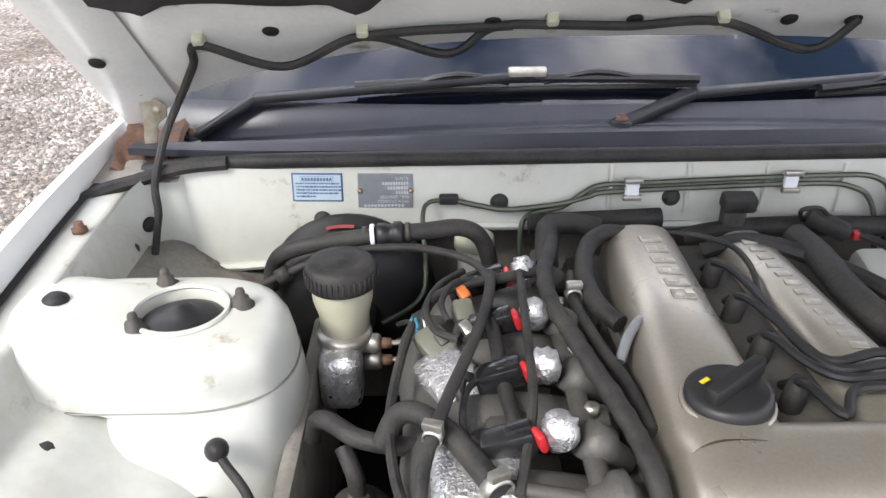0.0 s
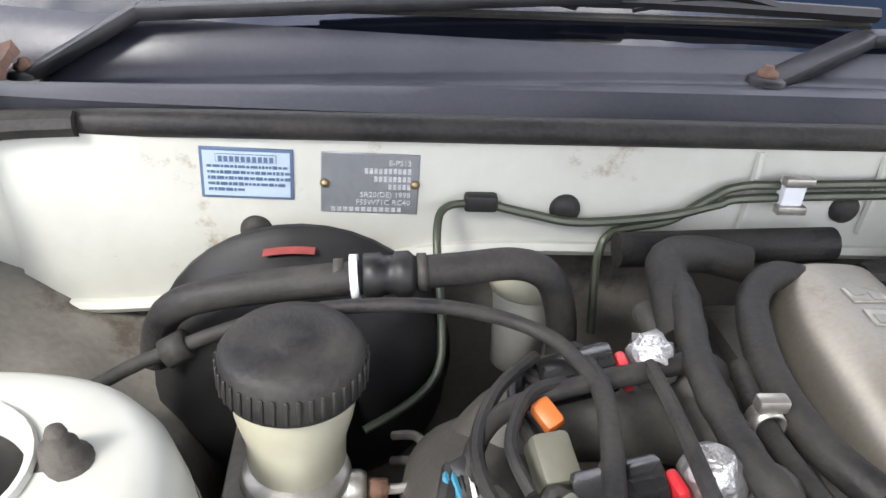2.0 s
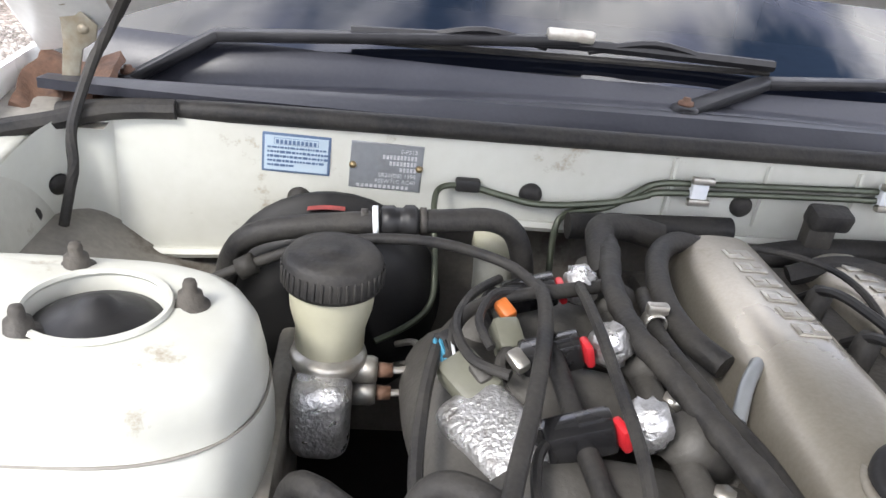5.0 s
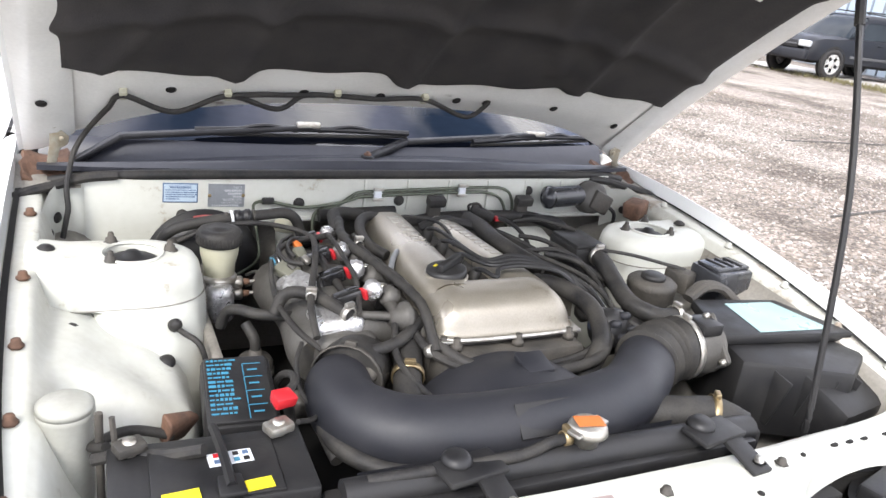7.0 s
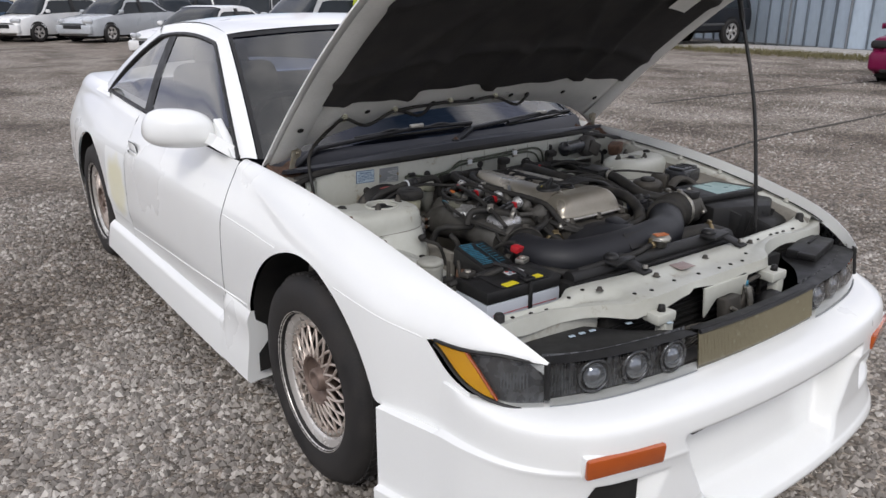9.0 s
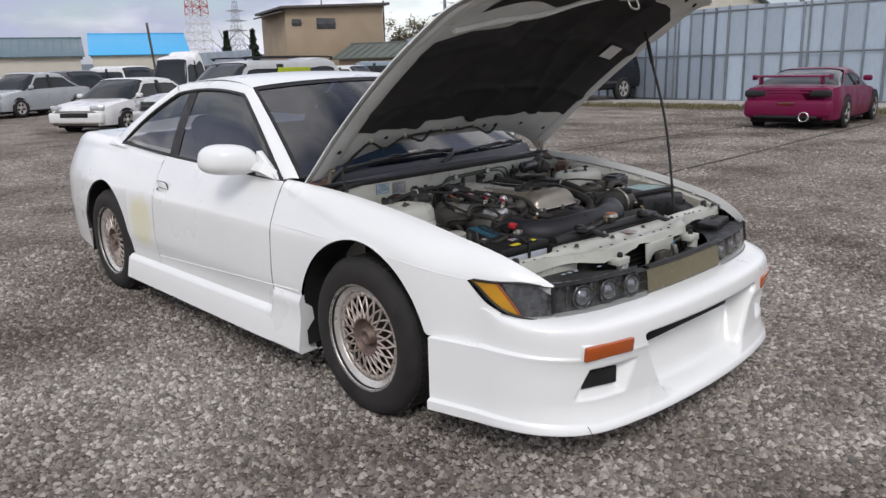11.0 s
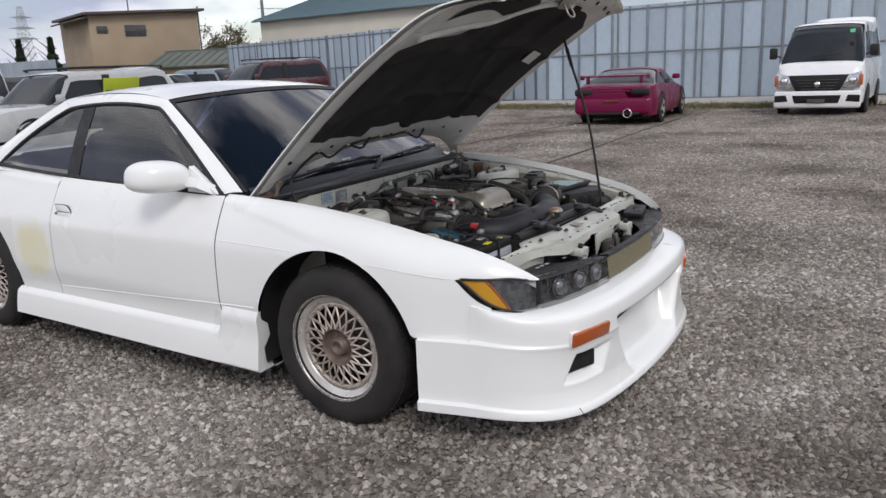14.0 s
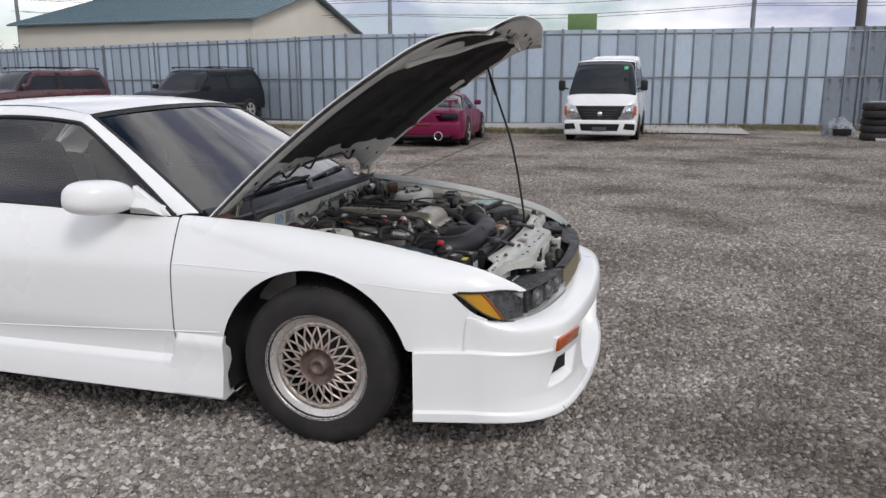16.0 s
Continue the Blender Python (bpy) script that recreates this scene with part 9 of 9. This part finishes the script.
# ---- air intake duct ----
duct = part("intake_duct", tube([(-0.226, -0.205, 0.628), (-0.262, -0.262, 0.648), (-0.262, -0.335, 0.650), (-0.205, -0.395, 0.650), (-0.10, -0.420, 0.654), (0.05, -0.425, 0.660), (0.16, -0.405, 0.664), (0.225, -0.365, 0.668), (0.275, -0.320, 0.672)],
                                lambda f: 0.050 + 0.006 * math.sin(f * 3.1), 24, 8), DUCT, car, "dark grey moulded plastic intake duct")
part("duct_elbow", tube([(-0.206, -0.185, 0.640), (-0.222, -0.215, 0.652), (-0.243, -0.240, 0.655)], 0.056, 24, 5), RUBBER, duct, "black rubber elbow")
clamp((-0.244, -0.243, 0.653), (-0.6, -0.8, 0.1), 0.0565, ENGINE)
part("duct_pad", rbox(pose(-0.02, -0.462, 0.692, 45), 0.10, 0.05, 0.004, 0.001), BLACK, duct)
bel = part("duct_bellows", tube([(0.270, -0.325, 0.671), (0.305, -0.308, 0.674), (0.335, -0.300, 0.676), (0.37, -0.298, 0.677)], lambda f: 0.055 + 0.005 * math.sin(f * 31), 24, 8), RUBBER, car, "black ribbed rubber bellows")
clamp((0.368, -0.298, 0.677), (1, 0.05, 0), 0.057)
maf = part("air_flow_meter", tube([(0.372, -0.298, 0.677), (0.435, -0.300, 0.676)], 0.050, 24, 1), ALU, car, "cast aluminium air flow meter")
part("meter_flange", rbox(pose(0.425, -0.300, 0.676, 45, 0, 0), 0.014, 0.100, 0.100, 0.008), ALU, maf)
part("meter_box", rbox(pose(0.400, -0.312, 0.726), 0.045, 0.05, 0.022, 0.004), BLACK, maf)
for dy, dz in ((-0.062, 0.0), (0.062, 0.0), (0.0, 0.062)):
    part("meter_bolt", lathe([(0, 0.008), (0.006, 0.008), (0.007, 0.0)], pose(0.415, -0.300 + dy, 0.676 + dz, 0, -90, 0), 6), STEEL, maf)
air = part("air_filter_box", prism([(0.435, -0.385), (0.500, -0.185), (0.690, -0.215), (0.745, -0.400), (0.62, -0.47)], 0.545, 0.690, 2, 0.010), BLACK, car, "black plastic air filter box")
part("box_lid", prism([(0.432, -0.330), (0.494, -0.180), (0.690, -0.210), (0.735, -0.370)], 0.690, 0.712, 2, 0.006), BLACK, air)
part("lid_sticker", prism([(0.520, -0.335), (0.548, -0.215), (0.665, -0.225), (0.690, -0.350)], 0.7125, 0.7135, 2, 0), MINT, air, "mint green service sticker")
for k in range(4):
    part("box_rib", rbox(pose(0.490 + 0.050 * k, -0.405 - 0.008 * k, 0.628, 14, 0, 8), 0.004, 0.06, 0.10, 0.001), BLACK, air)
part("box_snout", rbox(pose(0.640, -0.440, 0.600, 20, 0, 10), 0.16, 0.10, 0.11, 0.02), BLACK, air)

# ---- front left: power steering, coils, relays ----
ps = part("power_steering_reservoir", lathe([(0, 0.0), (0.046, 0.0), (0.050, 0.010), (0.050, 0.055), (0.052, 0.058), (0.051, 0.068), (0.044, 0.074), (0.012, 0.075)], pose(0.462, -0.095, 0.648), 28), ENGINE, car, "dusty black power steering reservoir")
part("reservoir_cap", lathe([(0, 0.012), (0.020, 0.012), (0.025, 0.009), (0.026, 0.0)], pose(0.462, -0.095, 0.721), 20), BLACK, ps)
hose("steering_hose", [(0.412, 0.040, 0.722), (0.400, -0.01, 0.722), (0.378, -0.072, 0.715), (0.362, -0.15, 0.700), (0.395, -0.200, 0.690), (0.450, -0.200, 0.688)], 0.018, RUBBER, "thick black hose", 14)
clamp((0.412, 0.030, 0.723), (0.1, 1, 0), 0.0195)
clamp((0.440, -0.200, 0.688), (1, 0.1, 0), 0.0195)
rb = part("relay_box", rbox(pose(0.405, 0.100, 0.700), 0.085, 0.11, 0.07, 0.006), BLACK, car, "black plastic relay box")
part("relay_lid", rbox(pose(0.405, 0.100, 0.738), 0.078, 0.102, 0.008, 0.003), BLACK, rb)
cb = part("coil_box", rbox(pose(0.640, -0.105, 0.708, 0, 0, 6), 0.105, 0.085, 0.075, 0.008), LAMPDARK, car, "glossy black plastic box")
part("box_lid", rbox(pose(0.640, -0.105, 0.748, 0, 0, 6), 0.100, 0.06, 0.010, 0.004), LAMPDARK, cb)
for k in range(3):
    part("lid_rib", rbox(pose(0.615 + 0.025 * k, -0.105, 0.754, 0, 0, 6), 0.006, 0.05, 0.004, 0.001), BLACK, cb)
part("solenoid_valve", rbox(pose(0.555, -0.075, 0.705, 0, 0, 20), 0.04, 0.06, 0.05, 0.008), ENGINE, car)
for dy in (0, 0.022, 0.044):
    hose("vent_hose", [(0.50, -0.16 - dy * 0.2, 0.705), (0.54, -0.150 - dy * 0.3, 0.725), (0.585, -0.155 - dy * 0.3, 0.722), (0.61, -0.19, 0.70)], 0.010, ENGINE, "", 8)
wm = part("wiper_motor", tube([(0.435, 0.285, 0.778), (0.530, 0.300, 0.778)], lambda f: 0.030 if 0 < f < 1 else 0.026, 20, 1), LAMPDARK, car, "black wiper motor with grimy gearbox")
part("motor_nose", lathe([(0.029, 0.0), (0.027, 0.012), (0.012, 0.022), (0, 0.023)], pose(0.436, 0.285, 0.778, 0, -90, 0), 20), LAMPDARK, wm)
part("motor_gearbox", lathe([(0, 0.02), (0.025, 0.02), (0.040, 0.010), (0.042, -0.02), (0, -0.025)], pose(0.565, 0.290, 0.775, 80, 0, 0), 22), ALU, wm)
part("gearbox_cover", rbox(pose(0.580, 0.272, 0.768, 0, 25, 0), 0.06, 0.02, 0.05, 0.006), ENGINE, wm)
hose("motor_wire", [(0.60, 0.27, 0.76), (0.625, 0.265, 0.74), (0.63, 0.27, 0.70)], 0.005)
part("rusty_bracket", jitter(rbox(pose(0.665, 0.235, 0.762, 0, -15, 25), 0.055, 0.05, 0.04, 0.008, seg=3), 0.006, 50), RUST, car, "rusty brown bracket")
part("clutch_white_box", rbox(pose(0.345, 0.220, 0.675, 12), 0.13, 0.11, 0.06, 0.014), CREAM, car, "cream bulkhead bulge")
hose("ac_pipe", [(0.36, 0.30, 0.72), (0.39, 0.255, 0.735), (0.43, 0.22, 0.735), (0.45, 0.17, 0.70), (0.46, 0.05, 0.64)], 0.009, BLACK, "", 10)
hose("thin_line", [(0.27, 0.03, 0.735), (0.33, 0.0, 0.728), (0.39, -0.05, 0.69), (0.40, -0.12, 0.65)], 0.006)
hose("thin_line", [(0.24, 0.06, 0.73), (0.31, 0.05, 0.735), (0.35, 0.0, 0.72), (0.355, -0.06, 0.66)], 0.005)

# ---- radiator ----
rad = part("radiator", rbox(pose(CX - 0.02, -0.500, 0.470), 0.70, 0.045, 0.36, 0.006), DARK, car, "black radiator")
part("top_tank", tube([(-0.330, -0.500, 0.652), (-0.10, -0.505, 0.655), (0.20, -0.510, 0.655), (0.33, -0.508, 0.650)], 0.021, 14, 4), BLACK, rad)
part("tank_rail", rbox(pose(-0.01, -0.530, 0.640), 0.66, 0.02, 0.02, 0.004), BLACK, rad)
rc = part("radiator_cap", lathe([(0, 0.014), (0.022, 0.013), (0.027, 0.008), (0.029, 0.0), (0.020, -0.004), (0.018, -0.02)], pose(0.016, -0.505, 0.694), 28), STEEL, car, "metal radiator cap with an orange label")
part("cap_ear", rbox(pose(0.016, -0.505, 0.699, 0, 0, 20), 0.072, 0.022, 0.006, 0.0025), STEEL, rc)
part("cap_label", prism([(-0.020, -0.012), (0.020, -0.012), (0.020, 0.012), (-0.020, 0.012)], 0.0142, 0.0152, 2, 0, pose(0.016, -0.505, 0.694, 0, 0, -12)), ORANGE, rc, "orange caution label")
hose("overflow_hose", [(-0.008, -0.500, 0.682), (-0.04, -0.505, 0.684), (-0.09, -0.515, 0.680), (-0.17, -0.512, 0.676), (-0.30, -0.50, 0.668)], 0.008)
clamp((-0.014, -0.500, 0.683), (1, 0, 0), 0.009, BRASS)
for sx, yy in ((-0.170, -0.520), (0.225, -0.535)):
    b = part("radiator_bracket", rbox(pose(sx, yy, 0.678, 0, 0, 8), 0.09, 0.05, 0.010, 0.004), BLACK, car, "black radiator mounting bracket")
    part("bracket_arm", rbox(pose(sx + 0.02, yy - 0.045, 0.668, 14, 0, 4), 0.038, 0.075, 0.008, 0.003), BLACK, b)
    part("bracket_boss", lathe([(0, 0.010), (0.014, 0.010), (0.020, 0.004), (0.022, -0.004)], pose(sx - 0.015, yy + 0.012, 0.684), 18), BLACK, b)
    part("bracket_bolt", lathe([(0, 0.008), (0.006, 0.008), (0.007, 0.0), (0.011, 0.0)], pose(sx + 0.026, yy - 0.066, 0.668), 6), STEEL, b)


def shroud_ring(u, v):
    a = math.pi * lerp(-0.05, 1.05, u)
    r = 0.184 + 0.020 * math.sin(v * math.pi)
    return Vector((0.005 + r * 1.0 * math.cos(a), lerp(-0.270, -0.45, v), 0.500 + r * (1.0 - 0.06 * v) * math.sin(a)))


sh = part("fan_shroud", grid(shroud_ring, 40, 10, thick=-0.006), DUCT, car, "dark plastic fan shroud")
part("shroud_tab", rbox(pose(0.03, -0.335, 0.703, 10), 0.05, 0.05, 0.012, 0.004), DUCT, sh)
part("shroud_screw", lathe([(0, 0.004), (0.006, 0.004), (0.009, 0.0)], pose(0.02, -0.320, 0.706), 10), STEEL, sh)
part("shroud_face", grid(lambda u, v: Vector((lerp(-0.30, 0.30, u), -0.465, lerp(0.30, 0.655, v))), 4, 4), DUCT, sh)
for k in range(7):
    a = 2 * math.pi * k / 7 + 0.2
    part("fan_blade", prism([(0.03, -0.02), (0.17, -0.035), (0.17, 0.035), (0.03, 0.02)], -0.002, 0.002, 2, 0, pose(-0.015, -0.355, 0.48, 90, 0, 0) @ pose(0, 0, 0, 0, 0, math.degrees(a)) @ pose(0, 0, 0, 28, 0, 0)), BLACK, sh)
hose("radiator_hose", [(0.135, -0.330, 0.620), (0.185, -0.410, 0.640), (0.245, -0.450, 0.652), (0.300, -0.465, 0.652), (0.335, -0.495, 0.640)], 0.028, RUBBER, "thick upper radiator hose", 16)
clamp((0.300, -0.463, 0.652), (0.8, -0.5, 0), 0.0295, BRASS)
hose("pipe_front", [(-0.110, -0.150, 0.690), (-0.132, -0.215, 0.672), (-0.155, -0.275, 0.655), (-0.170, -0.33, 0.63)], 0.023, RUBBER, "upright water hose", 14)
clamp((-0.150, -0.262, 0.660), (-0.3, -0.9, -0.2), 0.0245, BRASS)
hose("lower_hose", [(-0.302, -0.285, 0.660), (-0.305, -0.350, 0.640), (-0.285, -0.405, 0.634), (-0.235, -0.450, 0.632), (-0.16, -0.475, 0.640)], 0.012, RUBBER, "", 10)

# ---- battery corner ----
bm = rbox(pose(-0.470, -0.430, 0.560, 0, 0, -1.5), 0.232, 0.128, 0.160, 0.006)
bat = part("battery", bm, BATTERY, car, "car battery with a pale case and black top")
part("battery_top", prism([(-0.117, -0.065), (0.117, -0.065), (0.117, 0.065), (-0.117, 0.065)], 0.640, 0.672, 2, 0.005, pose(-0.470, -0.430, 0, 0, 0, -1.5)), BLACK, bat, "black battery lid")
part("lid_panel", prism([(-0.072, -0.062), (0.075, -0.062), (0.075, 0.040), (-0.072, 0.040)], 0.672, 0.6755, 2, 0.002, pose(-0.470, -0.430, 0, 0, 0, -1.5)), BLACK, bat)
for x in (-0.560, -0.382):
    part("battery_post", lathe([(0.0, 0.020), (0.008, 0.020), (0.009, 0.0)], pose(x, -0.382, 0.672), 14), STEEL, bat)
    part("terminal_clamp", rbox(pose(x, -0.382, 0.682, 0, 0, 20), 0.036, 0.026, 0.014, 0.004), STEEL if x > -0.5 else ENGINE, bat, "corroded terminal clamp")
part("terminal_bolt", tube([(-0.575, -0.37, 0.675), (-0.578, -0.365, 0.715)], 0.004, 6, 1), ENGINE, bat)
part("red_terminal", jitter(rbox(pose(-0.368, -0.345, 0.700, 10, 0, 15), 0.030, 0.026, 0.018, 0.004), 0.002, 60), RED, car, "red plastic battery terminal cover")
st = part("hold_down", prism([(-0.016, -0.024), (0.016, -0.024), (0.014, 0.012), (-0.014, 0.012)], 0.676, 0.684, 2, 0.003, pose(-0.458, -0.475, 0)), BLACK, bat)
part("hold_down_strap", rbox(pose(-0.458, -0.4985, 0.60), 0.010, 0.006, 0.15, 0.001), BLACK, bat)
part("hold_down_bar", tube([(-0.458, -0.485, 0.684), (-0.460, -0.43, 0.690), (-0.462, -0.365, 0.684)], 0.006, 6, 4), BLACK, bat)
part("yellow_label", rbox(pose(-0.512, -0.4835, 0.6770, 0, 0, 4), 0.040, 0.020, 0.002, 0), YELLOW, bat, "yellow warning label")
part("yellow_label", rbox(pose(-0.428, -0.4815, 0.6770, 0, 0, 4), 0.036, 0.018, 0.002, 0), YELLOW, bat, "yellow warning label")
wl_ = part("battery_label", rbox(pose(-0.450, -0.425, 0.6772, 0, 0, 2), 0.052, 0.024, 0.0015, 0), PAPER, bat, "white symbol label")
for k in range(4):
    for r in range(2):
        part("label_symbol", rbox(pose(-0.466 + 0.0115 * k, -0.431 + 0.012 * r, 0.6785, 0, 0, 2), 0.007, 0.007, 0.0008, 0), (BLUE, RED, CYAN, BLACK)[(k + r) % 4], bat)
for z in (0.610, 0.582):
    part("level_line", rbox(pose(-0.470, -0.4948, z, 0, 0, -1.5), 0.20, 0.001, 0.0012, 0), RED, bat)
fuse = part("fuse_box", rbox(pose(-0.408, -0.255, 0.640, 9, 0, -4), 0.100, 0.150, 0.055, 0.007), BLACK, car, "black fuse box with a blue printed lid")
lid = part("fuse_lid", rbox(pose(-0.410, -0.260, 0.670, 9, 0, -4), 0.090, 0.140, 0.006, 0.003), BLACK, fuse)
fm = pose(-0.410, -0.260, 0.6736, 9, 0, -4)
for k in range(13):
    x_ = -0.041
    while x_ < -0.010:
        w = rnd.choice((0.004, 0.006, 0.010))
        part("printed_mark", rbox(fm @ pose(x_ + w / 2, 0.060 - 0.0095 * k, 0), w, rnd.choice((0.003, 0.0055)), 0.0006, 0), CYAN, fuse)
        x_ += w + 0.0018
for k in range(4):
    part("printed_frame", rbox(fm @ pose(0.022, 0.050 - 0.030 * k, 0), 0.026, 0.0012, 0.0006, 0), CYAN, fuse)
    part("printed_frame", rbox(fm @ pose(0.009, 0.036 - 0.030 * k, 0), 0.0012, 0.026, 0.0006, 0), CYAN, fuse)
    part("printed_line", rbox(fm @ pose(0.022, 0.036 - 0.030 * k, 0), 0.014, 0.003, 0.0006, 0), CYAN, fuse)
wb = part("washer_bottle_neck", lathe([(0.028, -0.26), (0.030, -0.05), (0.032, 0.0), (0.034, 0.006), (0.030, 0.014), (0.0, 0.016)], pose(-0.628, -0.318, 0.695), 24), BOTTLE, car, "grey translucent washer filler neck")
part("filler_cap", lathe([(0, 0.006), (0.026, 0.005), (0.033, 0.0), (0.033, -0.008)], pose(-0.628, -0.318, 0.712), 24), BOTTLE, wb)
hose("battery_cable", [(-0.585, -0.36, 0.67), (-0.60, -0.33, 0.655), (-0.555, -0.285, 0.64), (-0.50, -0.28, 0.62)], 0.007)
hose("battery_cable", [(-0.372, -0.350, 0.695), (-0.355, -0.325, 0.680), (-0.345, -0.30, 0.64), (-0.33, -0.31, 0.58)], 0.008)
hose("negative_rod", [(-0.592, -0.345, 0.56), (-0.592, -0.345, 0.71)], 0.005, ENGINE)
hose("cable_end", [(-0.475, -0.060, 0.674), (-0.462, -0.075, 0.668), (-0.440, -0.098, 0.655), (-0.425, -0.11, 0.60)], 0.0048, RUBBER, "black cable from the tower", 10)
part("cable_boot", lathe([(0, 0.012), (0.006, 0.011), (0.010, 0.003), (0.0115, -0.005)], pose(-0.474, -0.062, 0.678, 50, 0, 20), 16), RUBBER, car)
part("rusty_bracket", jitter(rbox(pose(-0.495, -0.270, 0.622, 20, 10, 30), 0.045, 0.018, 0.042, 0.005, seg=3), 0.010, 50), RUST, car, "rusty brown bracket")
part("inner_well", rbox(pose(-0.415, 0.05, 0.42), 0.02, 0.36, 0.44, 0.008), GRIME_SHADE, car)

# ---- loose wiring and small hoses over the engine ----
sh_rim = tube([shroud_ring(k / 40, 0.0) + Vector((0, 0, 0.001)) for k in range(41)], 0.006, 6, 1)
part("shroud_rim", sh_rim, DUCT, sh)
WIRES = [
    ("front_harness", 0.0075, [(-0.120, -0.19, 0.705), (-0.108, -0.245, 0.690), (-0.060, -0.275, 0.672), (0.02, -0.285, 0.664), (0.11, -0.283, 0.664), (0.19, -0.268, 0.672), (0.238, -0.235, 0.690)]),
    ("front_harness", 0.006, [(-0.130, -0.12, 0.72), (-0.150, -0.19, 0.71), (-0.165, -0.24, 0.69), (-0.155, -0.29, 0.67), (-0.12, -0.32, 0.64)]),
    ("vacuum_hose", 0.005, [(-0.290, 0.09, 0.725), (-0.305, 0.02, 0.716), (-0.312, -0.06, 0.706), (-0.300, -0.14, 0.695), (-0.27, -0.19, 0.68)]),
    ("vacuum_hose", 0.0045, [(-0.170, 0.17, 0.745), (-0.176, 0.09, 0.758), (-0.180, 0.00, 0.756), (-0.186, -0.09, 0.748), (-0.205, -0.17, 0.725)]),
    ("engine_wire", 0.004, [(-0.235, 0.16, 0.742), (-0.262, 0.13, 0.742), (-0.278, 0.09, 0.738), (-0.270, 0.05, 0.735), (-0.245, 0.03, 0.736)]),
    ("engine_wire", 0.0035, [(-0.225, 0.13, 0.748), (-0.248, 0.115, 0.752), (-0.262, 0.085, 0.746), (-0.255, 0.060, 0.738)]),
    ("engine_wire", 0.0035, [(-0.220, -0.02, 0.728), (-0.240, -0.05, 0.735), (-0.246, -0.09, 0.730), (-0.236, -0.13, 0.722)]),
    ("engine_wire", 0.004, [(-0.300, -0.18, 0.690), (-0.318, -0.22, 0.680), (-0.322, -0.27, 0.66), (-0.315, -0.33, 0.655), (-0.35, -0.36, 0.67)]),
    ("battery_cable", 0.006, [(-0.366, -0.335, 0.698), (-0.345, -0.310, 0.700), (-0.338, -0.270, 0.690), (-0.345, -0.235, 0.668), (-0.352, -0.215, 0.63)]),
    ("battery_cable", 0.008, [(-0.600, -0.360, 0.655), (-0.560, -0.375, 0.668), (-0.520, -0.395, 0.672), (-0.480, -0.420, 0.690)]),
    ("heater_hose", 0.011, [(0.07, 0.235, 0.725), (0.12, 0.225, 0.745), (0.18, 0.190, 0.742), (0.235, 0.130, 0.735), (0.27, 0.06, 0.725)]),
    ("vacuum_hose", 0.005, [(0.225, 0.03, 0.742), (0.262, -0.03, 0.738), (0.296, -0.08, 0.728), (0.315, -0.14, 0.705), (0.315, -0.20, 0.670)]),
    ("vacuum_hose", 0.0055, [(0.270, 0.14, 0.735), (0.310, 0.10, 0.738), (0.335, 0.03, 0.730), (0.345, -0.05, 0.712), (0.340, -0.13, 0.68)]),
    ("engine_wire", 0.004, [(0.245, -0.20, 0.712), (0.275, -0.225, 0.716), (0.300, -0.26, 0.705), (0.335, -0.285, 0.71), (0.375, -0.292, 0.728)]),
    ("engine_wire", 0.004, [(0.400, 0.045, 0.735), (0.430, 0.01, 0.742), (0.470, -0.02, 0.742), (0.520, -0.05, 0.735), (0.560, -0.08, 0.73)]),
    ("engine_wire", 0.0045, [(0.300, 0.22, 0.74), (0.345, 0.20, 0.752), (0.385, 0.165, 0.750), (0.420, 0.14, 0.745)]),
    ("engine_wire", 0.0035, [(-0.020, 0.255, 0.735), (0.03, 0.235, 0.752), (0.085, 0.205, 0.752), (0.095, 0.15, 0.750), (0.085, 0.09, 0.738)]),
]
for nm_, r_, pts in WIRES:
    part(nm_, tube(pts, r_, 8, 6), RUBBER, car)
part("sensor_plug", rbox(pose(0.250, -0.215, 0.700, 10, 0, 30), 0.055, 0.035, 0.032, 0.006), material("blue_black_connector", (0.018, 0.022, 0.034), (0.035, 0.04, 0.055), rough=0.35, scale=30, bump=0.06), car, "blue-black sensor plug")
for x, y, z in ((0.235, -0.238, 0.692), (-0.108, -0.245, 0.690), (0.31, -0.27, 0.70)):
    part("wire_clamp", lathe([(0.0085, -0.006), (0.0105, -0.006), (0.0105, 0.006), (0.0085, 0.006)], pose(x, y, z, 60, 0, 40), 14, None, True), STEEL, car)
for x, y, z, a in ((0.335, -0.235, 0.655, 20), (0.300, -0.20, 0.64, -35), (0.38, -0.15, 0.64, 10), (0.30, -0.10, 0.66, 50), (-0.31, -0.26, 0.63, 15), (-0.205, -0.245, 0.66, 40)):
    part("engine_bracket", jitter(rbox(pose(x, y, z, a, a * 0.6, a), 0.055, 0.035, 0.040, 0.010, seg=3), 0.004, 60), ENGINE, car)
part("cover_lip", tube([(-0.086, -0.165, 0.701), (-0.086, -0.215, 0.701), (-0.06, -0.238, 0.701), (0.05, -0.243, 0.701), (0.155, -0.238, 0.701), (0.180, -0.215, 0.701), (0.182, -0.165, 0.701)], 0.004, 6, 5), STEEL, car)
